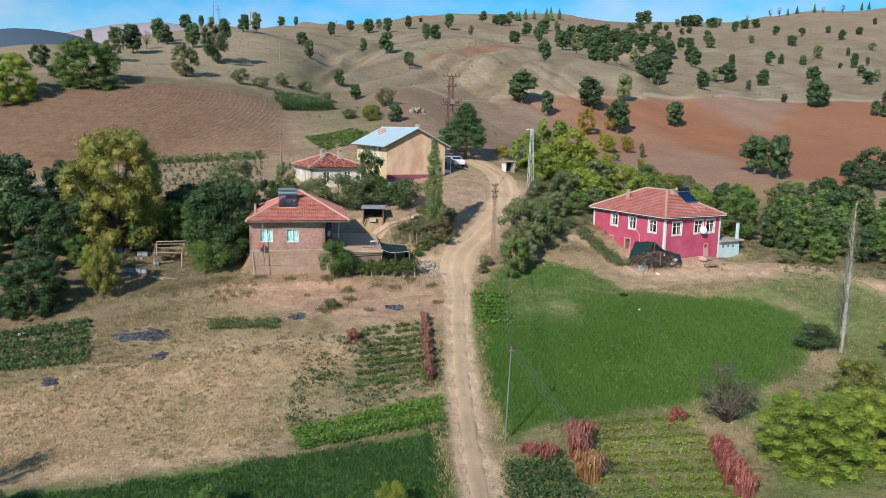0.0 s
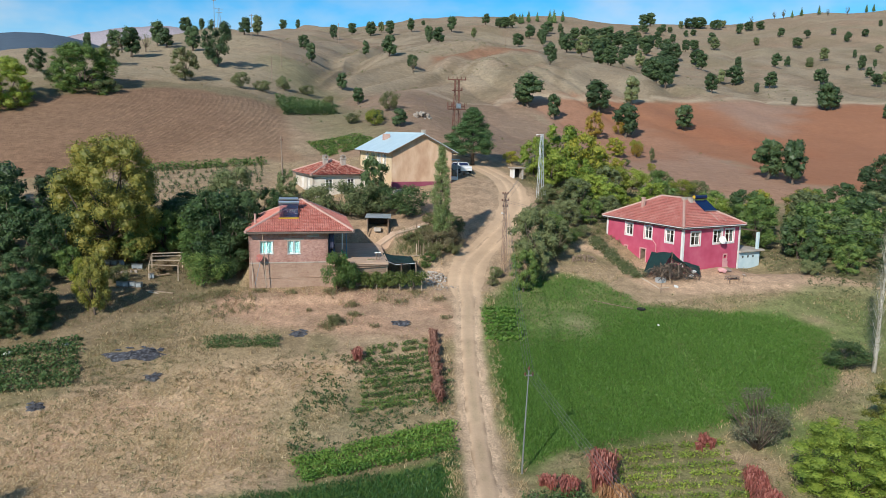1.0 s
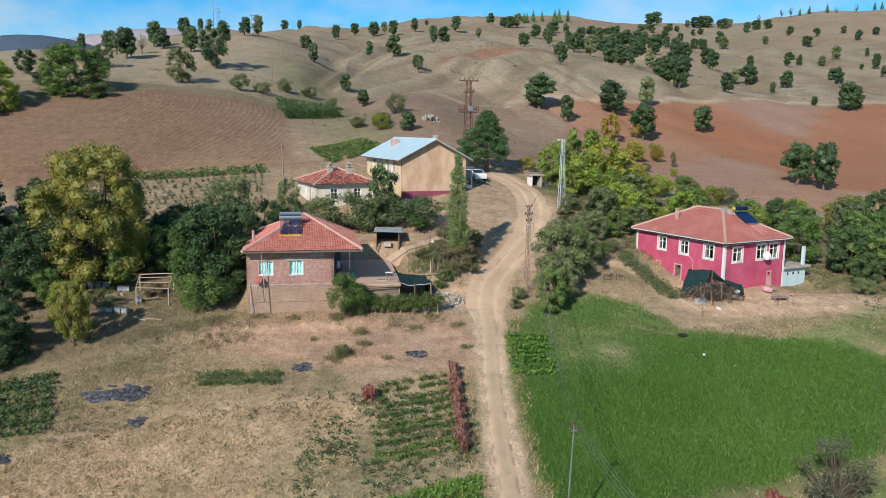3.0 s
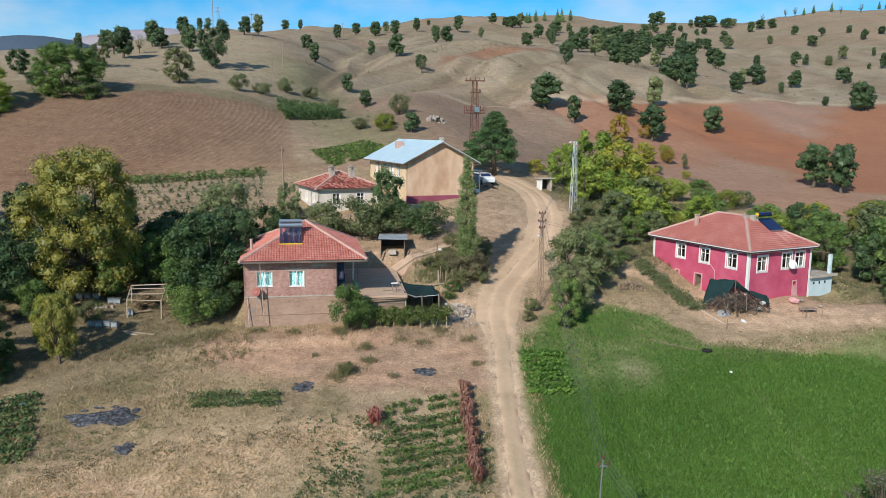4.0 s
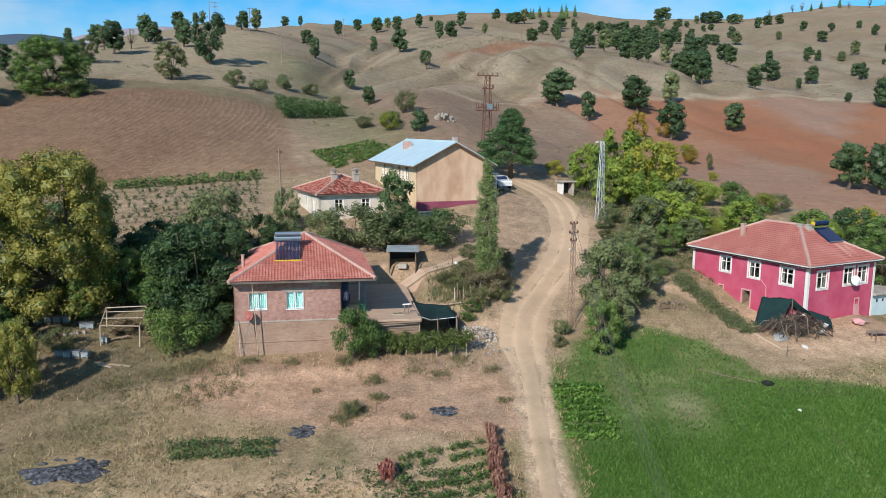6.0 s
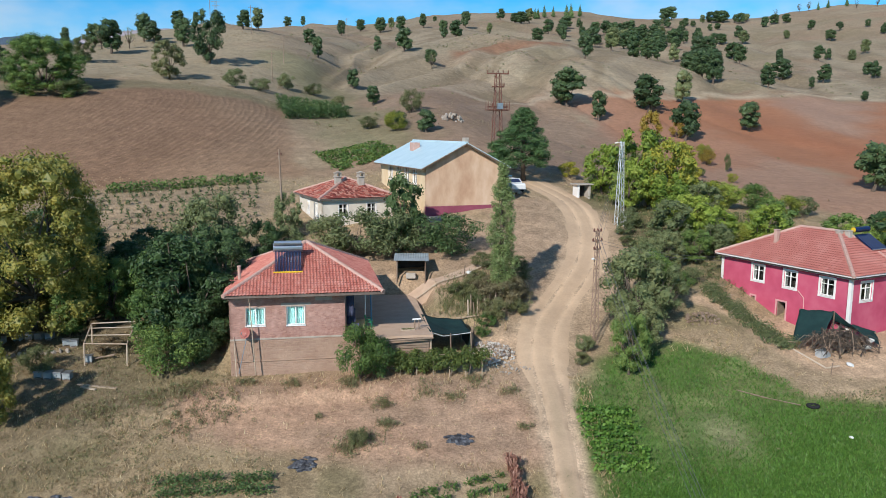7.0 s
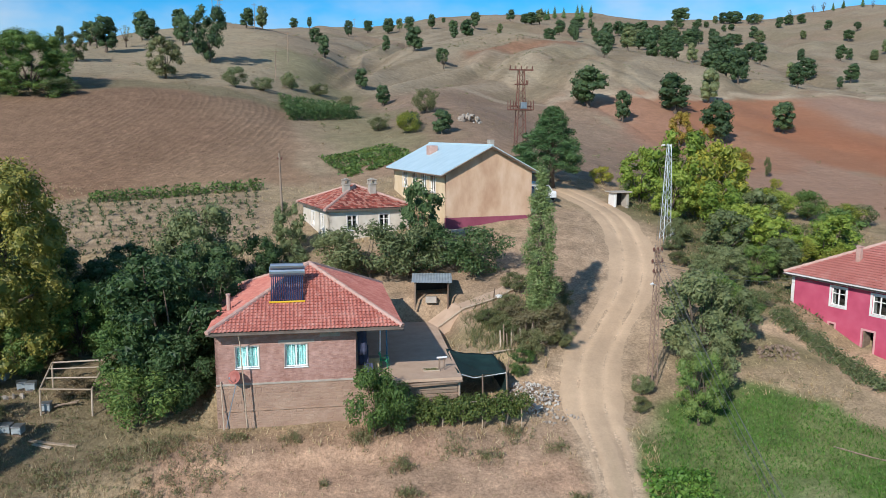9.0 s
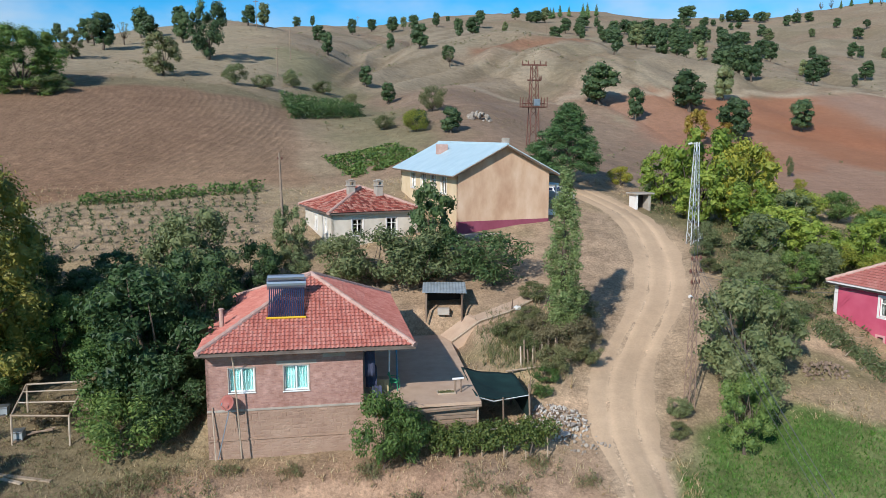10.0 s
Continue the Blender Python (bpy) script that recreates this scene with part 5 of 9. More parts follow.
# ---- the small limewashed house ----
SMALL_AT = pose(-6.6, 98.2, 2.0, 0, 0, 20)
small = thing("small_house", "small limewashed house with an old mossy tile roof", "house", SMALL_AT)
SW, SD, SH = 7.3, 8.2, 3.7
sw = [(2.1, 3.0, 1.9, 3.2), (5.0, 5.9, 1.9, 3.2)]
add_wall(small, at(0.45, 0.45), SW, -0.6, SH, [(a - 0.45, b - 0.45, c, d) for a, b, c, d in sw], M_OLDWHITE)
sl = [(5.9, 6.8, 1.95, 3.2), (3.0, 3.9, 1.95, 3.2)]
LEFT3 = at(0.45, 0.45 + SD) @ turn(-90)
add_wall(small, LEFT3, SD, -0.6, SH, sl, M_OLDWHITE)
add_wall(small, at(0.45 + SW, 0.45) @ turn(90), SD, -0.6, SH, [], M_OLDWHITE)
add_wall(small, at(0.45 + SW, 0.45 + SD) @ turn(180), SW, -0.6, SH, [], M_OLDWHITE)
# added near-black filling, as the dim rooms behind the panes
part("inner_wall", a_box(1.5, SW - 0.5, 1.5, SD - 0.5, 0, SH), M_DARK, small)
for w in sw:
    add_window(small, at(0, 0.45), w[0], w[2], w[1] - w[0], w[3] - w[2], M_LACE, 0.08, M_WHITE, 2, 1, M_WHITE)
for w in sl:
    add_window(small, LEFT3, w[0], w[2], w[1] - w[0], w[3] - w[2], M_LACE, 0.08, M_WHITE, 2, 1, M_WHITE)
hip_roof(small, 0.0, SW + 0.9, 0.0, SD + 0.9, SH + 0.05, ((4.1, 4.1), (4.1, 5.0)), 5.45, M_TILE_OLD, 0)
for x, y in ((2.95, 3.3), (5.15, 2.7)):
    bm = bmesh.new()
    box(bm, x - 0.3, x + 0.3, y - 0.3, y + 0.3, 4.2, 5.62, 0.03)
    box(bm, x - 0.38, x + 0.38, y - 0.38, y + 0.38, 5.62, 5.72, 0.02)
    for a, b in ((-1, -1), (-1, 1), (1, -1), (1, 1)):
        box(bm, x + a * 0.24 - 0.07, x + a * 0.24 + 0.07, y + b * 0.24 - 0.07, y + b * 0.24 + 0.07, 5.72, 6.0)
    box(bm, x - 0.36, x + 0.36, y - 0.36, y + 0.36, 6.0, 6.08, 0.02)
    box(bm, x - 0.2, x + 0.2, y - 0.2, y + 0.2, 6.08, 6.2, 0.06)
    part("chimney", bm, M_CONCRETE, small, "capped stone chimney")

# ---- trees and bushes ----
def leaves(centres, radii, n, size, rng, shell=0.5, up=0.35, slim=0.5, squash=0.85):
    """n folded leaves over and in lobes of a crown, as (verts, faces)."""
    centres, radii = np.asarray(centres, float), np.asarray(radii, float)
    w = radii ** 2
    pick = rng.choice(len(radii), n, p=w / w.sum())
    d = rng.normal(size=(n, 3))
    d /= np.linalg.norm(d, axis=1)[:, None]
    r = radii[pick] * (shell + (1 - shell) * rng.random(n) ** 0.6) * (1 + 0.12 * rng.normal(size=n))
    p = centres[pick] + d * r[:, None] * np.array([1, 1, squash])
    nrm = d * 1.0 + rng.normal(size=(n, 3)) * 0.48 + np.array([0, 0, up])
    nrm /= np.linalg.norm(nrm, axis=1)[:, None]
    a = np.cross(nrm, rng.normal(size=(n, 3)))
    a /= np.linalg.norm(a, axis=1)[:, None]
    b = np.cross(nrm, a)
    s = size * rng.uniform(0.6, 1.35, n)[:, None]
    fold = nrm * s * 0.16
    v = np.stack([p - a * s, p - b * s * slim + fold, p + a * s, p + b * s * slim + fold], 1).reshape(-1, 3)
    i = 4 * np.arange(n)[:, None]
    return v, i + np.array([[0, 1, 2, 3]])


PHI = (1 + 5 ** 0.5) / 2
ICO_V = np.array([(-1, PHI, 0), (1, PHI, 0), (-1, -PHI, 0), (1, -PHI, 0), (0, -1, PHI), (0, 1, PHI), (0, -1, -PHI), (0, 1, -PHI), (PHI, 0, -1), (PHI, 0, 1), (-PHI, 0, -1), (-PHI, 0, 1)]) / math.hypot(1, PHI)
ICO_F = np.array([(0, 11, 5), (0, 5, 1), (0, 1, 7), (0, 7, 10), (0, 10, 11), (1, 5, 9), (5, 11, 4), (11, 10, 2), (10, 7, 6), (7, 1, 8), (3, 9, 4), (3, 4, 2), (3, 2, 6), (3, 6, 8), (3, 8, 9), (4, 9, 5), (2, 4, 11), (6, 2, 10), (8, 6, 7), (9, 8, 1)])


def filled(crown, centres, radii, rng, share=0.68, squash=0.85):
    """The crown with dense dark clumps of foliage inside its lobes, so that little light passes through."""
    v, f = crown
    faces = f.tolist()
    at_, out = len(v), [v]
    for c, r in zip(centres, radii):
        out.append(np.array(c) + ICO_V * (r * share * rng.uniform(0.75, 1.2, (12, 1))) * np.array([1, 1, squash]))
        faces += (ICO_F + at_).tolist()
        at_ += 12
    return np.concatenate(out), faces


def branches(base, fork, ends, r, rng, sides=6):
    """A trunk that forks into limbs towards the ends."""
    base, fork = np.array(base, float), np.array(fork, float)
    mid = (base + fork) / 2 + rng.normal(size=3) * 0.04 * np.linalg.norm(fork - base)
    pieces = [tube([base - (0, 0, 0.4), base + (0, 0, 0.05), mid, fork], [r * 1.35, r * 1.15, r * 0.9, r * 0.75], sides + 2)]
    for e in ends:
        e = np.array(e, float)
        m = fork + (e - fork) * 0.5 + rng.normal(size=3) * 0.08 * np.linalg.norm(e - fork) - (0, 0, 0.06 * np.linalg.norm(e - fork))
        pieces.append(tube([fork - (0, 0, 0.1), m, e], [r * 0.5, r * 0.32, r * 0.1], sides))
    return joined(pieces)


def crown_lobes(rng, n, h0, h1, wide, lobe, taper=0.0, skirt=0.0):
    out, rad = [], []
    for k in range(n):
        u = (k + rng.random()) / n
        z = h0 + (h1 - h0) * u
        span = wide * math.sqrt(max(0.05, 1 - (2 * u - 1) ** 2 * 0.85)) * (1 - taper * u)
        if u < 0.5:
            span = max(span, wide * skirt)
        a = rng.random() * 6.283 + k * 2.4
        q = span * (0.35 + 0.65 * math.sqrt(rng.random()))
        out.append((q * math.cos(a), q * math.sin(a), z))
        rad.append(lobe * rng.uniform(0.7, 1.25))
    return out, rad


KINDS = {}


def kind_of_tree(kind, make, count):
    """Builds a few trees of a kind once; they are then planted many times."""
    KINDS[kind] = []
    for s in range(count):
        rng = np.random.default_rng(100 + 17 * s + len(kind) * 3 + ord(kind[0]))
        height, wood, (v, f) = make(rng)
        KINDS[kind].append((height, mesh_of("trunk", *wood, M_BARK, True), mesh_of("crown", v, f, L_OAK)))


def mk_oak(rng):
    c, r = crown_lobes(rng, 34, 1.15, 5.3, 1.5, 0.76, 0.0, 0.75)
    return 6.0, branches((0, 0, 0), (0.1, 0.05, 1.6), c[:6], 0.2, rng, 5), filled(leaves(c, r, 1800, 0.16, rng, 0.8, slim=0.6), c, r, rng, 0.85)


def mk_orchard(rng):
    c, r = crown_lobes(rng, 46, 0.75, 5.45, 2.3, 0.62)
    return 6.0, branches((0, 0, 0), (0.1, -0.1, 1.1), c[::3], 0.15, rng), filled(leaves(c, r, 7000, 0.1, rng, 0.6, slim=0.5), c, r, rng, 0.6)


def mk_orchardfar(rng):
    c, r = crown_lobes(rng, 40, 0.7, 5.45, 2.3, 0.66)
    return 6.0, branches((0, 0, 0), (0.1, -0.1, 1.1), c[::4], 0.15, rng, 5), filled(leaves(c, r, 2800, 0.152, rng, 0.65, slim=0.5), c, r, rng, 0.66)


def mk_big(rng):
    c, r = crown_lobes(rng, 150, 1.1, 11.5, 5.0, 0.98, 0.0, 0.85)
    return 12.5, branches((0, 0, 0), (0.2, 0.1, 2.6), c[::11], 0.28, rng), filled(leaves(c, r, 30000, 0.115, rng, 0.6, slim=0.5), c, r, rng, 0.6)


def mk_bush(rng):
    c, r = crown_lobes(rng, 22, 0.45, 2.2, 1.2, 0.42)
    return 2.6, branches((0, 0, 0), (0.05, 0, 0.3), c[::2], 0.05, rng, 5), leaves(c, r, 3800, 0.075, rng, 0.45, slim=0.42)


def mk_poplar(rng):
    c, r = [], []
    for k in range(64):
        u = (k + rng.random()) / 64
        span = 0.95 * math.sin(math.pi * min(1.0, 0.14 + 0.84 * u)) ** 0.7 * (1 - 0.5 * u)
        a, q = k * 2.4, span * (0.25 + 0.75 * math.sqrt(rng.random()))
        c.append((q * math.cos(a), q * math.sin(a), 1.5 + 9.5 * u))
        r.append(0.42 * rng.uniform(0.7, 1.25) * (1 - 0.4 * u))
    ends = [(x * 0.9, y * 0.9, z) for x, y, z in c[::3]]
    w = joined([tube([(0, 0, -0.4), (0.03, 0, 3), (0, 0.05, 7), (0, 0, 11)], [0.2, 0.14, 0.08, 0.015], 7)] + [tube([(0, 0, max(0.4, e[2] - 1.2)), e], [0.035, 0.008], 4) for e in ends])
    return 11.4, w, filled(leaves(c, r, 15000, 0.06, rng, 0.4, slim=0.55, squash=1.6), c, r, rng, 0.35, 1.5)


def mk_thinpoplar(rng):
    c, r = crown_lobes(rng, 46, 2.0, 12.4, 0.75, 0.5, 0.6)
    w = joined([tube([(0, 0, -0.4), (0.05, 0, 3), (0.1, 0.05, 8), (0.05, 0, 13)], [0.2, 0.15, 0.08, 0.015], 8)] + [tube([(0.05, 0, max(1.2, e[2] - 1.6)), (e[0] * 0.7, e[1] * 0.7, e[2] - 0.4), e] , [0.03, 0.02, 0.006], 4) for e in c] + [tube([(0.05, 0, max(1.2, e[2] - 1.0)), (-e[0], -e[1], e[2] + 0.3)], [0.022, 0.006], 4) for e in c])
    return 13.0, w, leaves(c, r, 3000, 0.06, rng, 0.2, slim=0.5, squash=1.6)


def mk_pine(rng):
    c, r = [], []
    for k in range(64):
        u = (k + 0.5) / 64
        span = 3.5 * (0.35 + 0.65 * math.sin(math.pi * min(1.0, 0.25 + 0.62 * u))) * (1 - 0.86 * u ** 1.25)
        a, q = k * 2.4, span * (0.35 + 0.65 * math.sqrt(rng.random()))
        c.append((q * math.cos(a) + 0.6 * (1 - u), q * math.sin(a), 1.5 + 7.2 * u + 0.18 * q))
        r.append(0.95 * rng.uniform(0.7, 1.2) * (1 - 0.45 * u))
    w = joined([tube([(0, 0, -0.4), (0.1, 0, 3), (0, 0, 8.6)], [0.26, 0.2, 0.03], 8)] + [tube([(0, 0, max(1, e[2] - 0.9)), e], [0.07, 0.015], 5) for e in c[::2]])
    return 9.2, w, filled(leaves(c, r, 15000, 0.17, rng, 0.6, up=0.5, slim=0.2, squash=0.62), c, r, rng, 0.6, 0.5)


def mk_spruce(rng):
    c, r = [], []
    for k in range(14):
        u = k / 13
        c.append((0.25 * math.cos(k * 2.4), 0.25 * math.sin(k * 2.4), 1.2 + 7 * u))
        r.append(1.5 * (1 - u) + 0.15)
    return 9.0, tube([(0, 0, -0.4), (0, 0, 8.5)], [0.18, 0.03], 5), leaves(c, r, 700, 0.4, rng, 0.5, slim=0.4, squash=0.5)


def mk_sparse(rng):
    """A half-bare bush: many twigs, few pale leaves."""
    c, r = crown_lobes(rng, 34, 0.9, 4.0, 1.9, 0.5)
    tw = [tube([(0.1 * math.cos(k), 0.1 * math.sin(k), -0.1), (e[0] * 0.5, e[1] * 0.5, e[2] * 0.45), e], [0.05, 0.03, 0.008], 4) for k, e in enumerate(c)]
    tw += [tube([(e[0] * 0.6, e[1] * 0.6, e[2] * 0.6), (e[0] * 1.1 + rng.normal() * 0.4, e[1] * 1.1 + rng.normal() * 0.4, e[2] + rng.random() * 0.7)], [0.018, 0.005], 4) for e in c for _ in range(3)]
    return 4.8, joined(tw), leaves(c, r, 2600, 0.07, rng, 0.15)


def mk_bare(rng):
    c, r = crown_lobes(rng, 20, 2.0, 5.5, 1.6, 0.5)
    tw = [tube([(0, 0, 1.5), (e[0] * 0.5, e[1] * 0.5, e[2] * 0.6), e], [0.10, 0.06, 0.02], 4) for e in c]
    return 6.0, joined([tube([(0, 0, -0.3), (0, 0, 1.6)], [0.2, 0.16], 6)] + tw), leaves(c, r, 160, 0.2, rng, 0.2)


for kind, make, count in (("oak", mk_oak, 4), ("orchard", mk_orchard, 4), ("orchardfar", mk_orchardfar, 4), ("big", mk_big, 1), ("bush", mk_bush, 3), ("poplar", mk_poplar, 1), ("thinpoplar", mk_thinpoplar, 1), ("pine", mk_pine, 1), ("spruce", mk_spruce, 1), ("sparse", mk_sparse, 1), ("bare", mk_bare, 2)):
    kind_of_tree(kind, make, count)
NAMES = {"oak": "oak_tree", "orchard": "fruit_tree", "orchardfar": "fruit_tree", "big": "walnut_tree", "bush": "bush", "poplar": "poplar_tree", "thinpoplar": "poplar_tree", "pine": "pine_tree", "spruce": "spruce_tree", "sparse": "bush", "bare": "bare_tree"}
KINDS["dome"], NAMES["dome"] = KINDS["big"], "fruit_tree"
planted = [0]


def plant(kind, x, y, h, leaf, label, wide=1.0, group="", bark=None, sink=0.0):
    """A tree of the given height, standing on the ground."""
    if kind == "orchard" and (y > 93 or x > 48 or x < -31):
        kind = "orchardfar"
    k = planted[0]
    planted[0] += 1
    height, trunk, crown = KINDS[kind][k % len(KINDS[kind])]
    s = h / height
    t = thing(NAMES[kind], label, NAMES[kind].replace("_tree", " tree"), Matrix.LocRotScale((x, y, high(x, y) - sink), Euler((0, 0, (k * 2.399) % 6.283)), (s * wide, s * wide, s)), group)
    wood = part("trunk", trunk, parent=t)
    top = part("crown", crown, parent=t)
    for ob, m in ((wood, bark or M_BARK), (top, leaf)):
        ob.material_slots[0].link = "OBJECT"
        ob.material_slots[0].material = m
    return t


# by the brick house and its garden
plant("big", -25.6, 80.5, 13.2, L_WALNUT, "tall walnut tree with yellowing green leaves", 0.92)
for x, y, h, w, leaf, label in (
    (-14.3, 78.2, 8.2, 1.05, L_DEEP, "dense dark green fruit tree beside the brick house"),
    (-12.6, 80.5, 6.5, 0.9, L_DEEP, "dense dark green fruit tree beside the brick house"),
    (-16.6, 80.0, 6.0, 0.9, L_GREEN, "leafy fruit tree behind the pole frame"),
    (-14.6, 88.5, 8.0, 0.9, L_OLIVE, "grey-green tree at the field's edge"),
    (-11.0, 90.0, 5.0, 0.9, L_DEEP, "low tree behind the brick house"),
    (-20.8, 82.2, 5.0, 1.0, L_GREEN, "small apple tree beside the beehives"),
    (-23.4, 68.9, 5.6, 0.62, L_WALNUT, "slender tree turning yellow"),
    (-24.6, 70.5, 4.6, 0.7, L_YELLOW, "slender tree turning yellow"),
    (-29, 77.5, 6.2, 1.1, L_DEEP, "dark tree in the garden thicket"),
    (-33, 79, 6.5, 1.1, L_DEEP, "dark green tree in the garden thicket"),
    (-38, 77, 6.2, 1.2, L_GREEN, "tree in the garden thicket"),
    (-37, 83, 7.5, 1.1, L_DEEP, "dark green tree in the garden thicket"),
    (-43, 80, 7.0, 1.2, L_GREEN, "tree in the garden thicket"),
    (-40, 90, 8.5, 1.0, L_OAK, "dark tree in the garden thicket"),
    (-46, 88, 8.0, 1.1, L_DEEP, "dark tree in the garden thicket"),
    (-33, 90, 7.0, 1.1, L_DEEP, "dark tree in the garden thicket"),
    (-24, 87, 6.0, 1.1, L_DEEP, "dark tree in the garden thicket"),
    (-20, 90, 4.6, 1.2, L_DEEP, "dark shrubby tree below the crop field"),
    (-16, 92, 3.8, 1.2, L_DEEP, "dark shrubby tree below the crop field"),
    (-27, 93, 5.0, 1.1, L_OAK, "dark shrubby tree below the crop field"),
):
    plant("orchard", x, y, h, leaf, label, w, "garden trees")
for x, y, h, w, leaf, label in (
    (-15.2, 74.6, 3.4, 1.25, L_GREEN, "leafy bush at the yard's edge"),
    (-13.6, 75.6, 3.0, 1.1, L_DEEP, "leafy bush at the yard's edge"),
    (-2.5, 73.0, 4.2, 0.75, L_GREEN, "leafy bush in front of the stone basement"),
    (-1.5, 73.5, 3.0, 0.85, L_GREEN, "leafy bush in front of the stone basement"),
    (-2.8, 92.5, 4.8, 1.25, L_OLIVE, "grey-green bush before the limewashed house"),
    (-5.4, 93.0, 4.0, 1.25, L_OLIVE, "grey-green bush before the limewashed house"),
    (5.2, 91.4, 4.1, 1.4, L_DEEP, "dense bush beside the shed"),
    (0.2, 92.0, 4.4, 1.2, L_OLIVE, "grey-green bush behind the tin shed"),
    (2.2, 92.6, 3.7, 1.2, L_DEEP, "dark bush behind the tin shed"),
    (7.5, 80.8, 1.8, 1.2, L_WEED, "dusty shrub on the bank by the poplar"),
    (5.9, 83.2, 1.2, 1.4, L_WEED, "grey-green shrub on the bank by the poplar"),
    (9.4, 83.6, 1.8, 1.1, L_BRUSH, "dusty shrub on the bank by the poplar"),
    (6.8, 85.5, 1.1, 1.4, L_WEED, "dusty shrub on the bank by the poplar"),
    (-23, 74.5, 2.0, 1.1, L_WEED, "weedy bush by the beehives"),
):
    plant("bush", x, y, h, leaf, label, w, "yard bushes")
plant("poplar", 8.3, 82.6, 11.2, L_POPLAR, "slim poplar with grey-green leaves on the bank", 1.35)
plant("orchard", -9.4, 97.0, 4.6, L_OLIVE, "small tree by the wooden pole", 0.72)
plant("orchard", 1.2, 94.6, 6.6, L_DEEP, "dark tree between the two houses", 0.7)
plant("pine", 15.9, 112.6, 8.6, L_PINE, "broad dark pine behind the ochre house", 1.3)
plant("dome", -28.9, 67.4, 5.6, L_DEEP, "round dark green tree on dry grass", 1.25, "round trees", sink=0.7)
plant("dome", -34.0, 66.0, 4.6, L_DEEP, "round dark green tree on dry grass", 1.25, "round trees", sink=0.7)
plant("dome", 29.4, 41.6, 5.8, L_LIME, "broad yellow-green tree by the vegetable plot", 1.45, "round trees", sink=0.8)
plant("dome", 33.6, 42.6, 5.4, L_LIME, "broad yellow-green tree by the vegetable plot", 1.35, "round trees", sink=0.8)
plant("dome", -48.9, 145.0, 9.9, L_GREEN, "big round green tree above the ploughed field", 1.35, "round trees", sink=1.5)
plant("dome", -59.5, 136.5, 9.6, L_LIME, "big yellowing green tree above the ploughed field", 1.25, "round trees", sink=1.5)
# along the road, and round the pink house
for x, y, h, w, leaf, label in (
    (18.0, 79.2, 6.6, 1.0, L_OLIVE, "roadside fruit tree with dusty leaves"),
    (15.7, 74.0, 4.4, 0.8, L_GREEN, "small roadside fruit tree on the lucerne's edge"),
    (20.5, 80.6, 4.6, 0.9, L_OLIVE, "roadside fruit tree with dusty leaves"),
    (27.5, 108, 8.6, 0.95, L_LIME, "tall leafy tree above the road"),
    (30.5, 106, 8.2, 0.9, L_YELLOW, "tall tree turning yellow above the road"),
    (33.5, 110, 6.4, 1.0, L_YELLOW, "tree turning yellow above the road"),
    (24.6, 110.5, 6.0, 0.9, L_LIME, "leafy tree above the road"),
    (28.6, 100.5, 5.6, 1.1, L_LIME, "leafy green roadside fruit tree"),
    (32.5, 102, 5.0, 1.1, L_OLIVE, "leafy green roadside fruit tree"),
    (26.4, 94.5, 4.4, 1.2, L_OLIVE, "low leafy roadside fruit tree"),
    (31, 95, 4.4, 1.2, L_LIME, "low leafy roadside fruit tree"),
    (37.2, 97, 4.8, 1.2, L_LIME, "leafy tree behind the pink house"),
    (39.5, 100, 4.8, 1.1, L_GREEN, "leafy tree behind the pink house"),
    (46, 86, 5.6, 1.1, L_GREEN, "leafy tree beside the pink house"),
    (49, 82, 5.2, 1.1, L_DEEP, "leafy tree beside the pink house"),
    (52.5, 86, 6.0, 1.1, L_GREEN, "leafy tree in the orchard"),
    (48.5, 91, 5.4, 1.1, L_GREEN, "leafy tree in the orchard"),
    (55, 91, 6.2, 1.1, L_OLIVE, "grey-green tree in the orchard"),
    (57, 83, 5.4, 1.1, L_GREEN, "leafy tree in the orchard"),
    (53, 78.5, 4.4, 1.1, L_GREEN, "low leafy tree in the orchard"),
    (48.2, 77.5, 3.6, 1.0, L_DEEP, "low leafy tree by the pale blue lean-to"),
    (61, 89, 6.0, 1.2, L_DEEP, "leafy tree in the orchard"),
    (62, 80, 5.4, 1.1, L_GREEN, "leafy tree in the orchard"),
    (67, 85, 5.8, 1.2, L_GREEN, "leafy tree in the orchard"),
    (58, 97, 5.4, 1.1, L_WALNUT, "yellowing tree in the orchard"),
    (66, 97, 5.4, 1.2, L_DEEP, "leafy tree in the orchard"),
    (58, 74, 4.6, 1.1, L_GREEN, "low leafy tree in the orchard"),
    (64, 72, 4.8, 1.1, L_OLIVE, "low grey-green tree in the orchard"),
    (72, 92, 6.0, 1.2, L_GREEN, "leafy tree in the orchard"),
    (36, 47, 5.0, 1.1, L_WALNUT, "yellowing tree by the grass slope"),
    (45.5, 55.5, 3.4, 1.1, L_YELLOW, "small yellow-green tree by the poplar"),
    (49, 58, 4.2, 1.1, L_GREEN, "leafy tree by the poplar"),
):
    plant("orchard", x, y, h, leaf, label, w, "orchard trees")
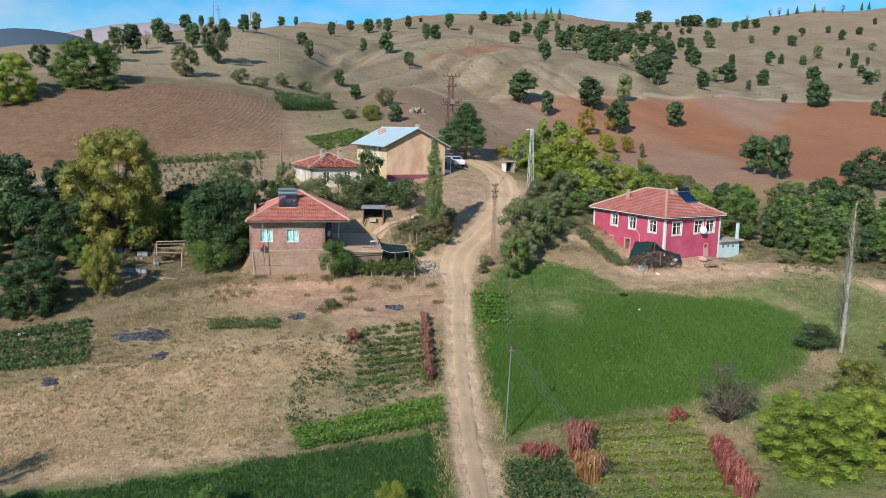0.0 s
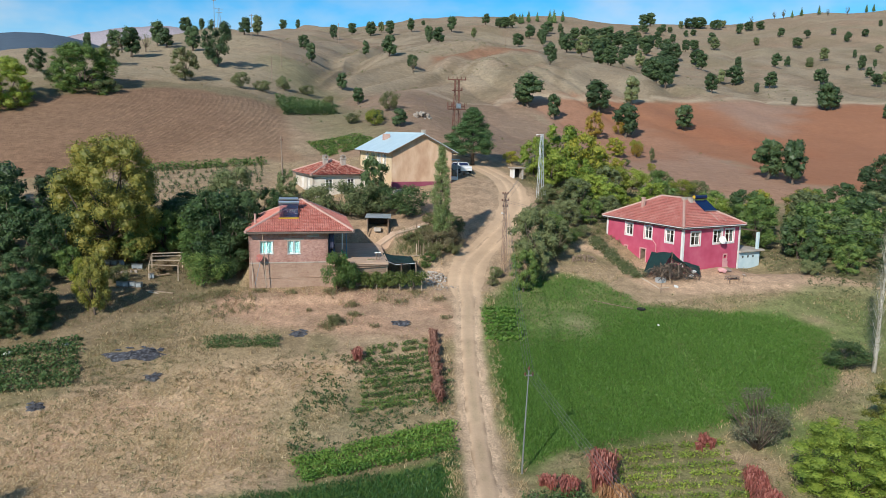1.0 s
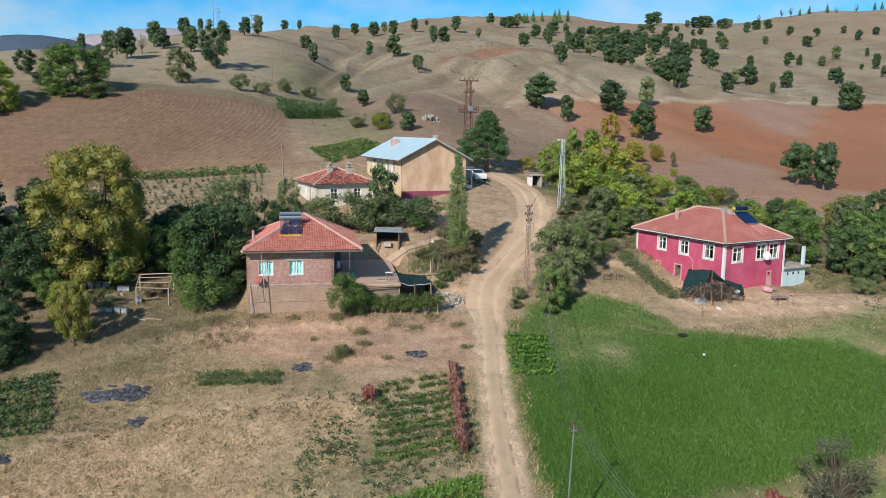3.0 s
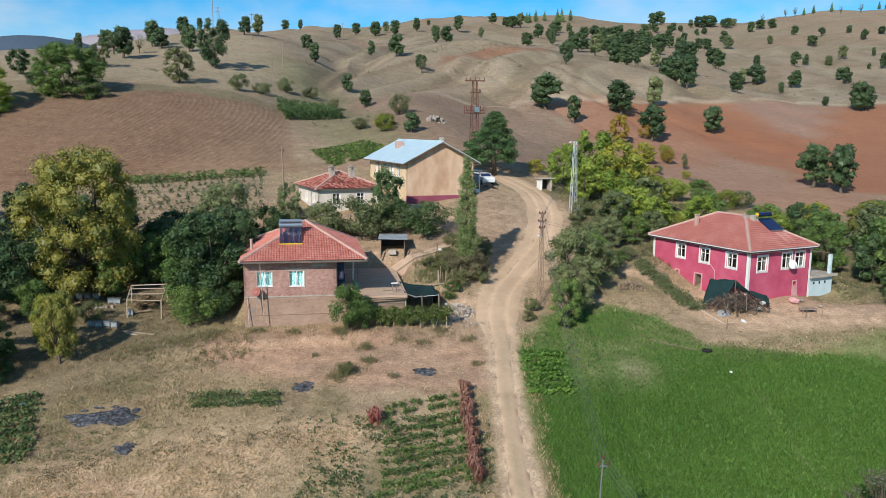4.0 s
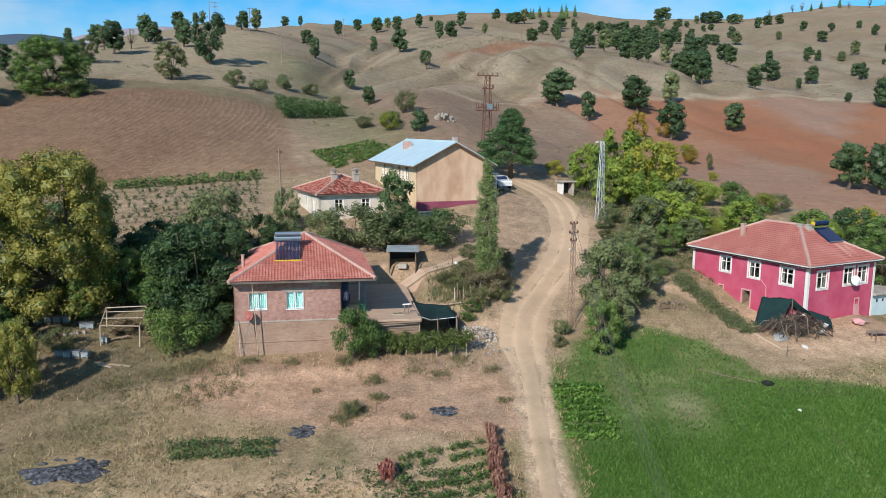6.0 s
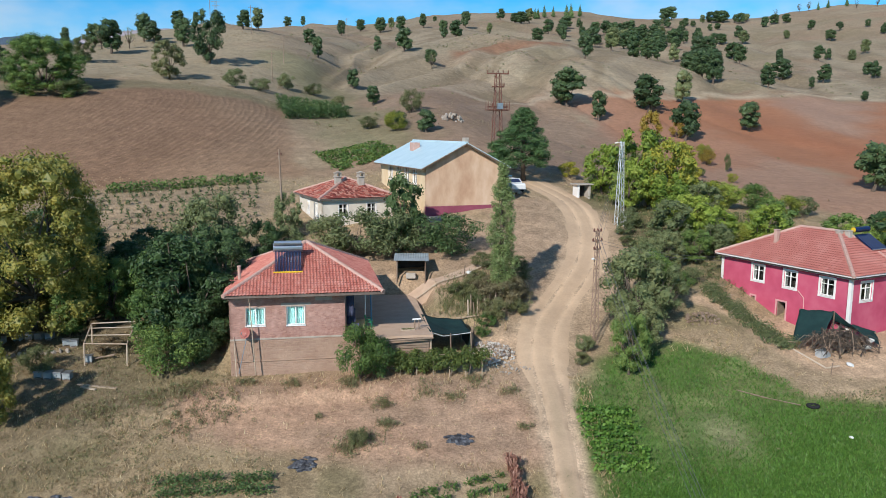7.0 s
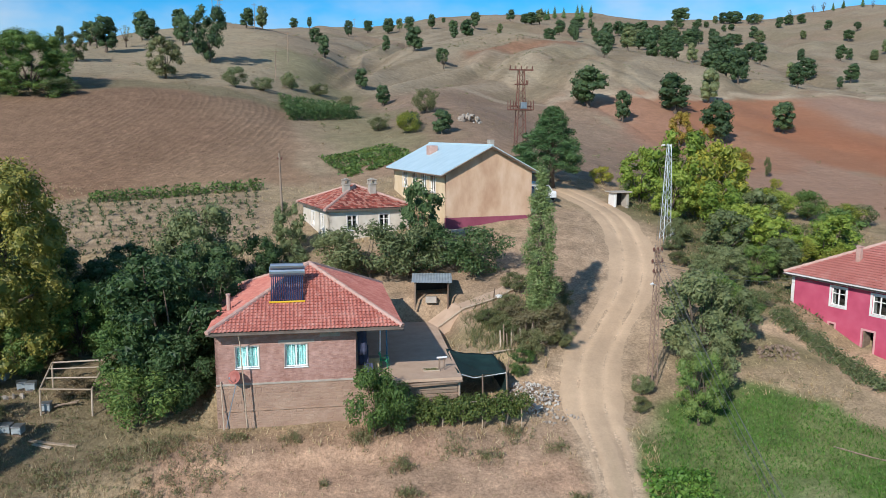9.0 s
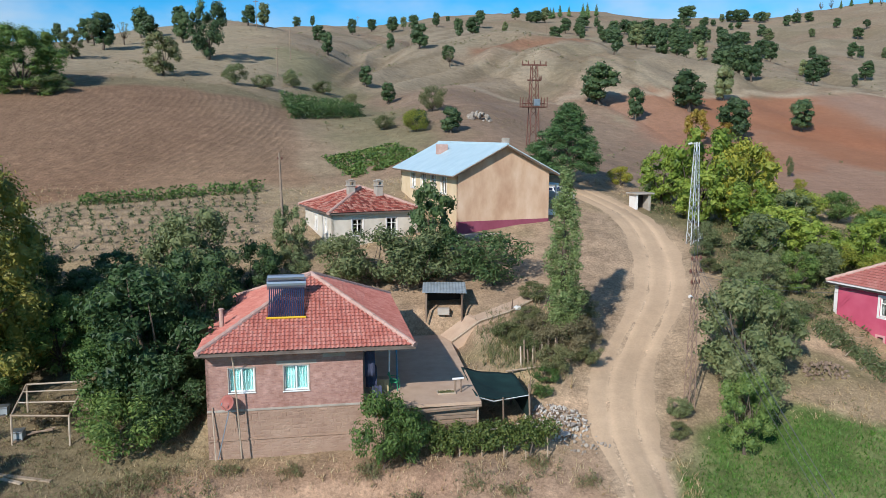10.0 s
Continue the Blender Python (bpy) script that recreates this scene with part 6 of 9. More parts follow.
for x, y, h, w, leaf, label in (
    (33.5, 96.5, 2.6, 1.4, L_YELLOW, "low yellow bush behind the pink house"),
    (36, 93.5, 2.8, 1.4, L_YELLOW, "low yellow bush behind the pink house"),
    (24.2, 98.2, 2.2, 1.3, L_OLIVE, "grey bush by the lattice pole"),
    (24, 91.5, 2.4, 1.4, L_OLIVE, "grey bush on the bank"),
    (22.6, 84, 2.4, 1.2, L_GREEN, "bush on the bank by the pink house"),
    (46.2, 75, 1.8, 1.2, L_OLIVE, "dusty bush by the pale blue lean-to"),
    (39.3, 57.8, 2.6, 1.4, L_DEEP, "dark bush beside the poplar"),
    (51, 114, 2.6, 1.3, L_OLIVE, "bush on the red field's edge"),
    (42, 104, 3.0, 1.2, L_OLIVE, "bush behind the pink house"),
    (-20.8, 38.8, 2.6, 1.0, L_OLIVE, "sparse bush by the low lucerne"),
):
    plant("bush", x, y, h, leaf, label, w, "slope bushes")
plant("sparse", 26.6, 47.8, 4.9, L_PALE, "half-bare bush with a few pale leaves", 1.1)
plant("sparse", -22.6, 42.6, 3.6, L_WEED, "half-bare bush on the stubble's edge", 1.0)
plant("thinpoplar", 41.4, 57.2, 13.0, L_PALE, "tall nearly leafless poplar with pale bark", 1.0, bark=M_BARK_PALE)

# oaks scattered over the hills
HILL_LEFT = [(-42, 202, 6.5), (-35, 240, 5.4), (-32, 247, 6.1), (-52, 241, 4.8), (-48, 244, 3.7), (-49, 205, 5.1), (-52, 208, 6.3), (-53, 188, 7.1), (-61, 203, 5.2), (-71, 213, 4.4), (-44, 448, 5.7), (-34, 423, 5.4), (-18, 245, 4.6), (-14, 219, 5.4), (-5, 186, 4.0), (-1, 168, 3.8), (-13, 356, 6.8), (-6, 438, 6.6), (1, 276, 5.2), (4, 417, 8.0), (10, 432, 6.1), (14, 410, 7.9), (8, 242, 6.6), (26, 428, 7.6), (14, 226, 4.0), (29, 349, 8.4), (6, 131, 3.2), (30, 505, 3.6), (38, 500, 3.5)]
HILL_RIGHT = [(51, 455, 9), (28, 294, 6.2), (60, 426, 6.1), (78, 394, 7.1), (95, 412, 8), (96, 450, 8), (53, 221, 6.7), (92, 351, 9), (84, 298, 8.5), (81, 266, 8.3), (39, 183, 8.4), (43, 174, 6.1), (55.6, 181, 8.2), (68, 194, 7.3), (56.4, 163.6, 7.8), (73.4, 173, 6.2), (90, 227, 9.1), (102, 265, 8.5), (94, 279, 7.3), (78, 246, 5.1), (110, 305, 7.3), (123, 198, 7.5), (71, 130, 7.5), (74, 127, 8.2)]
RIDGE_NEAR = [(77, 496, 7.1), (85, 491, 6.3), (94, 492, 9), (88, 487, 7.5), (124, 489, 6.4), (113, 479, 7.5), (135, 473, 8.8), (131, 446, 9.4), (120, 397, 8.4), (127, 467, 7.3), (148, 471, 10.0), (144, 436, 9.3), (165, 493, 6.6), (159, 461, 8.7), (169, 476, 7.7), (148, 399, 8.6), (170, 443, 7.2), (191, 499, 5.4), (237, 639, 10.4), (204, 529, 5.8), (194, 540, 4.5), (193, 528, 6.3), (216, 541, 4.6), (197, 488, 5.9)]
RIDGE_FAR = [(213, 547, 5.9), (181, 515, 6.9), (164, 513, 6.8), (152, 498, 6.7)]
SADDLE = [(207, 570, 9.3), (213, 572, 9.3), (250, 604, 6.7), (257, 605, 9.0), (262, 606, 9.9), (267, 606, 9.5), (275, 603, 6.3), (275, 594, 8.4), (284, 603, 5.9), (224, 532, 4.8), (233, 540, 4.8), (181, 429, 7.1), (198, 457, 6.8), (227, 497, 7.5), (208, 452, 8.2), (295, 582, 7.9), (283, 573, 8.6), (301, 576, 6.9), (295, 456, 7.0), (266, 462, 6.3), (247, 476, 5.8), (276, 500, 6.0), (286, 486, 5.2), (301, 481, 5.1), (313, 467, 5.0), (352, 509, 4.7), (284, 410, 4.4)]
SPUR = [(139, 313, 7.6), (98, 213, 5.8), (129, 273, 5.4), (133, 271, 7.8), (126, 241, 3.7), (138, 255, 5.9), (157, 317, 5.3), (182, 332, 6.6), (233, 379, 7.0), (181, 293, 6.8), (185, 304, 5.1), (123, 198, 5.9), (125, 198, 6.5), (201, 357, 5.4), (212, 356, 5.5), (217, 334, 2.6), (223, 333, 7.2), (211, 309, 4.8), (245, 356, 4.1), (192, 277, 5.2), (199, 282, 5.3), (146, 201, 4.1), (116, 201, 2.5), (134, 188, 4.4), (136, 187, 3.8), (257, 390, 4.8)]
for spots, g in ((HILL_LEFT, "oaks on the bare hill"), (HILL_RIGHT, "oaks above the red field"), (RIDGE_NEAR, "oaks on the ridge"), (RIDGE_FAR, "oaks on the ridge"), (SADDLE, "oaks on the ridge"), (SPUR, "oaks on the spur")):
    for k, (x, y, h) in enumerate(spots):
        plant("oak", x, y, h, L_OLIVE if x == 68 or (y > 220 and k % 6 == 2) else L_OAK, "round dark green oak on dry grass", (1.25 if "ridge" in g else 1.02) + 0.25 * math.sin(k * 2.7), g)
for k in range(22):
    x, y = 104 + 5.6 * (k % 9) + 7 * math.sin(k * 3.7), 345 + 5.5 * k + 12 * math.sin(k * 5.1)
    plant("oak", x, y, 6.8 + 1.6 * math.sin(k * 1.9), L_OAK, "dark oak in a dense stand on the ridge", 1.3, "oaks on the ridge")
for x, y, h in ((101, 268, 8), (105, 264, 7.5), (98, 262, 7), (109, 270, 7.5), (88, 230, 8), (84, 262, 7.5), (130, 330, 8), (140, 345, 8.5), (148, 338, 7.5)):
    plant("oak", x, y, h, L_OAK, "dark oak in a clump on the slope", 1.25, "oaks above the red field")
for x, y, h in ((111, 547, 8), (116, 550, 9), (124, 558, 8), (131, 549, 10.5), (134, 549, 11), (142, 556, 9), (109, 547, 8), (353, 624, 7), (357, 617, 8), (366, 607, 8), (440, 657, 8), (446, 656, 8)):
    plant("spruce", x, y, h, L_PINE, "dark pointed spruce on the skyline", 1.0, "skyline spruces")
for x, y, h in ((347, 641, 7), (350, 632, 8), (318, 624, 7), (365, 593, 6), (376, 585, 7), (-52, 197, 4.5), (-57, 195, 5.0), (14, 222, 4.2)):
    plant("bare", x, y, h, L_OLIVE, "nearly bare tree on the hill", 1.0, "bare trees")
for x, y, h, w, leaf, label in (
    (-34.8, 159.2, 6.7, 1.0, L_WEED, "grey-leaved tree on the ploughed field's edge"),
    (-32, 179, 10.3, 0.85, L_OAK, "tall dark oak on the dry hill"),
    (-53, 173, 5.0, 1.0, L_WEED, "russet tree on the dry hill"),
    (-62, 158, 4.6, 1.1, L_DEEP, "dark tree above the ploughed field"),
    (48.2, 159.5, 6.1, 0.8, L_AMBER, "amber-leaved young tree on the red slope"),
    (47.2, 142.3, 3.8, 1.3, L_YELLOW, "low yellow-green tree on the red slope"),
):
    plant("orchard", x, y, h, leaf, label, w, "hill trees")
for x, y, h, w, leaf, label in (
    (-23.9, 157.9, 3.4, 1.1, L_OLIVE, "dull bush on the field's edge"),
    (4.8, 146.8, 3.8, 1.0, L_WEED, "russet dry bush on the slope"),
    (1.9, 133.4, 3.0, 1.1, L_YELLOW, "yellow-green bush above the ochre house"),
    (52.1, 144.3, 2.8, 0.9, L_AMBER, "amber bush on the red slope"),
    (53.5, 140, 3.1, 0.35, L_WEED, "withered sapling on the red slope"),
    (-16.5, 169, 3.2, 1.1, L_OLIVE, "dull bush in the gully"),
    (46, 133, 1.6, 1.0, L_WEED, "low bush on the red slope"),
    (50, 131, 1.5, 1.0, L_YELLOW, "low bush on the red slope"),
):
    plant("bush", x, y, h, leaf, label, w, "hill bushes")

# ---- more growth: thickets, hedges and scrub ----
for x, y, h, w, leaf, label in (
    (-13.0, 77.0, 4.2, 1.2, L_DEEP, "leafy shrub beside the brick house"),
    (-16.2, 77.6, 4.6, 1.1, L_GREEN, "leafy shrub behind the pole frame"),
    (-13.4, 84.0, 6.4, 1.0, L_DEEP, "dense dark tree behind the brick house"),
    (-17.2, 84.5, 5.6, 1.1, L_DEEP, "dense dark tree in the garden thicket"),
    (-21.0, 86.0, 5.0, 1.1, L_DEEP, "dense dark tree in the garden thicket"),
    (-24.5, 83.5, 5.6, 1.1, L_GREEN, "leafy tree under the walnut"),
    (-28.5, 83.0, 6.0, 1.2, L_DEEP, "leafy tree under the walnut"),
    (-22.8, 79.8, 3.4, 1.1, L_GREEN, "low leafy tree by the beehives"),
    (-27.4, 75.5, 3.6, 1.1, L_GREEN, "low leafy tree by the stone wall"),
    (-31.0, 73.5, 4.2, 1.2, L_DEEP, "low dark tree by the stone wall"),
    (-35.5, 72.0, 4.6, 1.2, L_GREEN, "low dark tree by the stone wall"),
    (-41.0, 72.5, 5.2, 1.2, L_DEEP, "dark green tree on the garden's edge"),
    (-9.0, 91.5, 3.6, 1.2, L_OLIVE, "grey-green shrub behind the brick house"),
    (-31.0, 96.0, 4.4, 1.2, L_DEEP, "dark shrub below the crop field"),
    (-36.5, 97.0, 5.6, 1.2, L_OAK, "dark tree below the crop field"),
    (-44.0, 96.0, 7.0, 1.2, L_OAK, "dark tree below the crop field"),
    (25.8, 104.5, 5.0, 1.1, L_LIME, "leafy tree beside the road"),
    (29.6, 97.4, 4.6, 1.2, L_LIME, "leafy tree beside the road"),
    (34.8, 105.5, 4.8, 1.2, L_YELLOW, "yellow-green tree above the road"),
    (23.8, 88.6, 3.4, 1.2, L_OLIVE, "grey-green shrub on the bank"),
    (27.0, 90.0, 3.2, 1.2, L_GREEN, "leafy shrub on the bank"),
    (29.8, 92.0, 3.4, 1.2, L_OLIVE, "grey-green shrub behind the pink house"),
    (20.8, 84.0, 3.8, 1.1, L_GREEN, "roadside shrub with dusty leaves"),
    (21.6, 87.6, 3.0, 1.1, L_OLIVE, "roadside shrub with dusty leaves"),
    (17.2, 76.4, 4.2, 1.0, L_OLIVE, "small roadside tree with dusty leaves"),
    (43.5, 92.0, 4.8, 1.2, L_LIME, "leafy tree behind the pink house"),
    (45.0, 97.0, 4.6, 1.2, L_GREEN, "leafy tree behind the pink house"),
    (50.0, 96.5, 5.0, 1.2, L_DEEP, "leafy tree in the dense orchard"),
    (51.0, 82.0, 5.0, 1.2, L_GREEN, "leafy tree in the dense orchard"),
    (54.5, 82.0, 5.2, 1.2, L_DEEP, "leafy tree in the dense orchard"),
    (56.5, 87.5, 5.6, 1.2, L_GREEN, "leafy tree in the dense orchard"),
    (60.0, 84.5, 5.4, 1.2, L_GREEN, "leafy tree in the dense orchard"),
    (50.5, 75.0, 3.4, 1.2, L_GREEN, "low leafy tree by the path"),
    (55.5, 76.0, 4.2, 1.2, L_DEEP, "low leafy tree by the path"),
    (61.0, 76.0, 4.8, 1.2, L_GREEN, "low leafy tree by the path"),
    (67.0, 78.0, 5.2, 1.2, L_DEEP, "leafy tree in the dense orchard"),
    (72.0, 83.0, 5.6, 1.2, L_GREEN, "leafy tree in the dense orchard"),
    (62.5, 93.5, 5.2, 1.2, L_GREEN, "leafy tree in the dense orchard"),
    (70.0, 99.0, 5.2, 1.2, L_OLIVE, "grey-green tree in the dense orchard"),
    (78.0, 96.0, 5.6, 1.2, L_GREEN, "leafy tree in the dense orchard"),
    (54.0, 101.0, 4.2, 1.2, L_YELLOW, "yellow-green tree on the orchard's edge"),
    (63.0, 103.0, 4.4, 1.2, L_GREEN, "leafy tree on the orchard's edge"),
    (70.0, 107.0, 4.6, 1.2, L_DEEP, "dark tree on the orchard's edge"),
    (79.0, 112.0, 6.4, 1.2, L_OAK, "dark oak on the red field's edge"),
    (87.0, 120.0, 7.2, 1.2, L_OAK, "dark oak on the red field's edge"),
    (52.0, 62.0, 4.0, 1.2, L_GREEN, "leafy tree on the grass slope"),
    (56.0, 60.0, 4.6, 1.2, L_YELLOW, "yellow-green tree on the grass slope"),
    (37.0, 42.0, 5.0, 1.2, L_WALNUT, "yellowing tree by the vegetable plot"),
):
    plant("orchard", x, y, h, leaf, label, w, "thicket trees")
for x, y, h, w, leaf, label in (
    (-19.6, 77.2, 1.3, 1.6, L_DRY, "heap of dry brushwood under the pole frame"),
    (8.0, 81.9, 2.4, 1.2, L_BRUSH, "dry brushwood round the poplar's foot"),
    (9.0, 82.6, 2.6, 0.9, L_BRUSH, "dense dry brush round the poplar's foot"),
    (7.2, 83.4, 1.8, 1.2, L_BRUSH, "dry brushwood round the poplar's foot"),
    (10.0, 83.0, 1.5, 1.1, L_BRUSH, "dense dry brush round the poplar's foot"),
    (6.2, 84.6, 1.1, 1.5, L_WEED, "green weeds on the bank above the shade net"),
    (5.2, 84.2, 1.2, 1.5, L_WEED, "grey weeds on the bank above the shade net"),
    (6.4, 82.6, 1.3, 1.4, L_WEED, "grey weeds on the bank above the shade net"),
    (10.2, 85.8, 1.6, 1.4, L_WEED, "dusty scrub on the road bank"),
    (11.0, 88.6, 1.2, 1.5, L_WEED, "dusty scrub on the road bank"),
    (7.6, 88.0, 1.5, 1.5, L_WEED, "dusty scrub on the road bank"),
    (9.8, 91.0, 1.0, 1.4, L_WEED, "dusty scrub on the road bank"),
    (9.6, 81.6, 1.5, 1.3, L_WEED, "dusty scrub below the poplar"),
    (6.8, 80.0, 1.1, 1.3, L_GREEN, "green shrub beside the shade net"),
    (6.3, 79.0, 0.9, 1.3, L_GREEN, "green shrub beside the shade net"),
    (13.4, 77.0, 1.4, 1.0, L_OLIVE, "shrub at the foot of the utility pole"),
    (12.8, 75.4, 1.1, 1.2, L_WEED, "shrub at the foot of the utility pole"),
    (-2.6, 66.4, 1.2, 1.0, L_WEED, "dry weedy clump on the bare yard"),
    (22.4, 96.0, 1.4, 1.4, L_OLIVE, "grey scrub by the lattice mast"),
    (21.9, 93.0, 1.3, 1.4, L_WEED, "grey scrub by the road"),
    (25.0, 86.0, 1.6, 1.3, L_OLIVE, "grey scrub on the bank"),
    (-8.4, 37.4, 2.2, 1.0, L_GREEN, "leafy bush rising from the low lucerne"),
    (-14.5, 37.4, 1.8, 1.0, L_DEEP, "leafy bush rising from the low lucerne"),
    (1.9, 37.0, 2.1, 0.8, L_YELLOW, "yellow-leaved bush rising from the low lucerne"),
    (-56.0, 149.0, 3.0, 1.4, L_DEEP, "dark bush above the ploughed field"),
    (-44.5, 143.0, 2.8, 1.5, L_OLIVE, "dull bush above the ploughed field"),
    (-20.0, 160.0, 2.4, 1.4, L_OLIVE, "dull bush in the gully"),
    (-12.0, 172.0, 2.4, 1.4, L_WEED, "dull bush in the gully"),
    (-7.0, 163.0, 2.2, 1.4, L_WEED, "dull bush in the gully"),
    (-2.0, 138.0, 2.0, 1.4, L_WEED, "dull bush above the bean plot"),
    (2.8, 137.0, 2.2, 1.2, L_DEEP, "dark bush above the ochre house"),
    (55.4, 164.8, 3.2, 0.9, L_AMBER, "small amber tree on the red slope"),
    (53.4, 148.7, 2.8, 1.0, L_YELLOW, "yellow bush on the red slope"),
    (43.4, 129.3, 2.2, 1.2, L_YELLOW, "yellow bush on the red slope"),
    (37.6, 126.7, 2.6, 1.3, L_LIME, "lime-green bush on the red slope"),
    (37.1, 133.5, 2.8, 1.2, L_OLIVE, "dull bush on the red slope"),
    (40.8, 114.2, 3.4, 1.4, L_LIME, "lime-green bush above the pink house"),
    (45.2, 114.8, 3.6, 1.3, L_GREEN, "green bush above the pink house"),
    (47.6, 111.8, 3.0, 1.4, L_YELLOW, "yellow bush above the pink house"),
    (36.5, 116.0, 3.2, 1.3, L_LIME, "lime-green bush above the pink house"),
    (22.5, 117.0, 2.2, 1.3, L_YELLOW, "yellow-green bush behind the shelter"),
    (25.5, 114.0, 2.6, 1.3, L_GREEN, "green bush behind the shelter"),
):
    plant("bush", x, y, h, leaf, label, w, "scrub bushes")

# ---- things on and round the brick house ----
def solar_heater(label, m, width, tubes=True):
    """A roof water heater: tank above a slanting collector on a steel stand. Its x runs along the tank, y up the roof."""
    t = thing("solar_water_heater", label, "solar water heater", m)
    rise = 0.55
    fat = 0.29 if tubes else 0.22
    tank = part("tank", joined([tube([(-0.02, 1.75, 1.5), (width + 0.02, 1.75, 1.5)], fat, 16)]), M_TANK if tubes else M_COLLECTOR, t, "round steel tank")
    for x in (-0.06, width):
        part("tank_cap", joined([tube([(x, 1.75, 1.5), (x + 0.06, 1.75, 1.5)], fat + 0.02 if tubes else fat - 0.02, 16)]), M_TANK if tubes else M_YELLOW, tank)
    if tubes:
        for k in range(18):
            x = 0.08 + (width - 0.16) * k / 17
            part("glass_tube", joined([tube([(x, 0.02, 0.18), (x, 1.68, 1.36)], 0.034, 6)]), M_TUBE, t)
        part("tank_jacket", joined([tube([(0, 1.5, 1.86), (width, 1.5, 1.86)], [0.17, 0.17], 10)]), M_TANK, t, "upper steel header")
        part("bottom_rail", joined([tube([(-0.05, 0.0, 0.12), (width + 0.05, 0.0, 0.12)], 0.055, 6)]), M_YELLOW, t, "yellow foot rail")
    else:
        v = [(0, 0.05, 0.2), (width, 0.05, 0.2), (width, 1.6, 1.15), (0, 1.6, 1.15)]
        v += [(x, y + 0.04, z - 0.09) for x, y, z in v]
        part("collector", (v, [(0, 1, 2, 3), (7, 6, 5, 4), (0, 4, 5, 1), (1, 5, 6, 2), (2, 6, 7, 3), (3, 7, 4, 0)]), M_COLLECTOR, t, "dark blue glass collector")
        part("bottom_rail", joined([tube([(-0.05, 0.03, 0.16), (width + 0.05, 0.03, 0.16)], 0.05, 6)]), M_STEEL, t)
    for x in (0.06, width - 0.06):
        part("leg", joined([tube([(x, 1.78, 0.6), (x, 1.75, 1.35)], 0.03, 5), tube([(x, 0.1, -0.02), (x, 0.1, 0.18)], 0.03, 5), tube([(x, 0.1, 0.15), (x, 1.75, 1.1)], 0.02, 5)]), M_STEEL, t)
    return t


heater = solar_heater("solar water heater with dark tubes and steel tank", BRICK_AT @ at(2.66, 1.45, 6.98), 1.85)


def dish(label, m, r, material, pole):
    t = thing("satellite_dish", label, "satellite dish", m)
    vs, fs = [(0, 0.12, 0)], []
    for ring in (0.35, 0.7, 1.0):
        for k in range(20):
            a = 6.2832 * k / 20
            vs.append((r * ring * math.cos(a), 0.12 * (1 - ring * ring), r * ring * math.sin(a)))
    for k in range(20):
        fs.append((0, 1 + k, 1 + (k + 1) % 20))
        for q in (0, 20):
            fs.append((1 + q + k, 21 + q + k, 21 + q + (k + 1) % 20, 1 + q + (k + 1) % 20))
    d = part("reflector", (vs, fs), material, t, smooth=True)
    so = d.modifiers.new("thick", "SOLIDIFY")
    so.thickness = 0.015
    part("arm", joined([tube([(0, 0.05, -r * 0.9), (0, -0.42, -0.12)], 0.015, 5), tube([(0, -0.42, -0.15), (0, -0.42, -0.02)], 0.04, 6)]), M_STEEL, t)
    part("bracket", joined([tube([(0, 0.12, 0), (0, 0.3, -0.05)] + pole, 0.028, 6)]), M_STEEL, t)
    return t


dish("rust-red satellite dish on a pole by the brick wall", BRICK_AT @ at(0.78, -0.5, 3.55) @ pose(0, 0, 0, -22, 0, -28), 0.36, M_DISH, [(0.0, 0.3, -0.6), (0.05, 0.05, -2.6)])
pole = thing("clothes_prop", "thin wooden pole leaning on the stone basement", "pole", BRICK_AT)
part("stick", joined([tube([(0.15, -0.35, 0.6), (0.05, -0.06, 3.2)], [0.035, 0.025], 6)]), M_WOOD_PALE, pole)

hang = thing("hanging_clothes", "dark blue clothes and curtain hanging in the porch", "laundry", BRICK_AT)
for k, (x, y, w, z0, z1) in enumerate(((7.62, 0.35, 0.5, 4.2, 5.85), (7.7, 0.75, 0.55, 3.5, 4.6), (7.95, 0.5, 0.5, 3.05, 3.6))):
    vs, fs = [], []
    for i in range(9):
        for j in range(6):
            vs.append((x + w * (i / 8 - 0.5), y + 0.07 * math.sin(i * 1.9 + k) + 0.03 * j, z0 + (z1 - z0) * j / 5 + 0.03 * math.sin(i * 3 + j)))
    for i in range(8):
        for j in range(5):
            a = i * 6 + j
            fs.append((a, a + 6, a + 7, a + 1))
    c = part("cloth", (vs, fs), M_BLUECLOTH, hang, smooth=True)
    so = c.modifiers.new("thick", "SOLIDIFY")
    so.thickness = 0.02
bench = thing("porch_cabinet", "small ochre box cabinet on the porch floor", "cabinet", BRICK_AT @ at(8.05, 1.5, 2.9))
part("body", a_box(0, 0.62, 0, 0.45, 0.04, 0.72, 0.02), M_CARDBOARD, bench)
part("top", a_box(-0.03, 0.65, -0.03, 0.48, 0.72, 0.76, 0.01), M_WOOD_PALE, bench)
for k in (0.02, 0.33):
    part("door", a_box(k, k + 0.27, -0.015, 0, 0.08, 0.68, 0.006), M_CARDBOARD, bench)
chair = thing("plastic_chair", "green plastic chair on the porch", "chair", BRICK_AT @ at(9.0, 2.0, 2.9) @ turn(70))
part("seat", a_box(-0.22, 0.22, -0.22, 0.22, 0.42, 0.46, 0.015), M_GREENPLASTIC, chair)
for x, y in ((-0.2, -0.2), (0.2, -0.2), (-0.2, 0.2), (0.2, 0.2)):
    part("leg", joined([tube([(x * 1.15, y * 1.15, 0), (x, y, 0.43)], [0.022, 0.028], 6)]), M_GREENPLASTIC, chair)
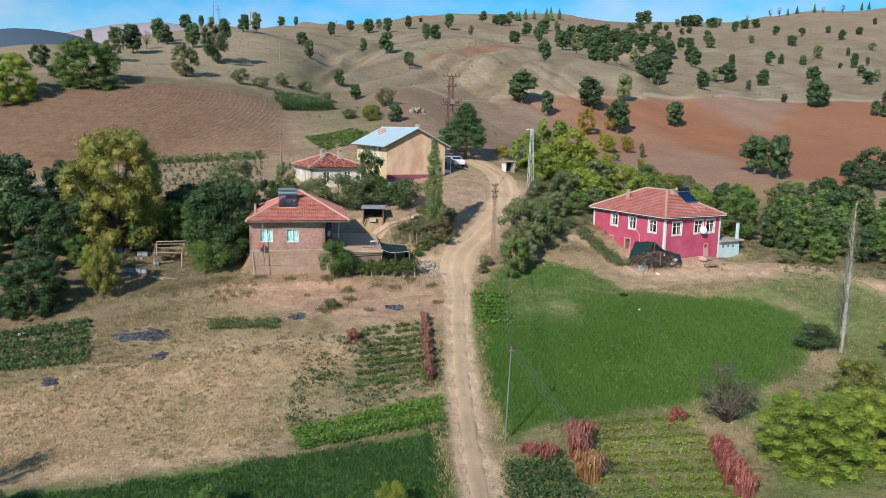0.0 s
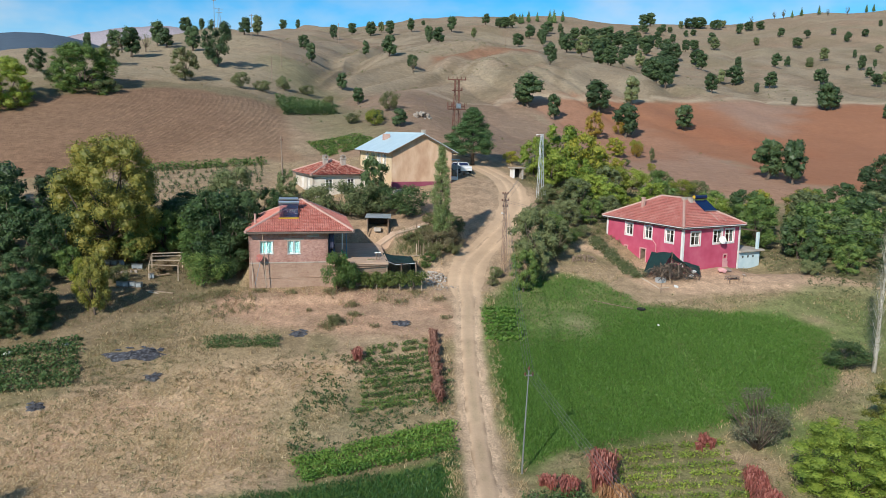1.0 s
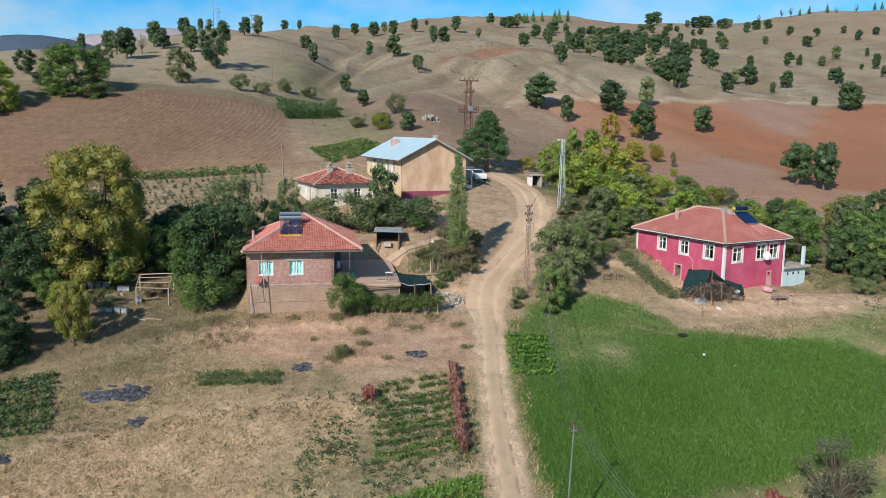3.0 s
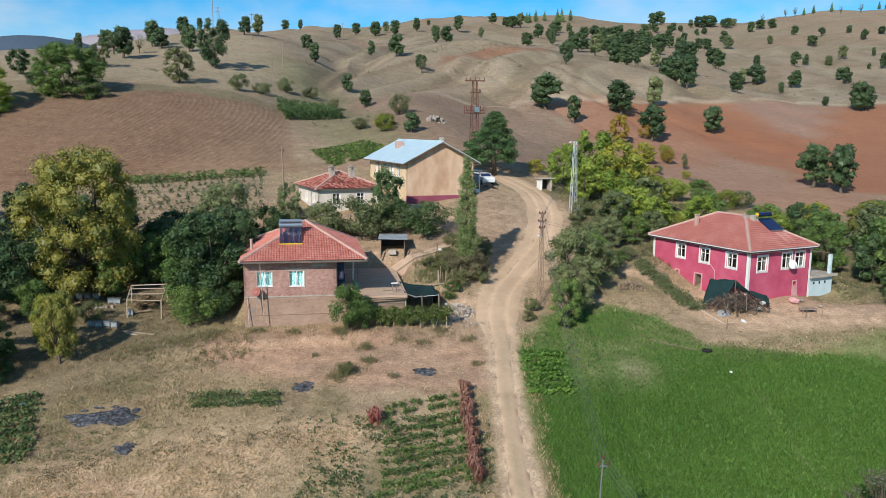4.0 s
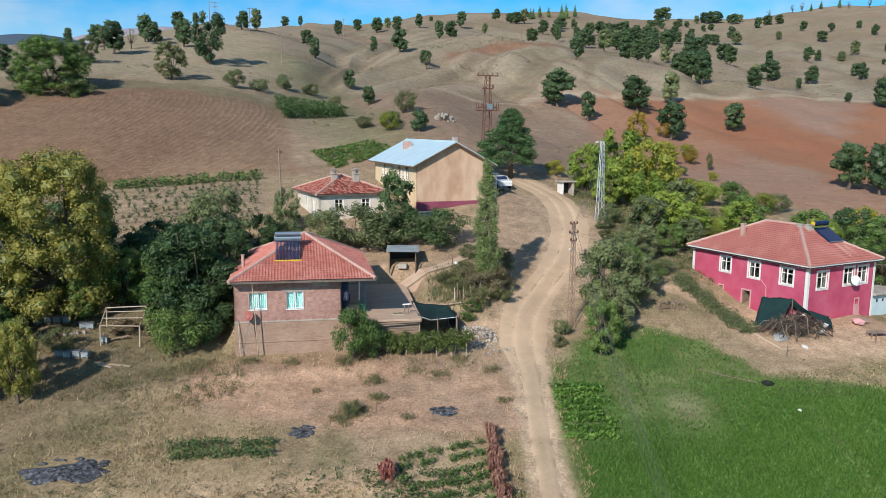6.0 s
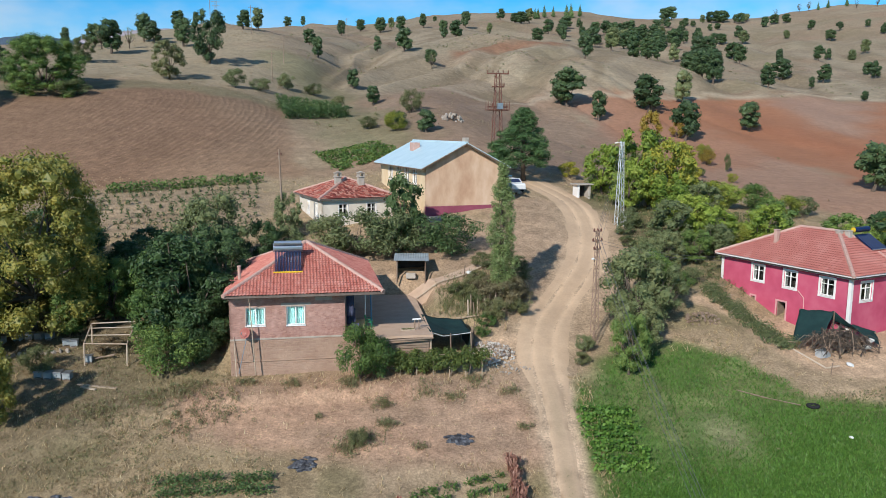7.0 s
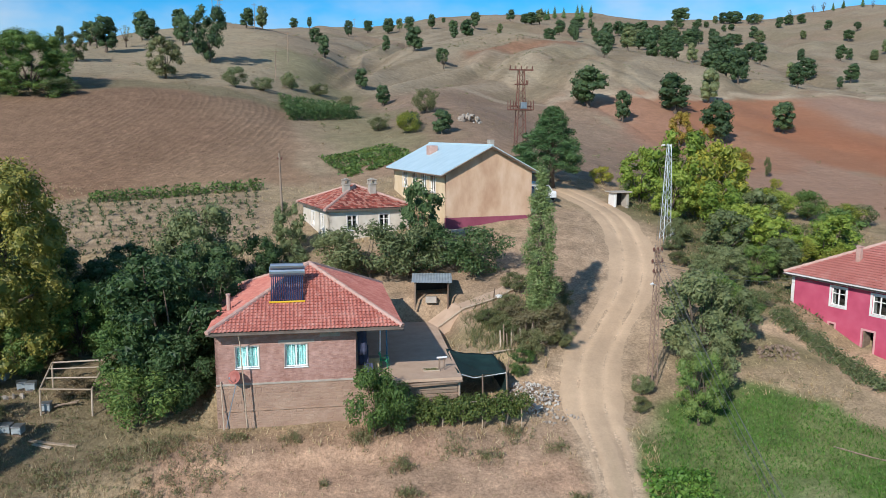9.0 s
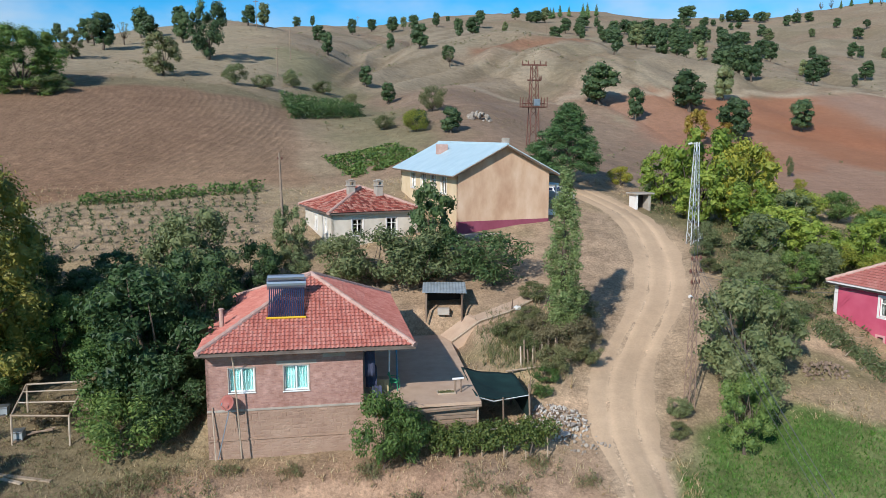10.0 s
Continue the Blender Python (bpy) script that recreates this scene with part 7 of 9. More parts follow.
for x in (-0.15, -0.05, 0.05, 0.15):
    part("back_slat", joined([tube([(x, 0.21, 0.44), (x * 1.05, 0.3, 0.86)], 0.022, 5)]), M_GREENPLASTIC, chair)
part("back_rail", joined([tube([(-0.2, 0.29, 0.86), (0, 0.31, 0.9), (0.2, 0.29, 0.86)], 0.028, 6)]), M_GREENPLASTIC, chair)
for s in (-1, 1):
    part("armrest", joined([tube([(0.23 * s, -0.2, 0.43), (0.25 * s, -0.18, 0.64), (0.24 * s, 0.25, 0.66)], 0.022, 6)]), M_GREENPLASTIC, chair)
tray = thing("drying_tray", "wooden tray with green herbs drying on the terrace", "tray", BRICK_AT @ at(11.1, 0.75, 2.91))
bm = bmesh.new()
for a in ((0, 0.95, 0, 0.04), (0, 0.95, 0.51, 0.55), (0, 0.04, 0.04, 0.51), (0.91, 0.95, 0.04, 0.51)):
    box(bm, a[0], a[1], a[2], a[3], 0, 0.07)
part("frame", bm, M_WOOD_PALE, tray)
rng = np.random.default_rng(5)
part("herb_layer", leaves([(0.2 + 0.18 * k, 0.27, 0.05) for k in range(4)], [0.2] * 4, 260, 0.04, rng, 0.1, squash=0.2), L_WEED, tray)
tap = thing("water_tap", "short standpipe with a pale pipe end on the terrace", "tap", BRICK_AT @ at(12.05, 1.0, 2.9))
part("post", joined([tube([(0, 0, 0), (0.02, 0, 0.7)], 0.05, 6), tube([(0.3, 0, 0), (0.3, 0.02, 0.68)], 0.04, 6)]), M_WOOD, tap)
part("pipe", joined([tube([(-0.15, 0, 0.72), (0.45, 0, 0.74)], 0.06, 8)]), M_WHITE, tap)


# ---- the shade net with its fence, the rubble heap, the vine ----
def sheet(corners, n, sag, wave_by=0.05, seed=0):
    """A hanging cloth between four corners, as (verts, faces)."""
    a, b, c, d = (np.array(p, float) for p in corners)
    vs, fs = [], []
    for i in range(n + 1):
        for j in range(n + 1):
            u, v = i / n, j / n
            p = a * (1 - u) * (1 - v) + b * u * (1 - v) + c * u * v + d * (1 - u) * v
            s = -sag * 4 * u * (1 - u) * (0.4 + 0.6 * 4 * v * (1 - v)) + wave_by * math.sin(u * 11 + seed + 3 * v) * math.sin(v * 9 + seed)
            vs.append((p[0], p[1], p[2] + s))
    for i in range(n):
        for j in range(n):
            k = i * (n + 1) + j
            fs.append((k, k + n + 1, k + n + 2, k + 1))
    return vs, fs


net = thing("shade_net", "dark green shade net stretched from the terrace on poles", "shade net")
NA, NB, NC, ND = (2.2, 75.7, -1.3), (5.2, 77.0, -1.75), (4.9, 80.3, -1.55), (1.95, 80.6, -1.25)
for q, sd in (((NA, NB, NC, ND), 1), ((NB, (5.3, 77.1, -3.2), (5.0, 80.3, -3.1), NC), 4)):
    o = part("net", sheet(q, 14, 0.28 if sd == 1 else 0.0, 0.05, sd), M_NET, net, smooth=True)
    so = o.modifiers.new("thick", "SOLIDIFY")
    so.thickness = 0.012
for (x, y, z), lean in ((NB, 0.1), (NC, -0.1), ((3.7, 76.3, -1.7), 0.05)):
    part("pole", joined([tube([(x + lean, y, -3.7), (x, y, z + 0.12)], [0.06, 0.045], 6)]), M_WOOD, net)
part("hem", joined([tube([NA, (3.2, 76.2, -1.75), NB], 0.03, 5)]), M_SACK, net, "pale torn hem")
for k in range(9):
    x, y = 5.3 + 0.06 * k, 77.0 + 0.12 * math.sin(k * 2.3) + 0.36 * k
    part("picket", joined([tube([(x, y, high(x, y) - 0.2), (x + 0.1 * math.sin(k), y + 0.08, -1.9 + 0.25 * math.sin(k * 5))], [0.04, 0.03], 5)]), M_WOOD, net)
bank = thing("log_fence", "rough fence of grey logs and poles below the poplar", "fence")
for k in range(14):
    x, y = 5.6 + 0.23 * k, 81.6 + 0.14 * math.sin(k * 1.7) + 0.03 * k
    part("log", joined([tube([(x, y - 0.1, high(x, y) - 0.2), (x + 0.12 * math.sin(k * 3), y + 0.25, high(x, y) + 1.1 + 0.3 * math.sin(k * 2.1))], [0.06, 0.05], 6)]), M_WOOD if k % 3 else M_WOOD_PALE, bank)
part("rail", joined([tube([(4.6, 81.0, -1.7), (7.2, 81.3, -1.5), (9.0, 81.8, -1.2)], 0.05, 6)]), M_WOOD_PALE, bank)


def rock(seed, flat=0.7):
    rnd = random.Random(seed)
    bm = bmesh.new()
    bmesh.ops.create_icosphere(bm, subdivisions=1, radius=1)
    for v in bm.verts:
        v.co *= rnd.uniform(0.75, 1.15)
        v.co.z *= flat
    me = bpy.data.meshes.new("stone")
    bm.to_mesh(me)
    bm.free()
    me.materials.append(M_STONE)
    return me


ROCKS = [rock(k) for k in range(5)]


def heap(name, label, category, x, y, rx, ry, h, count, size, seed, material=None):
    t = thing(name, label, category, at(x, y, high(x, y)))
    rnd = random.Random(seed)
    for k in range(count):
        a, q = rnd.uniform(0, 6.283), math.sqrt(rnd.random())
        px, py = rx * q * math.cos(a), ry * q * math.sin(a)
        s = size * rnd.uniform(0.5, 1.3)
        z = high(x + px, y + py) - high(x, y) + h * (1 - q * q) * rnd.uniform(0.75, 1.0) + s * 0.15
        o = part("stone", ROCKS[k % 5], parent=t)
        o.matrix_basis = Matrix.LocRotScale((px, py, z), Euler((rnd.random() * 3, rnd.random() * 3, rnd.random() * 6)), (s, s * rnd.uniform(0.7, 1.1), s * 0.8))
        if material:
            o.material_slots[0].link = "OBJECT"
            o.material_slots[0].material = material
    return t


heap("rubble_heap", "heap of pale broken stones beside the dirt road", "rubble heap", 6.5, 77.0, 2.0, 1.4, 0.5, 290, 0.10, 4, M_DEBRIS)
heap("stone_heap", "few loose stones by the track", "stone heap", 7.9, 75.2, 1.2, 0.8, 0.12, 40, 0.1, 5)
heap("stone_heap", "grey stones heaped under the pine", "stone heap", 13.2, 106.8, 1.5, 1.0, 0.6, 60, 0.24, 6)
heap("stone_heap", "tumbled stones on the hill slope", "stone heap", 10.5, 139.6, 1.6, 1.2, 0.8, 45, 0.35, 7)
heap("firewood_heap", "heap of chopped wood and stones by the brush", "firewood", 23.6, 80.4, 1.5, 1.0, 0.4, 110, 0.11, 8, M_WOOD)

sticks = thing("stick_heap", "thin dry sticks strewn over the rubble", "sticks", at(6.7, 77.0, high(6.7, 77.0) + 0.4))
rnd = random.Random(31)
for k in range(34):
    a, q, r = rnd.uniform(0, 6.283), rnd.uniform(0, 6.283), 1.5 * math.sqrt(rnd.random())
    p = Vector((1.2 * r * math.cos(a), 0.8 * r * math.sin(a), 0.12 - 0.2 * r * r + rnd.uniform(0, 0.1)))
    w = Vector((math.cos(q), math.sin(q), rnd.uniform(-0.15, 0.4))) * rnd.uniform(0.25, 0.6)
    part("stick", joined([tube([p - w, p + w * 0.2 + Vector((0, 0, 0.04)), p + w], [0.018, 0.016, 0.008], 4)]), M_WOOD_PALE if k % 2 else M_WOOD, sticks)
for x, y, s in ((5.6, 76.3, 0.45), (6.9, 75.8, 0.3), (7.4, 76.6, 0.26)):
    slab = thing("broken_slab", "broken pale slab leaning on the rubble", "slab", pose(x, y, high(x, y) + 0.25, 14, -9, 40 * x))
    part("body", a_box(-s, s, -s * 0.7, s * 0.7, -0.03, 0.03, 0.008), M_DEBRIS, slab)

vine = thing("grapevine", "leafy grapevine trained over low poles", "vine", at(0.9, 73.9, high(0.9, 73.9)))
rng = np.random.default_rng(11)
cen, rad = [], []
for k in range(26):
    u = k / 25
    cen.append((-1.2 + 6.0 * u, 0.25 + 0.45 * u + 0.3 * math.sin(k * 2.2), 1.05 + 0.3 * math.sin(k * 1.3)))
    rad.append(0.52 + 0.1 * math.sin(k * 3.1))
for k in range(14):
    cen.append((-1.0 + 0.42 * k, -0.2 + 0.05 * k, 0.62 + 0.25 * math.sin(k * 2.7)))
    rad.append(0.3)
part("leaf_mass", leaves(cen, rad, 9500, 0.075, rng, 0.35, slim=0.6), L_VINE, vine)
for k in range(6):
    x = -0.8 + 1.1 * k
    part("pole", joined([tube([(x, 0.1, -0.3), (x + 0.06, 0.25 + 0.08 * k, 1.25)], 0.035, 5)]), M_WOOD_PALE, vine)
part("rail", joined([tube([(-0.9, 0.2, 1.2), (2, 0.5, 1.25), (5, 0.75, 1.2)], 0.03, 5)]), M_WOOD_PALE, vine)
for k in range(4):
    part("stem", joined([tube([(0.2 + 1.2 * k, 0.2, -0.1), (0.35 + 1.2 * k, 0.25, 0.5), (0.1 + 1.2 * k, 0.4, 1.1)], [0.05, 0.035, 0.02], 5)]), M_BARK, vine)

shed = thing("tin_shed", "open shed with a rusty tin roof on crooked posts", "shed", pose(0.35, 87.9, high(1.5, 88.5) - 0.1, 0, 0, -4))
vs, fs = [], []
for k in range(29):
    x = -0.2 + 2.9 * k / 28
    r = 0.025 * (k % 2)
    vs += [(x, -0.35, 1.55 + r - 0.05 * k / 28), (x, 2.3, 1.72 + r)]
for k in range(28):
    fs.append((2 * k, 2 * k + 2, 2 * k + 3, 2 * k + 1))
o = part("roof_sheet", (vs, fs), surface("rusty_tin", [(0.30, 0.33, 0.35), (0.46, 0.51, 0.54), (0.58, 0.63, 0.66)], size=0.8, rough=0.5, metal=0.4, bump=0.1), shed, "grey corrugated tin sheet")
so = o.modifiers.new("thick", "SOLIDIFY")
so.thickness = 0.02
for x, y in ((0.05, -0.1), (2.4, -0.1), (0.05, 2.1), (2.4, 2.1)):
    part("post", joined([tube([(x, y, -0.5), (x + 0.05 * math.sin(x * 9), y, 1.55 + 0.06 * y)], 0.055, 6)]), M_WOOD, shed)
# the shade under the roof is put into the back wall's near-black colour
part("back_wall", a_box(0, 2.5, 2.1, 2.2, -0.4, 1.66), M_DARK, shed, "plank back wall coloured dark for the shade inside")
# side walls added to keep light out of the shed
for x in (-0.02, 2.4):
    part("side_wall", a_box(x, x + 0.07, 0.3, 2.1, -0.4, 1.55), M_WOOD, shed)
part("trough", a_box(0.8, 1.6, 0.2, 0.6, -0.1, 0.35, 0.03), M_CONCRETE, shed, "low feeding trough")
walkway = thing("earth_ramp", "pale earth ramp edged with poles beside the terrace", "ramp", kind="structure")
rp = [(x, y, max(z, high(x, y) + 0.12)) for x, y, z in ((1.6, 86.9, -1.28), (3.4, 87.0, -1.1), (5.4, 87.6, -0.6), (7.6, 89.0, 0.2))]
vs, fs = [], []
for k, p in enumerate(rp):
    vs += [(p[0] - 0.3, p[1] + 0.9, p[2]), (p[0] + 0.3, p[1] - 0.8, p[2]), (p[0] + 0.35, p[1] - 0.85, p[2] - 1.2)]
    if k:
        a = 3 * (k - 1)
        fs += [(a, a + 1, a + 4, a + 3), (a + 1, a + 2, a + 5, a + 4)]
part("earth_top", (vs, fs), M_TROD, walkway)
part("edge_pole", joined([tube([(p[0] + 0.32, p[1] - 0.82, p[2] + 0.02) for p in rp], 0.07, 6)]), M_WOOD_PALE, walkway)
for x, y in ((5.9, 86.9), (3.0, 89.6)):
    st = thing("stake", "short wooden stake beside the ramp", "stake", at(x, y, high(x, y)))
    part("stick", joined([tube([(0, 0, -0.2), (0.1, 0.05, 1.0)], 0.045, 6)]), M_WOOD, st)
sack = thing("white_sack", "small white sack on the ramp's edge", "sack", at(6.3, 87.2, high(6.3, 87.2)))
o = part("body", ROCKS[1], parent=sack)
o.matrix_basis = Matrix.LocRotScale((0, 0, 0.2), None, (0.32, 0.24, 0.26))
o.material_slots[0].link = "OBJECT"
o.material_slots[0].material = M_SACK

# ---- the bee garden ----
hive = thing("beehive", "pale blue wooden beehive with a flat lid", "beehive", at(-22.2, 74.0, high(-22.2, 74.0)), "beehives")
part("body", a_box(-0.24, 0.24, -0.27, 0.27, 0.06, 0.42, 0.012), M_HIVE, hive)
part("lid", a_box(-0.27, 0.27, -0.3, 0.3, 0.42, 0.5, 0.012), M_STEEL, hive, "grey metal lid")
part("entrance", a_box(-0.15, 0.15, -0.29, -0.27, 0.09, 0.12), M_DARK, hive)
part("stand", a_box(-0.22, 0.22, -0.25, 0.25, -0.15, 0.06), M_WOOD, hive)
for x, y, rz in ((-21.6, 74.0, 3), (-21.0, 73.95, -2), (-22.8, 74.1, 6), (-26.2, 79.3, 0), (-25.5, 79.4, 4), (-24.8, 79.3, -3), (-24.1, 79.3, 2), (-22.6, 78.2, 20), (-22.0, 78.0, 10), (-20.4, 76.0, 8), (-27.2, 79.0, 5), (-28.0, 78.7, -4)):
    copy_thing(hive, at(x, y, high(x, y)) @ turn(rz))
frame_thing = thing("pole_frame", "bare frame of thin bleached poles in the bee garden", "pole frame")
FC = [(-20.5, 75.5), (-17.8, 75.5), (-18.0, 78.4), (-20.9, 78.2)]
tops = []
for x, y in FC:
    z = high(x, y)
    tops.append((x + 0.05, y, z + 1.5))
    part("post", joined([tube([(x, y, z - 0.2), (x + 0.05, y, z + 1.52)], 0.05, 6)]), M_WOOD_PALE, frame_thing)
for k in range(4):
    part("rail", joined([tube([tops[k], tops[(k + 1) % 4]], 0.045, 6)]), M_WOOD_PALE, frame_thing)
mid = lambda a, b, u: tuple(p + (q - p) * u for p, q in zip(a, b))
for u in (0.4, 0.75):
    part("rail", joined([tube([mid(tops[1], tops[2], u), mid(tops[0], tops[3], u)], 0.035, 6)]), M_WOOD_PALE, frame_thing)
cross_thing = thing("fallen_rails", "two short rails on the grass under the frame", "rails", at(-19.4, 76.2, high(-19.4, 76.2)))
for k in range(2):
    part("rail", joined([tube([(-0.6, -0.2 + 0.3 * k, 0.15), (0.6, 0.2 - 0.3 * k, 0.35)], 0.045, 6)]), M_WOOD, cross_thing)
for x0, y0, x1, y1, w in ((-20.2, 73.3, -17.7, 72.9, 0.2), (-19.9, 73.0, -18.9, 72.7, 0.18), (-25.3, 76.8, -22.5, 77.4, 0.22), (-29, 76.3, -25.6, 76.7, 0.2)):
    b = thing("plank", "weathered plank lying on dry grass", "plank", group="loose planks")
    n = Vector((y0 - y1, x1 - x0, 0)).normalized() * w / 2
    vs = []
    for dz in (0.02, 0.09):
        for x, y, s in ((x0, y0, 1), (x0, y0, -1), (x1, y1, -1), (x1, y1, 1)):
            vs.append((x + n.x * s, y + n.y * s, high(x, y) + dz))
    part("board", (vs, [(3, 2, 1, 0), (4, 5, 6, 7), (0, 1, 5, 4), (1, 2, 6, 5), (2, 3, 7, 6), (3, 0, 4, 7)]), M_WOOD_PALE, b)
low = thing("low_stone_wall", "low wall of earth and stones beside the beehives", "wall", kind="structure")
for k in range(16):
    x, y = -28.5 + 0.42 * k, 76.5 + 0.05 * k
    o = part("stone", ROCKS[k % 5], parent=low)
    o.matrix_basis = Matrix.LocRotScale((x, y, high(x, y) + 0.08), Euler((0.3 * k, k, k)), (0.26, 0.2, 0.18))

# ---- round the pink house ----
solar_heater("flat solar water heater with yellow tank ends on faded tiles", PINK_AT @ at(4.85, 1.75, 7.45), 1.75, False)
dish("white satellite dish below the upper windows of the pink wall", PINK_AT @ at(5.25, -0.5, 4.75) @ pose(0, 0, 0, -20, 0, -20), 0.42, M_WHITE, [(0, 0.45, -0.3)])
net2 = thing("shade_net", "dark green net slung over a heap of cut branches", "shade net")
for q, sd in (([(29.0, 77.0, -2.9), (30.5, 78.8, -0.9), (31.9, 76.7, -0.65), (30.3, 75.4, -2.3)], 2), ([(31.9, 76.7, -0.65), (30.5, 78.8, -0.9), (34.5, 75.6, -1.9), (33.9, 74.1, -2.6)], 5)):
    o = part("net", sheet(q, 12, 0.12, 0.07, sd), M_NET, net2, smooth=True)
    so = o.modifiers.new("thick", "SOLIDIFY")
    so.thickness = 0.012
for x, y, z in ((30.5, 78.75, -0.85), (31.9, 76.65, -0.6), (34.4, 75.5, -1.85), (33.8, 74.1, -2.5)):
    part("pole", joined([tube([(x, y, high(x, y) - 0.2), (x, y, z)], 0.05, 6)]), M_WOOD, net2)
brush = thing("branch_heap", "tangled heap of bare cut branches and vines", "branch heap", at(31.3, 74.6, high(31.3, 74.6)))
rnd = random.Random(9)
for k in range(150):
    a = rnd.uniform(0, 6.283)
    cx, cy = rnd.uniform(-1.7, 1.7), rnd.uniform(-0.8, 1.2)
    pts = []
    for j in range(5):
        u = j / 4 - 0.5
        pts.append((cx + u * 1.9 * math.cos(a) + 0.4 * math.sin(j * 2 + k), cy + u * 1.6 * math.sin(a) + 0.2 * math.cos(j + k), max(0.05, 0.75 + 1.25 * math.cos(u * 3.0) * rnd.uniform(0.4, 1.1) - 0.3 * abs(cx) + 0.15 * math.sin(j * 3 + k))))
    part("branch", joined([tube(pts, [0.032, 0.03, 0.026, 0.02, 0.01], 5)]), M_VINE if k % 5 else M_WOOD, brush)
for x, y, s, z, nm, lab, mat in ((33.0, 74.3, 0.42, 0.45, "white_sack", "torn white sack among branches", M_SACK), (33.5, 74.7, 0.38, 0.75, "white_sack", "torn white sack among branches", M_SACK), (30.9, 72.9, 0.3, 0.12, "white_sack", "pale bag on the bare yard", M_SACK), (37.1, 76.0, 0.55, 0.35, "boulder", "pale pink boulder against the wall", M_PINK_PALE), (38.0, 76.3, 0.4, 0.25, "boulder", "grey boulder against the wall", M_STONE), (38.7, 74.4, 0.3, 0.15, "boulder", "pale stone on the bare yard", M_STONE), (26.3, 65.4, 0.22, 0.1, "white_sack", "small white bag on the lucerne", M_SACK), (-24.2, 64.2, 0.42, 0.15, "white_sack", "white bag on dry grass", M_SACK), (-28.2, 63.0, 0.4, 0.2, "white_sack", "white bag on green crops", M_SACK)):
    t = thing(nm, lab, nm.replace("_", " "), at(x, y, high(x, y)))
    o = part("body", ROCKS[int(x * 3) % 5], parent=t)
    o.matrix_basis = Matrix.LocRotScale((0, 0, z), Euler((0.3, 0.2, x)), (s, s * 0.75, s * 0.7))
    o.material_slots[0].link = "OBJECT"
    o.material_slots[0].material = mat
tub = thing("metal_trough", "grey metal trough beside the branch heap", "trough", pose(29.6, 74.2, high(29.6, 74.2), 0, 0, 15))
bm = bmesh.new()
for a in ((0, 0.9, 0, 0.04, 0.05, 0.55), (0, 0.9, 0.51, 0.55, 0.05, 0.55), (0, 0.04, 0.04, 0.51, 0.05, 0.55), (0.86, 0.9, 0.04, 0.51, 0.05, 0.55), (0.04, 0.86, 0.04, 0.51, 0.05, 0.1)):
    box(bm, *a)
part("body", bm, M_GALV, tub)
for x in (0.08, 0.82):
    for y in (0.08, 0.47):
        part("foot", a_box(x - 0.04, x + 0.04, y - 0.04, y + 0.04, -0.2, 0.05), M_STEEL, tub)
for pts, nm in (([(28.2, 77.0), (28.6, 74.9), (29.2, 72.9)], "log"), ([(29.2, 72.9), (30.2, 73.0)], "log")):
    b = thing("log", "long pale log lying on the yard", "log", group="logs")
    part("stem", joined([tube([(x, y, high(x, y) + 0.06) for x, y in pts], 0.07, 6)]), M_WOOD_PALE, b)
table = thing("low_table", "low dark plank table on the yard", "table", at(37.0, 73.5, high(37.0, 73.5)))
part("top", a_box(-0.7, 0.7, -0.35, 0.35, 0.35, 0.41, 0.01), M_WOOD, table)
for x in (-0.6, 0.6):
    for y in (-0.28, 0.28):
        part("leg", a_box(x - 0.03, x + 0.03, y - 0.03, y + 0.03, -0.3, 0.35), M_WOOD, table)
for k, (x, y) in enumerate(((36.3, 72.6), (37.6, 72.4), (29.0, 72.0))):
    st = thing("stake", "thin stake in the bare yard", "stake", at(x, y, high(x, y)), "yard stakes")
    part("stick", joined([tube([(0, 0, -0.2), (0.04, 0, 0.9)], 0.03, 5)]), M_WOOD, st)
cutbrush = thing("leafy_brush", "long heap of cut leafy branches beside the pink wall", "brush heap", at(27.2, 79.5, high(27.2, 79.5)))
cen, rad = [], []
for k in range(24):
    u = k / 23
    x, y = 26.0 + 2.2 * u + 0.5 * math.sin(k * 2.1), 85.0 - 9.0 * u
    cen.append((x - 27.2, y - 79.5, high(x, y) - high(27.2, 79.5) + 0.3 + 0.15 * math.sin(k * 1.7)))
    rad.append(0.68 + 0.18 * math.sin(k * 2.9))
rng = np.random.default_rng(15)
part("leaf_mass", leaves(cen, rad, 8000, 0.085, rng, 0.3), L_OLIVE, cutbrush)
for k in range(26):
    c = cen[k % 24]
    part("branch", joined([tube([(c[0] - 0.7, c[1] - 0.3, c[2] - 0.15), (c[0], c[1] + 0.2, c[2] + 0.1), (c[0] + 0.8, c[1] - 0.2 + 0.4 * math.sin(k), c[2] + 0.2)], [0.03, 0.025, 0.01], 4)]), M_WOOD_PALE, cutbrush)
tyre = thing("tyre", "old black tyre lying on grass", "tyre", at(25.9, 68.8, high(25.9, 68.8) + 0.1))
bm = bmesh.new()
rings = [bm.verts.new(((0.3 + 0.11 * math.cos(b)) * math.cos(a), (0.3 + 0.11 * math.cos(b)) * math.sin(a), 0.1 * math.sin(b))) for a in np.linspace(0, 6.2832, 18, endpoint=False) for b in np.linspace(0, 6.2832, 8, endpoint=False)]
for i in range(18):
    for j in range(8):
        bm.faces.new((rings[i * 8 + j], rings[((i + 1) % 18) * 8 + j], rings[((i + 1) % 18) * 8 + (j + 1) % 8], rings[i * 8 + (j + 1) % 8]))
part("ring", bm, M_BLACK, tyre, smooth=True)
loose = thing("fallen_branch", "thin fallen branch on the lucerne's edge", "branch")
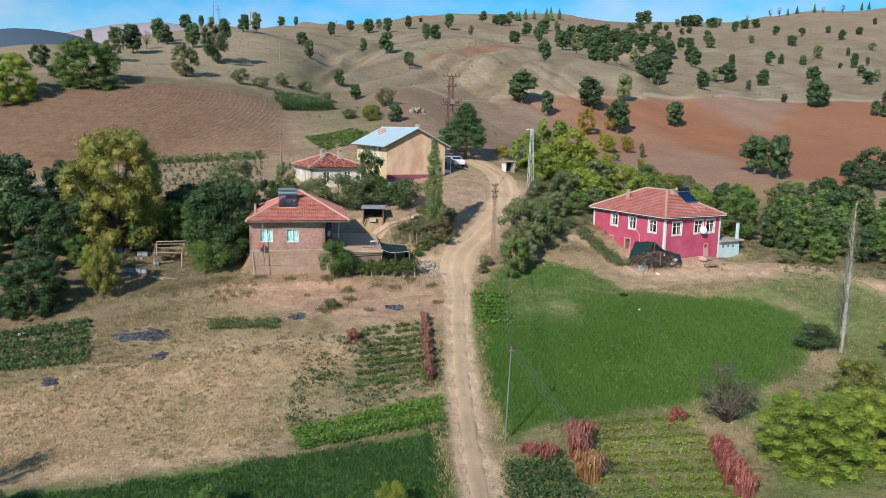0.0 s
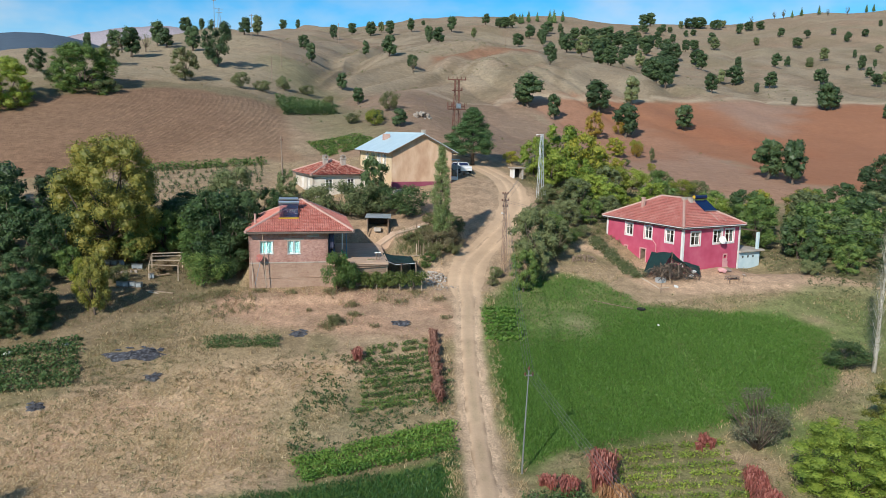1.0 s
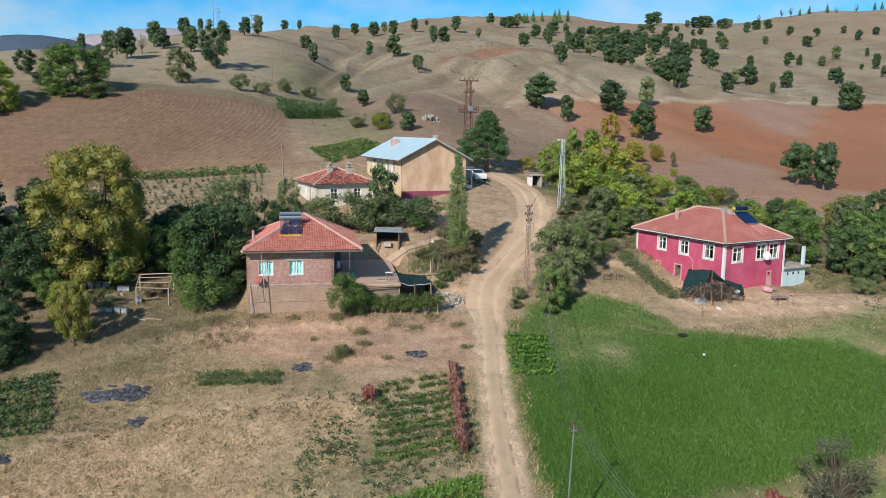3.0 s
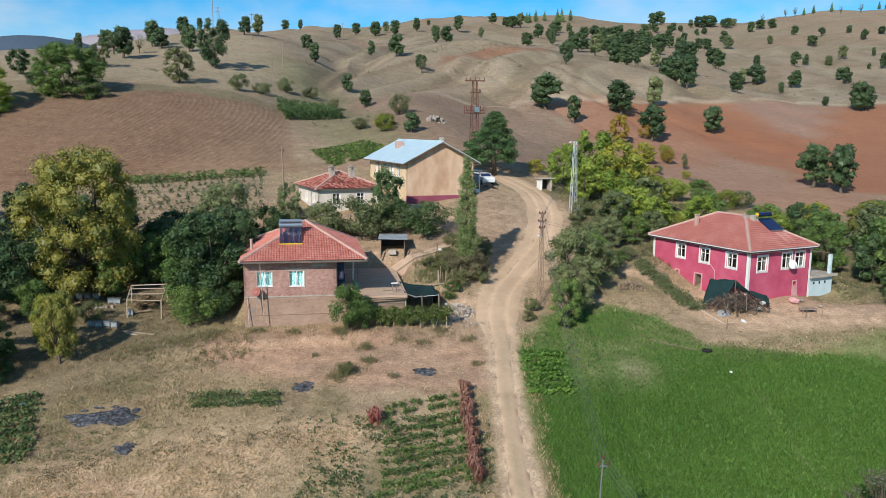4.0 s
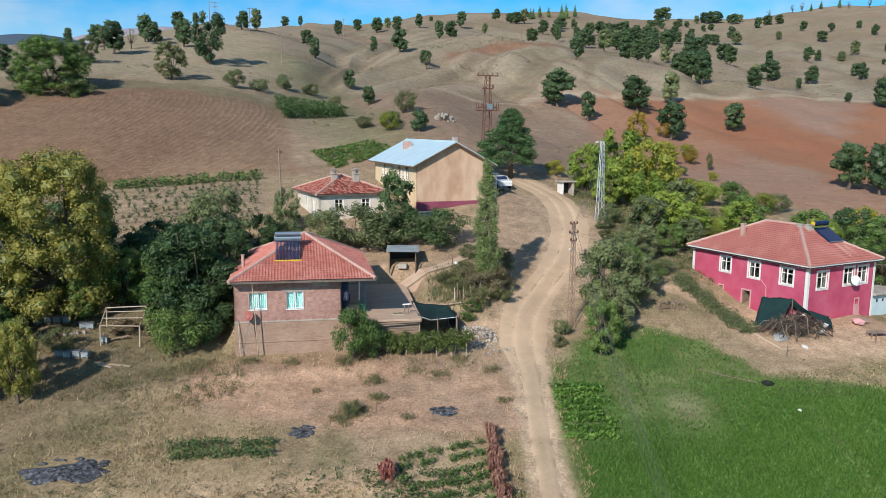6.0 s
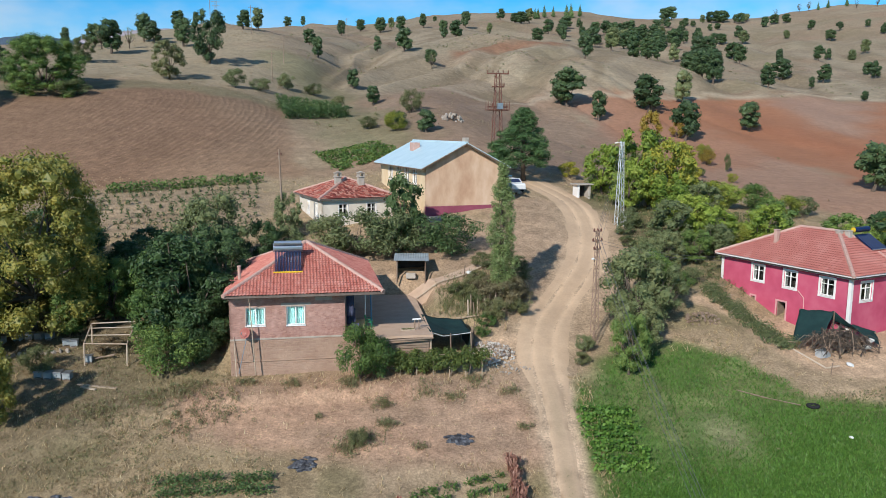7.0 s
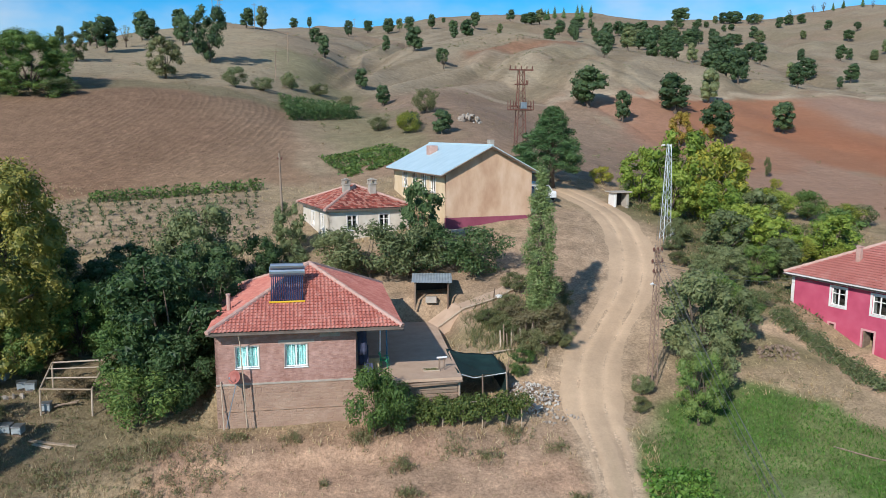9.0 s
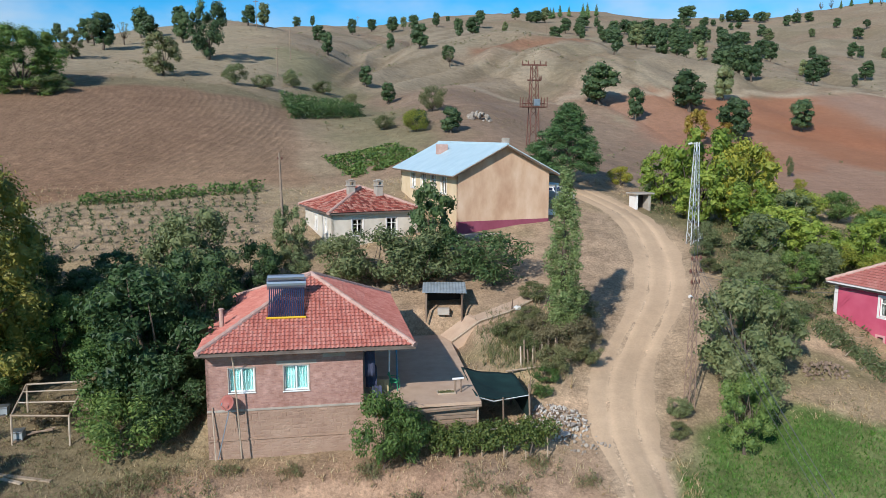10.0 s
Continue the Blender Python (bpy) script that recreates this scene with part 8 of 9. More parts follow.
part("stem", joined([tube([(x, y, high(x, y) + 0.08) for x, y in ((22, 71.2), (23.4, 70.0), (25.2, 69.0))], 0.04, 5)]), M_WOOD, loose)


# ---- poles, wires and towers ----
def lattice(x, y, h, w0, w1, material, rows, r=0.03):
    """A four-legged lattice mast, as separate legs and braces: (part name, geometry)."""
    out = []
    for sx, sy in ((-1, -1), (1, -1), (1, 1), (-1, 1)):
        out.append(("leg", joined([tube([(sx * w0, sy * w0, -0.3), (sx * w1, sy * w1, h)], r, 4)])))
    c = [(-1, -1), (1, -1), (1, 1), (-1, 1)]
    for k in range(rows):
        a, b = k / rows, (k + 1) / rows
        wa, wb = w0 + (w1 - w0) * a, w0 + (w1 - w0) * b
        for s in range(4):
            p, q = c[s], c[(s + 1) % 4]
            if k % 2:
                p, q = q, p
            out.append(("brace", joined([tube([(p[0] * wa, p[1] * wa, h * a), (q[0] * wb, q[1] * wb, h * b)], r * 0.6, 3)])))
    return out


def mast(name, label, x, y, h, w0, w1, material, rows, r, turned=20):
    t = thing(name, label, name.replace("_", " "), at(x, y, high(x, y)) @ turn(turned))
    for nm, geo in lattice(x, y, h, w0, w1, material, rows, r):
        part(nm, geo, material, t)
    return t


def insulators(t, z, xs, y=0.0, h=0.22):
    for x in xs:
        part("insulator", joined([tube([(x, y, z), (x, y, z + h * 0.5), (x, y, z + h)], [0.05, 0.075, 0.03], 7)]), M_RUST, t)


roadpole = mast("utility_pole", "slim rusty brown lattice utility pole at the bend of the road", 14.4, 78.0, 8.4, 0.22, 0.09, M_POLE, 14, 0.03)
for z, w in ((8.3, 0.35), (7.6, 0.42), (7.0, 0.3)):
    part("crossarm", a_box(-w, w, -0.04, 0.04, z - 0.04, z + 0.04), M_POLE, roadpole)
    insulators(roadpole, z, (-w + 0.05, 0.0, w - 0.05))
part("lamp_arm", joined([tube([(0, 0, 6.2), (-0.35, -0.1, 6.35)], 0.025, 5), tube([(-0.35, -0.1, 6.36), (-0.5, -0.12, 6.33)], 0.07, 8)]), M_WHITE, roadpole, "small white lamp")
lampmast = mast("lattice_mast", "galvanised lattice mast with a street lamp", 22.8, 98.6, 8.3, 0.36, 0.13, M_GALV, 15, 0.034, 10)
part("lamp_arm", joined([tube([(-0.1, 0, 8.2), (-0.55, -0.05, 8.2)], 0.025, 5), tube([(-0.5, -0.05, 8.2), (-0.8, -0.07, 8.16)], 0.08, 8)]), M_WHITE, lampmast, "white street lamp head")
part("meter_box", a_box(0.3, 0.62, -0.5, -0.3, 0.5, 1.1, 0.01), M_GALV, lampmast, "grey metal box")
tower = mast("transformer_tower", "rust-red lattice tower with crossarms and insulators", 15.1, 126.8, 9.4, 0.6, 0.3, M_RUST, 9, 0.06, 8)
for z, w in ((9.3, 1.5), (5.0, 1.4), (4.6, 1.4), (7.6, 0.8)):
    part("crossarm", a_box(-w, w, -0.09, 0.09, z - 0.08, z + 0.08), M_RUST, tower)
part("platform", a_box(-1.5, 1.5, -0.55, 0.55, 4.55, 4.65), M_RUST, tower, "steel grating platform")
for x in (-1.45, -0.75, 0.75, 1.45):
    for y in (-0.5, 0.5):
        part("rail_post", a_box(x - 0.04, x + 0.04, y - 0.04, y + 0.04, 4.6, 5.7), M_RUST, tower)
insulators(tower, 9.35, (-1.4, -0.7, 0.0, 0.7, 1.4), 0, 0.45)
insulators(tower, 5.05, (-1.3, -0.7, 0.7, 1.3), 0, 0.5)
insulators(tower, 7.6, (0.7, 0.85), 0, 0.55)
part("transformer", a_box(-0.15, 0.6, -0.6, -0.1, 4.7, 5.5, 0.05), M_STEEL, tower, "grey transformer box")
woodpole = thing("wooden_pole", "tall thin wooden electricity pole", "wooden pole", at(-10.0, 97.0, high(-10, 97)))
part("shaft", joined([tube([(0, 0, -0.5), (0.05, 0, 4), (-0.05, 0, 8.4)], [0.12, 0.1, 0.07], 7)]), M_WOOD, woodpole)
insulators(woodpole, 7.9, (-0.14, 0.14))
woodpole2 = thing("wooden_pole", "thin wooden pole behind the walnut tree", "wooden pole", at(-30, 97, high(-30, 97)))
part("shaft", joined([tube([(0, 0, -0.5), (0, 0, 8.3)], [0.12, 0.07], 7)]), M_WOOD, woodpole2)
fieldpole = thing("concrete_pole", "slim grey pole beside the dirt track", "pole", at(9.8, 45.4, high(9.8, 45.4)))
part("shaft", joined([tube([(0, 0, -0.5), (0.1, 0, 3), (0.25, 0.05, 6.8)], [0.06, 0.052, 0.04], 8)]), M_STEEL, fieldpole)
part("crossarm", a_box(0.0, 0.5, 0.02, 0.1, 6.35, 6.42), M_STEEL, fieldpole)
insulators(fieldpole, 6.4, (0.02, 0.48))
insulators(fieldpole, 6.75, (0.25,))


def wire(a, b, sag, label="thin sagging overhead wire"):
    t = thing("overhead_wire", label, "wire", group="overhead wires")
    pts = [(a[0] + (b[0] - a[0]) * u, a[1] + (b[1] - a[1]) * u, a[2] + (b[2] - a[2]) * u - 4 * sag * u * (1 - u)) for u in np.linspace(0, 1, 17)]
    part("strand", joined([tube(pts, 0.011, 3)]), M_WIRE, t)


FP, UP, LM = (10.05, 45.4, high(9.8, 45.4) + 6.6), (14.4, 78.0, high(14.4, 78) + 7.7), (22.8, 98.6, high(22.8, 98.6) + 7.9)
for k in range(4):
    d = 0.16 * (k - 1.5)
    wire((FP[0] + d, FP[1], FP[2] + 0.06 * k), (UP[0] + d, UP[1], UP[2] + 0.25 * (k % 3)), 0.8)
    wire((FP[0] + d, FP[1], FP[2] + 0.06 * k), (13.2 + 1.2 * d, 10, -3.5), 0.9)
    wire((UP[0] + d, UP[1], UP[2] + 0.2 * (k % 3)), (LM[0] + d, LM[1], LM[2] - 0.2 * k), 0.5)
for k in range(2):
    wire((UP[0], UP[1], UP[2] - 0.2 * k), (30.0, 86.5, 1.9 - 0.3 * k), 0.5)
wire((42.0, 80.5, 1.9), (66, 70, 3.0), 0.7)
wire((42.0, 80.5, 1.7), (66, 70, 2.7), 0.7)
for x, y, h in ((-31, 227, 7), (-19.5, 192, 6), (-20, 176, 5), (-45, 248, 9), (60, 330, 8), (8, 300, 8), (-10, 330, 8)):
    t = thing("far_pole", "thin electricity pole on the dry hill", "pole", at(x, y, high(x, y)), "hill poles")
    part("shaft", joined([tube([(0, 0, -0.5), (0, 0, h)], [0.1, 0.07], 6)]), M_WOOD, t)
    part("crossarm", a_box(-0.6, 0.6, -0.05, 0.05, h - 0.5, h - 0.4), M_WOOD, t)
pylon = mast("far_pylon", "grey lattice pylon on the dry skyline", -46, 262, 6.2, 0.6, 0.18, M_STEEL, 6, 0.05, 10)
for z, w in ((6.0, 1.3), (4.9, 1.0)):
    part("crossarm", a_box(-w, w, -0.06, 0.06, z - 0.06, z + 0.06), M_STEEL, pylon)

hut = thing("roadside_shelter", "tiny concrete shelter with a slab roof beside the road", "shelter", pose(20.9, 107.3, high(21.5, 107.6) - 0.1, 0, 0, 12))
part("left_wall", a_box(0, 0.25, 0, 1.2, -0.3, 1.5, 0.02), M_WHITE, hut)
part("right_wall", a_box(1.35, 1.6, 0, 1.2, -0.3, 1.5, 0.02), M_CONCRETE, hut)
# recessed wall painted near-black to hold the shelter's inner shade
part("back_wall", a_box(0.25, 1.35, 1.0, 1.2, -0.3, 1.5), M_DARK, hut)
part("roof_slab", a_box(-0.25, 1.85, -0.2, 1.4, 1.5, 1.64, 0.02), M_CONCRETE, hut)

car = thing("parked_car", "small white car parked behind the ochre house", "car", pose(13.6, 108.2, high(13.6, 108.2), 0, 0, 108))
bm = bmesh.new()
prof = [(-1.9, 0.35), (-1.9, 0.8), (-1.75, 0.95), (-1.1, 1.0), (-0.6, 1.42), (0.9, 1.45), (1.5, 1.05), (1.9, 0.95), (1.95, 0.35)]
lr = [[bm.verts.new((x, s * (0.78 if z > 1.1 else 0.82), z)) for x, z in prof] for s in (-1, 1)]
bm.faces.new(lr[0])
bm.faces.new(lr[1][::-1])
for k in range(len(prof)):
    n = (k + 1) % len(prof)
    bm.faces.new((lr[0][k], lr[1][k], lr[1][n], lr[0][n]))
bmesh.ops.recalc_face_normals(bm, faces=bm.faces)
part("body", bm, M_CARWHITE, car)
for s in (-1, 1):
    part("side_window", a_box(-0.75, 1.1, s * 0.8 - 0.01, s * 0.8 + 0.01, 1.05, 1.36), M_TUBE, car)
for x, z0, z1, x1 in ((-1.08, 1.03, 1.38, -0.66),):
    part("windscreen", ([(x, -0.7, z0), (x, 0.7, z0), (x1, 0.66, z1), (x1, -0.66, z1), (x + 0.03, -0.7, z0), (x + 0.03, 0.7, z0), (x1 + 0.03, 0.66, z1), (x1 + 0.03, -0.66, z1)], [(0, 1, 2, 3), (7, 6, 5, 4), (0, 4, 5, 1), (1, 5, 6, 2), (2, 6, 7, 3), (3, 7, 4, 0)]), M_TUBE, car).location = (-0.02, 0, 0.02)
for x in (-1.25, 1.25):
    for s in (-1, 1):
        wh = part("wheel", joined([tube([(x, s * 0.84, 0.31), (x, s * 0.66, 0.31)], 0.31, 14)]), M_BLACK, car)
        part("rim", joined([tube([(x, s * 0.85, 0.31), (x, s * 0.83, 0.31)], 0.18, 10)]), M_STEEL, wh)
for s in (-1, 1):
    part("headlight", a_box(-1.93, -1.88, s * 0.62 - 0.14, s * 0.62 + 0.14, 0.68, 0.82), M_PVC, car)

# ---- burnt and plastic litter on the field ----
def litter(x, y, rx, ry, seed, label):
    t = thing("burnt_patch", label, "burnt patch", at(x, y, high(x, y)), "burnt patches")
    rnd = random.Random(seed)
    vs, fs, n = [], [], 30
    for ring, f in enumerate((0.0, 0.35, 0.7, 1.0)):
        for k in range(n):
            a = 6.2832 * k / n
            wob = 0.72 + 0.5 * noise.noise(Vector((math.cos(a) * 1.6 + seed * 7, math.sin(a) * 1.6, 0)))
            px, py = rx * f * wob * math.cos(a), ry * f * wob * math.sin(a)
            vs.append((px, py, high(x + px, y + py) - high(x, y) + (0.05 + rnd.uniform(0, 0.09) if ring < 3 else -0.03)))
    for ring in range(3):
        for k in range(n):
            a, b = ring * n + k, ring * n + (k + 1) % n
            fs.append((a, b, b + n, a + n))
    part("ash", (vs, fs), M_ASH, t)
    for k in range(int(14 * rx)):
        a, q = rnd.uniform(0, 6.28), math.sqrt(rnd.random()) * 0.75
        px, py = rx * q * math.cos(a), ry * q * math.sin(a)
        z = high(x + px, y + py) - high(x, y) + 0.06
        s = rnd.uniform(0.1, 0.28)
        w = [rnd.uniform(0.02, 0.12) for _ in range(4)]
        part("scrap", ([(px - s, py - s * 0.5, z + w[0]), (px + s, py - s * 0.4, z + w[1]), (px + s * 0.8, py + s * 0.6, z + w[2]), (px - s * 0.7, py + s * 0.5, z + w[3]), (px, py, z + 0.16)], [(0, 1, 4), (1, 2, 4), (2, 3, 4), (3, 0, 4)]), M_ASH, t)


litter(-18.3, 62.4, 2.9, 1.5, 1, "black charred plastic litter on dry soil")
litter(-16.0, 58.8, 0.9, 0.8, 2, "small black charred patch on dry soil")
litter(-23.2, 55.4, 1.0, 0.8, 3, "small black charred patch on dry soil")
litter(-5.5, 64.8, 0.95, 0.7, 4, "small black charred patch on the bare yard")
litter(3.3, 67.0, 1.2, 0.8, 5, "grey ash patch with plastic on the bare yard")

# ---- crops, grass, straw and weeds ----
def corners_of(m, x0, x1, y0, y1):
    return [tuple((m @ Vector((x, y, 0)))[:2]) for x, y in ((x0, y0), (x1, y0), (x1, y1), (x0, y1))]


BUILT = [corners_of(BRICK_AT, -0.2, 13.2, -0.1, 12.6), corners_of(PINK_AT, 0, NR + 3.7, 0, NL), corners_of(OCHRE_AT, -0.2, W + 1.7, -1.0, D), corners_of(SMALL_AT, 0.4, 7.8, 0.4, 8.7)]
PATCHES = [(-18.3, 62.4, 2.2), (-16, 58.8, 0.8), (-23.2, 55.4, 0.8), (-5.5, 64.8, 0.8), (3.3, 67, 0.9)]
rng = np.random.default_rng(77)


def strew(n, x0, x1, y0, y1, keep=None, verge=1.5):
    """Random places in the rectangle where plants may grow; keep(x, y) gives a chance from 0 to 1."""
    x, y = rng.uniform(x0, x1, n), rng.uniform(y0, y1, n)
    ok = from_line(ROAD, x, y)[0] > verge + 1.1 * ramp(70, 78, y) + 0.5 * ramp(84, 96, y)
    for b in BUILT:
        ok &= inside(b, x, y) < 0.05
    for px, py, r in PATCHES:
        ok &= np.hypot(x - px, (y - py) * 1.4) > r
    if keep is not None:
        ok &= rng.random(n) < keep(x, y)
    return x[ok], y[ok]


def blades(x, y, n, height, width, spread=0.08, lean=0.5):
    """n upright blades at each place, as (verts, faces)."""
    x, y = np.repeat(x, n), np.repeat(y, n)
    x, y = x + rng.normal(size=len(x)) * spread, y + rng.normal(size=len(x)) * spread
    z = ground(x, y) - 0.02
    a = rng.random(len(x)) * 6.2832
    h = height * rng.uniform(0.45, 1.25, len(x))
    w = width * rng.uniform(0.6, 1.3, len(x))
    dx, dy = np.cos(a) * w, np.sin(a) * w
    lx, ly = rng.normal(size=len(x)) * lean * h, rng.normal(size=len(x)) * lean * h
    v = np.stack([np.stack([x - dx, y - dy, z], -1), np.stack([x + dx, y + dy, z], -1), np.stack([x + lx, y + ly, z + h], -1)], 1).reshape(-1, 3)
    return v, 3 * np.arange(len(x))[:, None] + np.array([[0, 1, 2]])


def lying(x, y, length, width, lift=0.03):
    """Straws lying on the ground."""
    a = rng.random(len(x)) * 6.2832
    z = ground(x, y) + lift * rng.uniform(0.4, 1.6, len(x))
    l = length * rng.uniform(0.4, 1.3, len(x))
    cx, cy, sx, sy = np.cos(a) * l, np.sin(a) * l, -np.sin(a) * width, np.cos(a) * width
    t = rng.normal(size=len(x)) * 0.05
    v = np.stack([np.stack([x - cx - sx, y - cy - sy, z - t], -1), np.stack([x + cx - sx, y + cy - sy, z + t], -1), np.stack([x + cx + sx, y + cy + sy, z + t + 0.01], -1), np.stack([x - cx + sx, y - cy + sy, z - t + 0.01], -1)], 1).reshape(-1, 3)
    return v, 4 * np.arange(len(x))[:, None] + np.array([[0, 1, 2, 3]])


def foliage(x, y, n, radius, tall, size, slim=0.5, up=0.6):
    """Small leafy plants: n leaves over each place."""
    x, y = np.repeat(x, n), np.repeat(y, n)
    g = ground(x, y)
    k = len(x)
    d = rng.normal(size=(k, 2)) * radius * 0.6
    z = g + tall * rng.random(k)
    p = np.stack([x + d[:, 0], y + d[:, 1], z], -1)
    nrm = rng.normal(size=(k, 3)) * 0.7 + np.array([0, 0, up])
    nrm /= np.linalg.norm(nrm, axis=1)[:, None]
    a = np.cross(nrm, rng.normal(size=(k, 3)))
    a /= np.linalg.norm(a, axis=1)[:, None]
    b = np.cross(nrm, a)
    s = size * rng.uniform(0.6, 1.4, k)[:, None]
    v = np.stack([p - a * s, p - b * s * slim, p + a * s, p + b * s * slim + nrm * s * 0.2], 1).reshape(-1, 3)
    return v, 4 * np.arange(k)[:, None] + np.array([[0, 1, 2, 3]])


def stuff(name, label, category, data, material):
    return tagged(new(name, mesh_of(name, data[0], data[1], material)), label, category, kind="stuff")


def box_of(poly):
    return min(p[0] for p in poly), max(p[0] for p in poly), min(p[1] for p in poly), max(p[1] for p in poly)


def in_plot(poly, soft=0.8, thin=0.0):
    return lambda x, y: ramp(-soft * 0.3, soft, inside(poly, x, y) + 0.6 * wave(x, y, 2.2, 61)) * (1 - thin * ramp(0.0, 0.7, wave(x, y, 3.5, 63)))


# lucerne
pale = lambda x, y: 1 - 0.9 * np.exp(-((x - 19.3) / 1.5) ** 2 - ((y - 66.6) / 2.4) ** 2)
thick = lambda x, y: (0.22 + 0.78 * ramp(-3.0, 1.8, inside(LUSH, x, y) + 0.8 * wave(x, y, 2.2, 61))) * ramp(-0.4, 0.8, inside(LUCERNE, x, y) + 0.6 * wave(x, y, 2.2, 61)) * pale(x, y) * (1 - 0.25 * ramp(0.1, 0.6, wave(x, y, 5.5, 75)))
x, y = strew(165000, *box_of(LUCERNE), thick, 1.6)
stuff("lucerne", "dense green lucerne field with thin worn patches", "lucerne", blades(x, y, 2, 0.2, 0.036, 0.07, 0.5), L_LUCERNE)
x, y = strew(45000, -30, 6, 35.5, 47.5, in_plot(LUCERNE_LOW, 0.6), 1.6)
stuff("lucerne", "dense dark green lucerne field", "lucerne", blades(x, y, 2, 0.22, 0.032, 0.07, 0.5), L_LUCERNE_DARK)
# thin grass round the lucerne and on the slope below the pink house
edge = lambda x, y: ramp(-1.5, 1.0, inside(LUCERNE, x, y)) * (1 - 0.9 * ramp(-0.5, 1.5, inside(LUSH, x, y))) * 0.8
x, y = strew(26000, *box_of(LUCERNE), edge, 1.4)
stuff("grass", "short mixed green grass among the lucerne", "grass", blades(x, y, 2, 0.17, 0.02), L_WEED)
slope_grass = lambda x, y: ramp(-0.3, 0.5, wave(x, y, 5, 81)) * (inside(LUSH, x, y) < 0.3)
x, y = strew(46000, 8, 60, 34, 70, slope_grass)
stuff("grass", "thin greenish grass on the slope", "grass", foliage(x, y, 2, 0.2, 0.16, 0.075, 0.4), L_WEED)

# dry grass and weeds over the open ground
open_ground = lambda x, y: (0.25 + 0.75 * ramp(-0.3, 0.5, wave(x, y, 4.5, 83))) * (1 - 0.93 * ramp(-0.5, 1.5, inside(YARD, x, y))) * (1 - 0.97 * ramp(-1, 0.7, inside(PINK_YARD, x, y))) * (1 - 0.96 * ramp(-2, 0.5, inside(UPPER_YARD, x, y))) * (1 - 0.8 * ramp(-1, 1, inside([(4, 79), (9, 76), (17, 82), (22, 92), (22, 107), (14, 107), (2, 98)], x, y))) * (inside(LUCERNE, x, y) < 0.2) * (inside(LUCERNE_LOW, x, y) < 0.2)
x, y = strew(34000, -36, 50, 40, 118, open_ground)
stuff("dry_grass", "tufts of bleached dry grass", "dry grass", blades(x, y, 4, 0.26, 0.022), L_STRAW)
x, y = strew(9000, -36, 50, 40, 118, lambda x, y: open_ground(x, y) * ramp(0.0, 0.6, wave(x, y, 3.1, 87)))
stuff("weeds", "low dusty green weeds", "weeds", foliage(x, y, 9, 0.17, 0.18, 0.05, 0.45), L_WEED)
x, y = strew(900, -14, 9, 64, 75, lambda x, y: 0.35 + 0 * x)
stuff("dry_grass", "sparse dry tufts on the bare yard", "dry grass", blades(x, y, 4, 0.2, 0.02), L_STRAW)
yard_bank = lambda x, y: np.exp(-((y - 72.6) / 1.2) ** 2)
x, y = strew(350, -13, 9, 69.5, 75.5, yard_bank)
stuff("dry_grass", "tall straw-coloured grass on the bank", "dry grass", blades(x, y, 5, 0.3, 0.02, 0.12, 0.4), L_STRAW)
garden_floor = lambda x, y: ramp(-0.4, 0.3, wave(x, y, 4.0, 103)) * (1 - ramp(-0.5, 1.5, inside(YARD, x, y)))
x, y = strew(3600, -34, -11, 58, 80, garden_floor)
stuff("weeds", "dull green weeds under the garden trees", "weeds", foliage(x, y, 9, 0.2, 0.14, 0.045, 0.45), L_WEED)
x, y = strew(7000, -34, -11, 58, 80, garden_floor)
stuff("dry_grass", "withered brown grass under the garden trees", "dry grass", blades(x, y, 5, 0.2, 0.02, 0.15, 0.6), L_DRY)
mound = lambda x, y: np.exp(-((x - 6.6) / 2.2) ** 2 - ((y - 83.6) / 2.2) ** 2)
x, y = strew(2600, 3.5, 11, 80, 88, mound)
stuff("grass", "long grey-green grass on the bank by the poplar", "grass", blades(x, y, 6, 0.62, 0.022, 0.14, 0.4), L_WEED)
x, y = strew(1100, 6.5, 13, 79.5, 90, lambda x, y: np.exp(-((x - 9.3) / 1.8) ** 2 - ((y - 83.2) / 2.4) ** 2))
stuff("dry_grass", "tall straw-coloured brush round the poplar's foot", "dry grass", blades(x, y, 6, 0.95, 0.02, 0.16, 0.35), L_STRAW)
under = lambda x, y: 0.8 * ramp(-0.5, 0.4, wave(x, y, 3.5, 107))
x, y = strew(5200, 22, 44, 84, 112, under)
stuff("weeds", "rank undergrowth below the roadside trees", "weeds", foliage(x, y, 8, 0.25, 0.4, 0.09, 0.45), L_WEED)
x, y = strew(6000, 44, 80, 70, 104, under)
stuff("weeds", "rank undergrowth in the orchard", "weeds", foliage(x, y, 7, 0.25, 0.35, 0.1, 0.45), L_WEED)
# clumps of weeds and dry brush on the bare yard and its bank
cx, cy = [], []
for px, py, r, n in ((-3.1, 72.8, 0.7, 60), (-1.1, 71.1, 0.6, 50), (-0.9, 68.6, 0.55, 45), (-2.4, 67.0, 0.9, 80), (-3.2, 66.1, 0.7, 55), (1.8, 72.3, 0.8, 40), (3.4, 71.6, 0.7, 35), (-6.7, 72.9, 0.6, 30), (-9.7, 73.2, 0.5, 35), (-10.8, 70.9, 1.4, 60), (-12.7, 69.2, 1.8, 110), (-15.0, 71.6, 1.6, 120), (-17.4, 69.8, 1.8, 130), (-13.2, 72.4, 1.2, 80), (5.2, 73.6, 0.8, 40), (7.2, 72.2, 0.5, 25), (7.3, 68.0, 0.4, 20), (-5.0, 69.6, 0.3, 10), (0.9, 66.2, 0.35, 14)):
    cx.append(rng.normal(size=n) * r * 0.6 + px)
    cy.append(rng.normal(size=n) * r * 0.5 + py)
cx, cy = np.concatenate(cx), np.concatenate(cy)
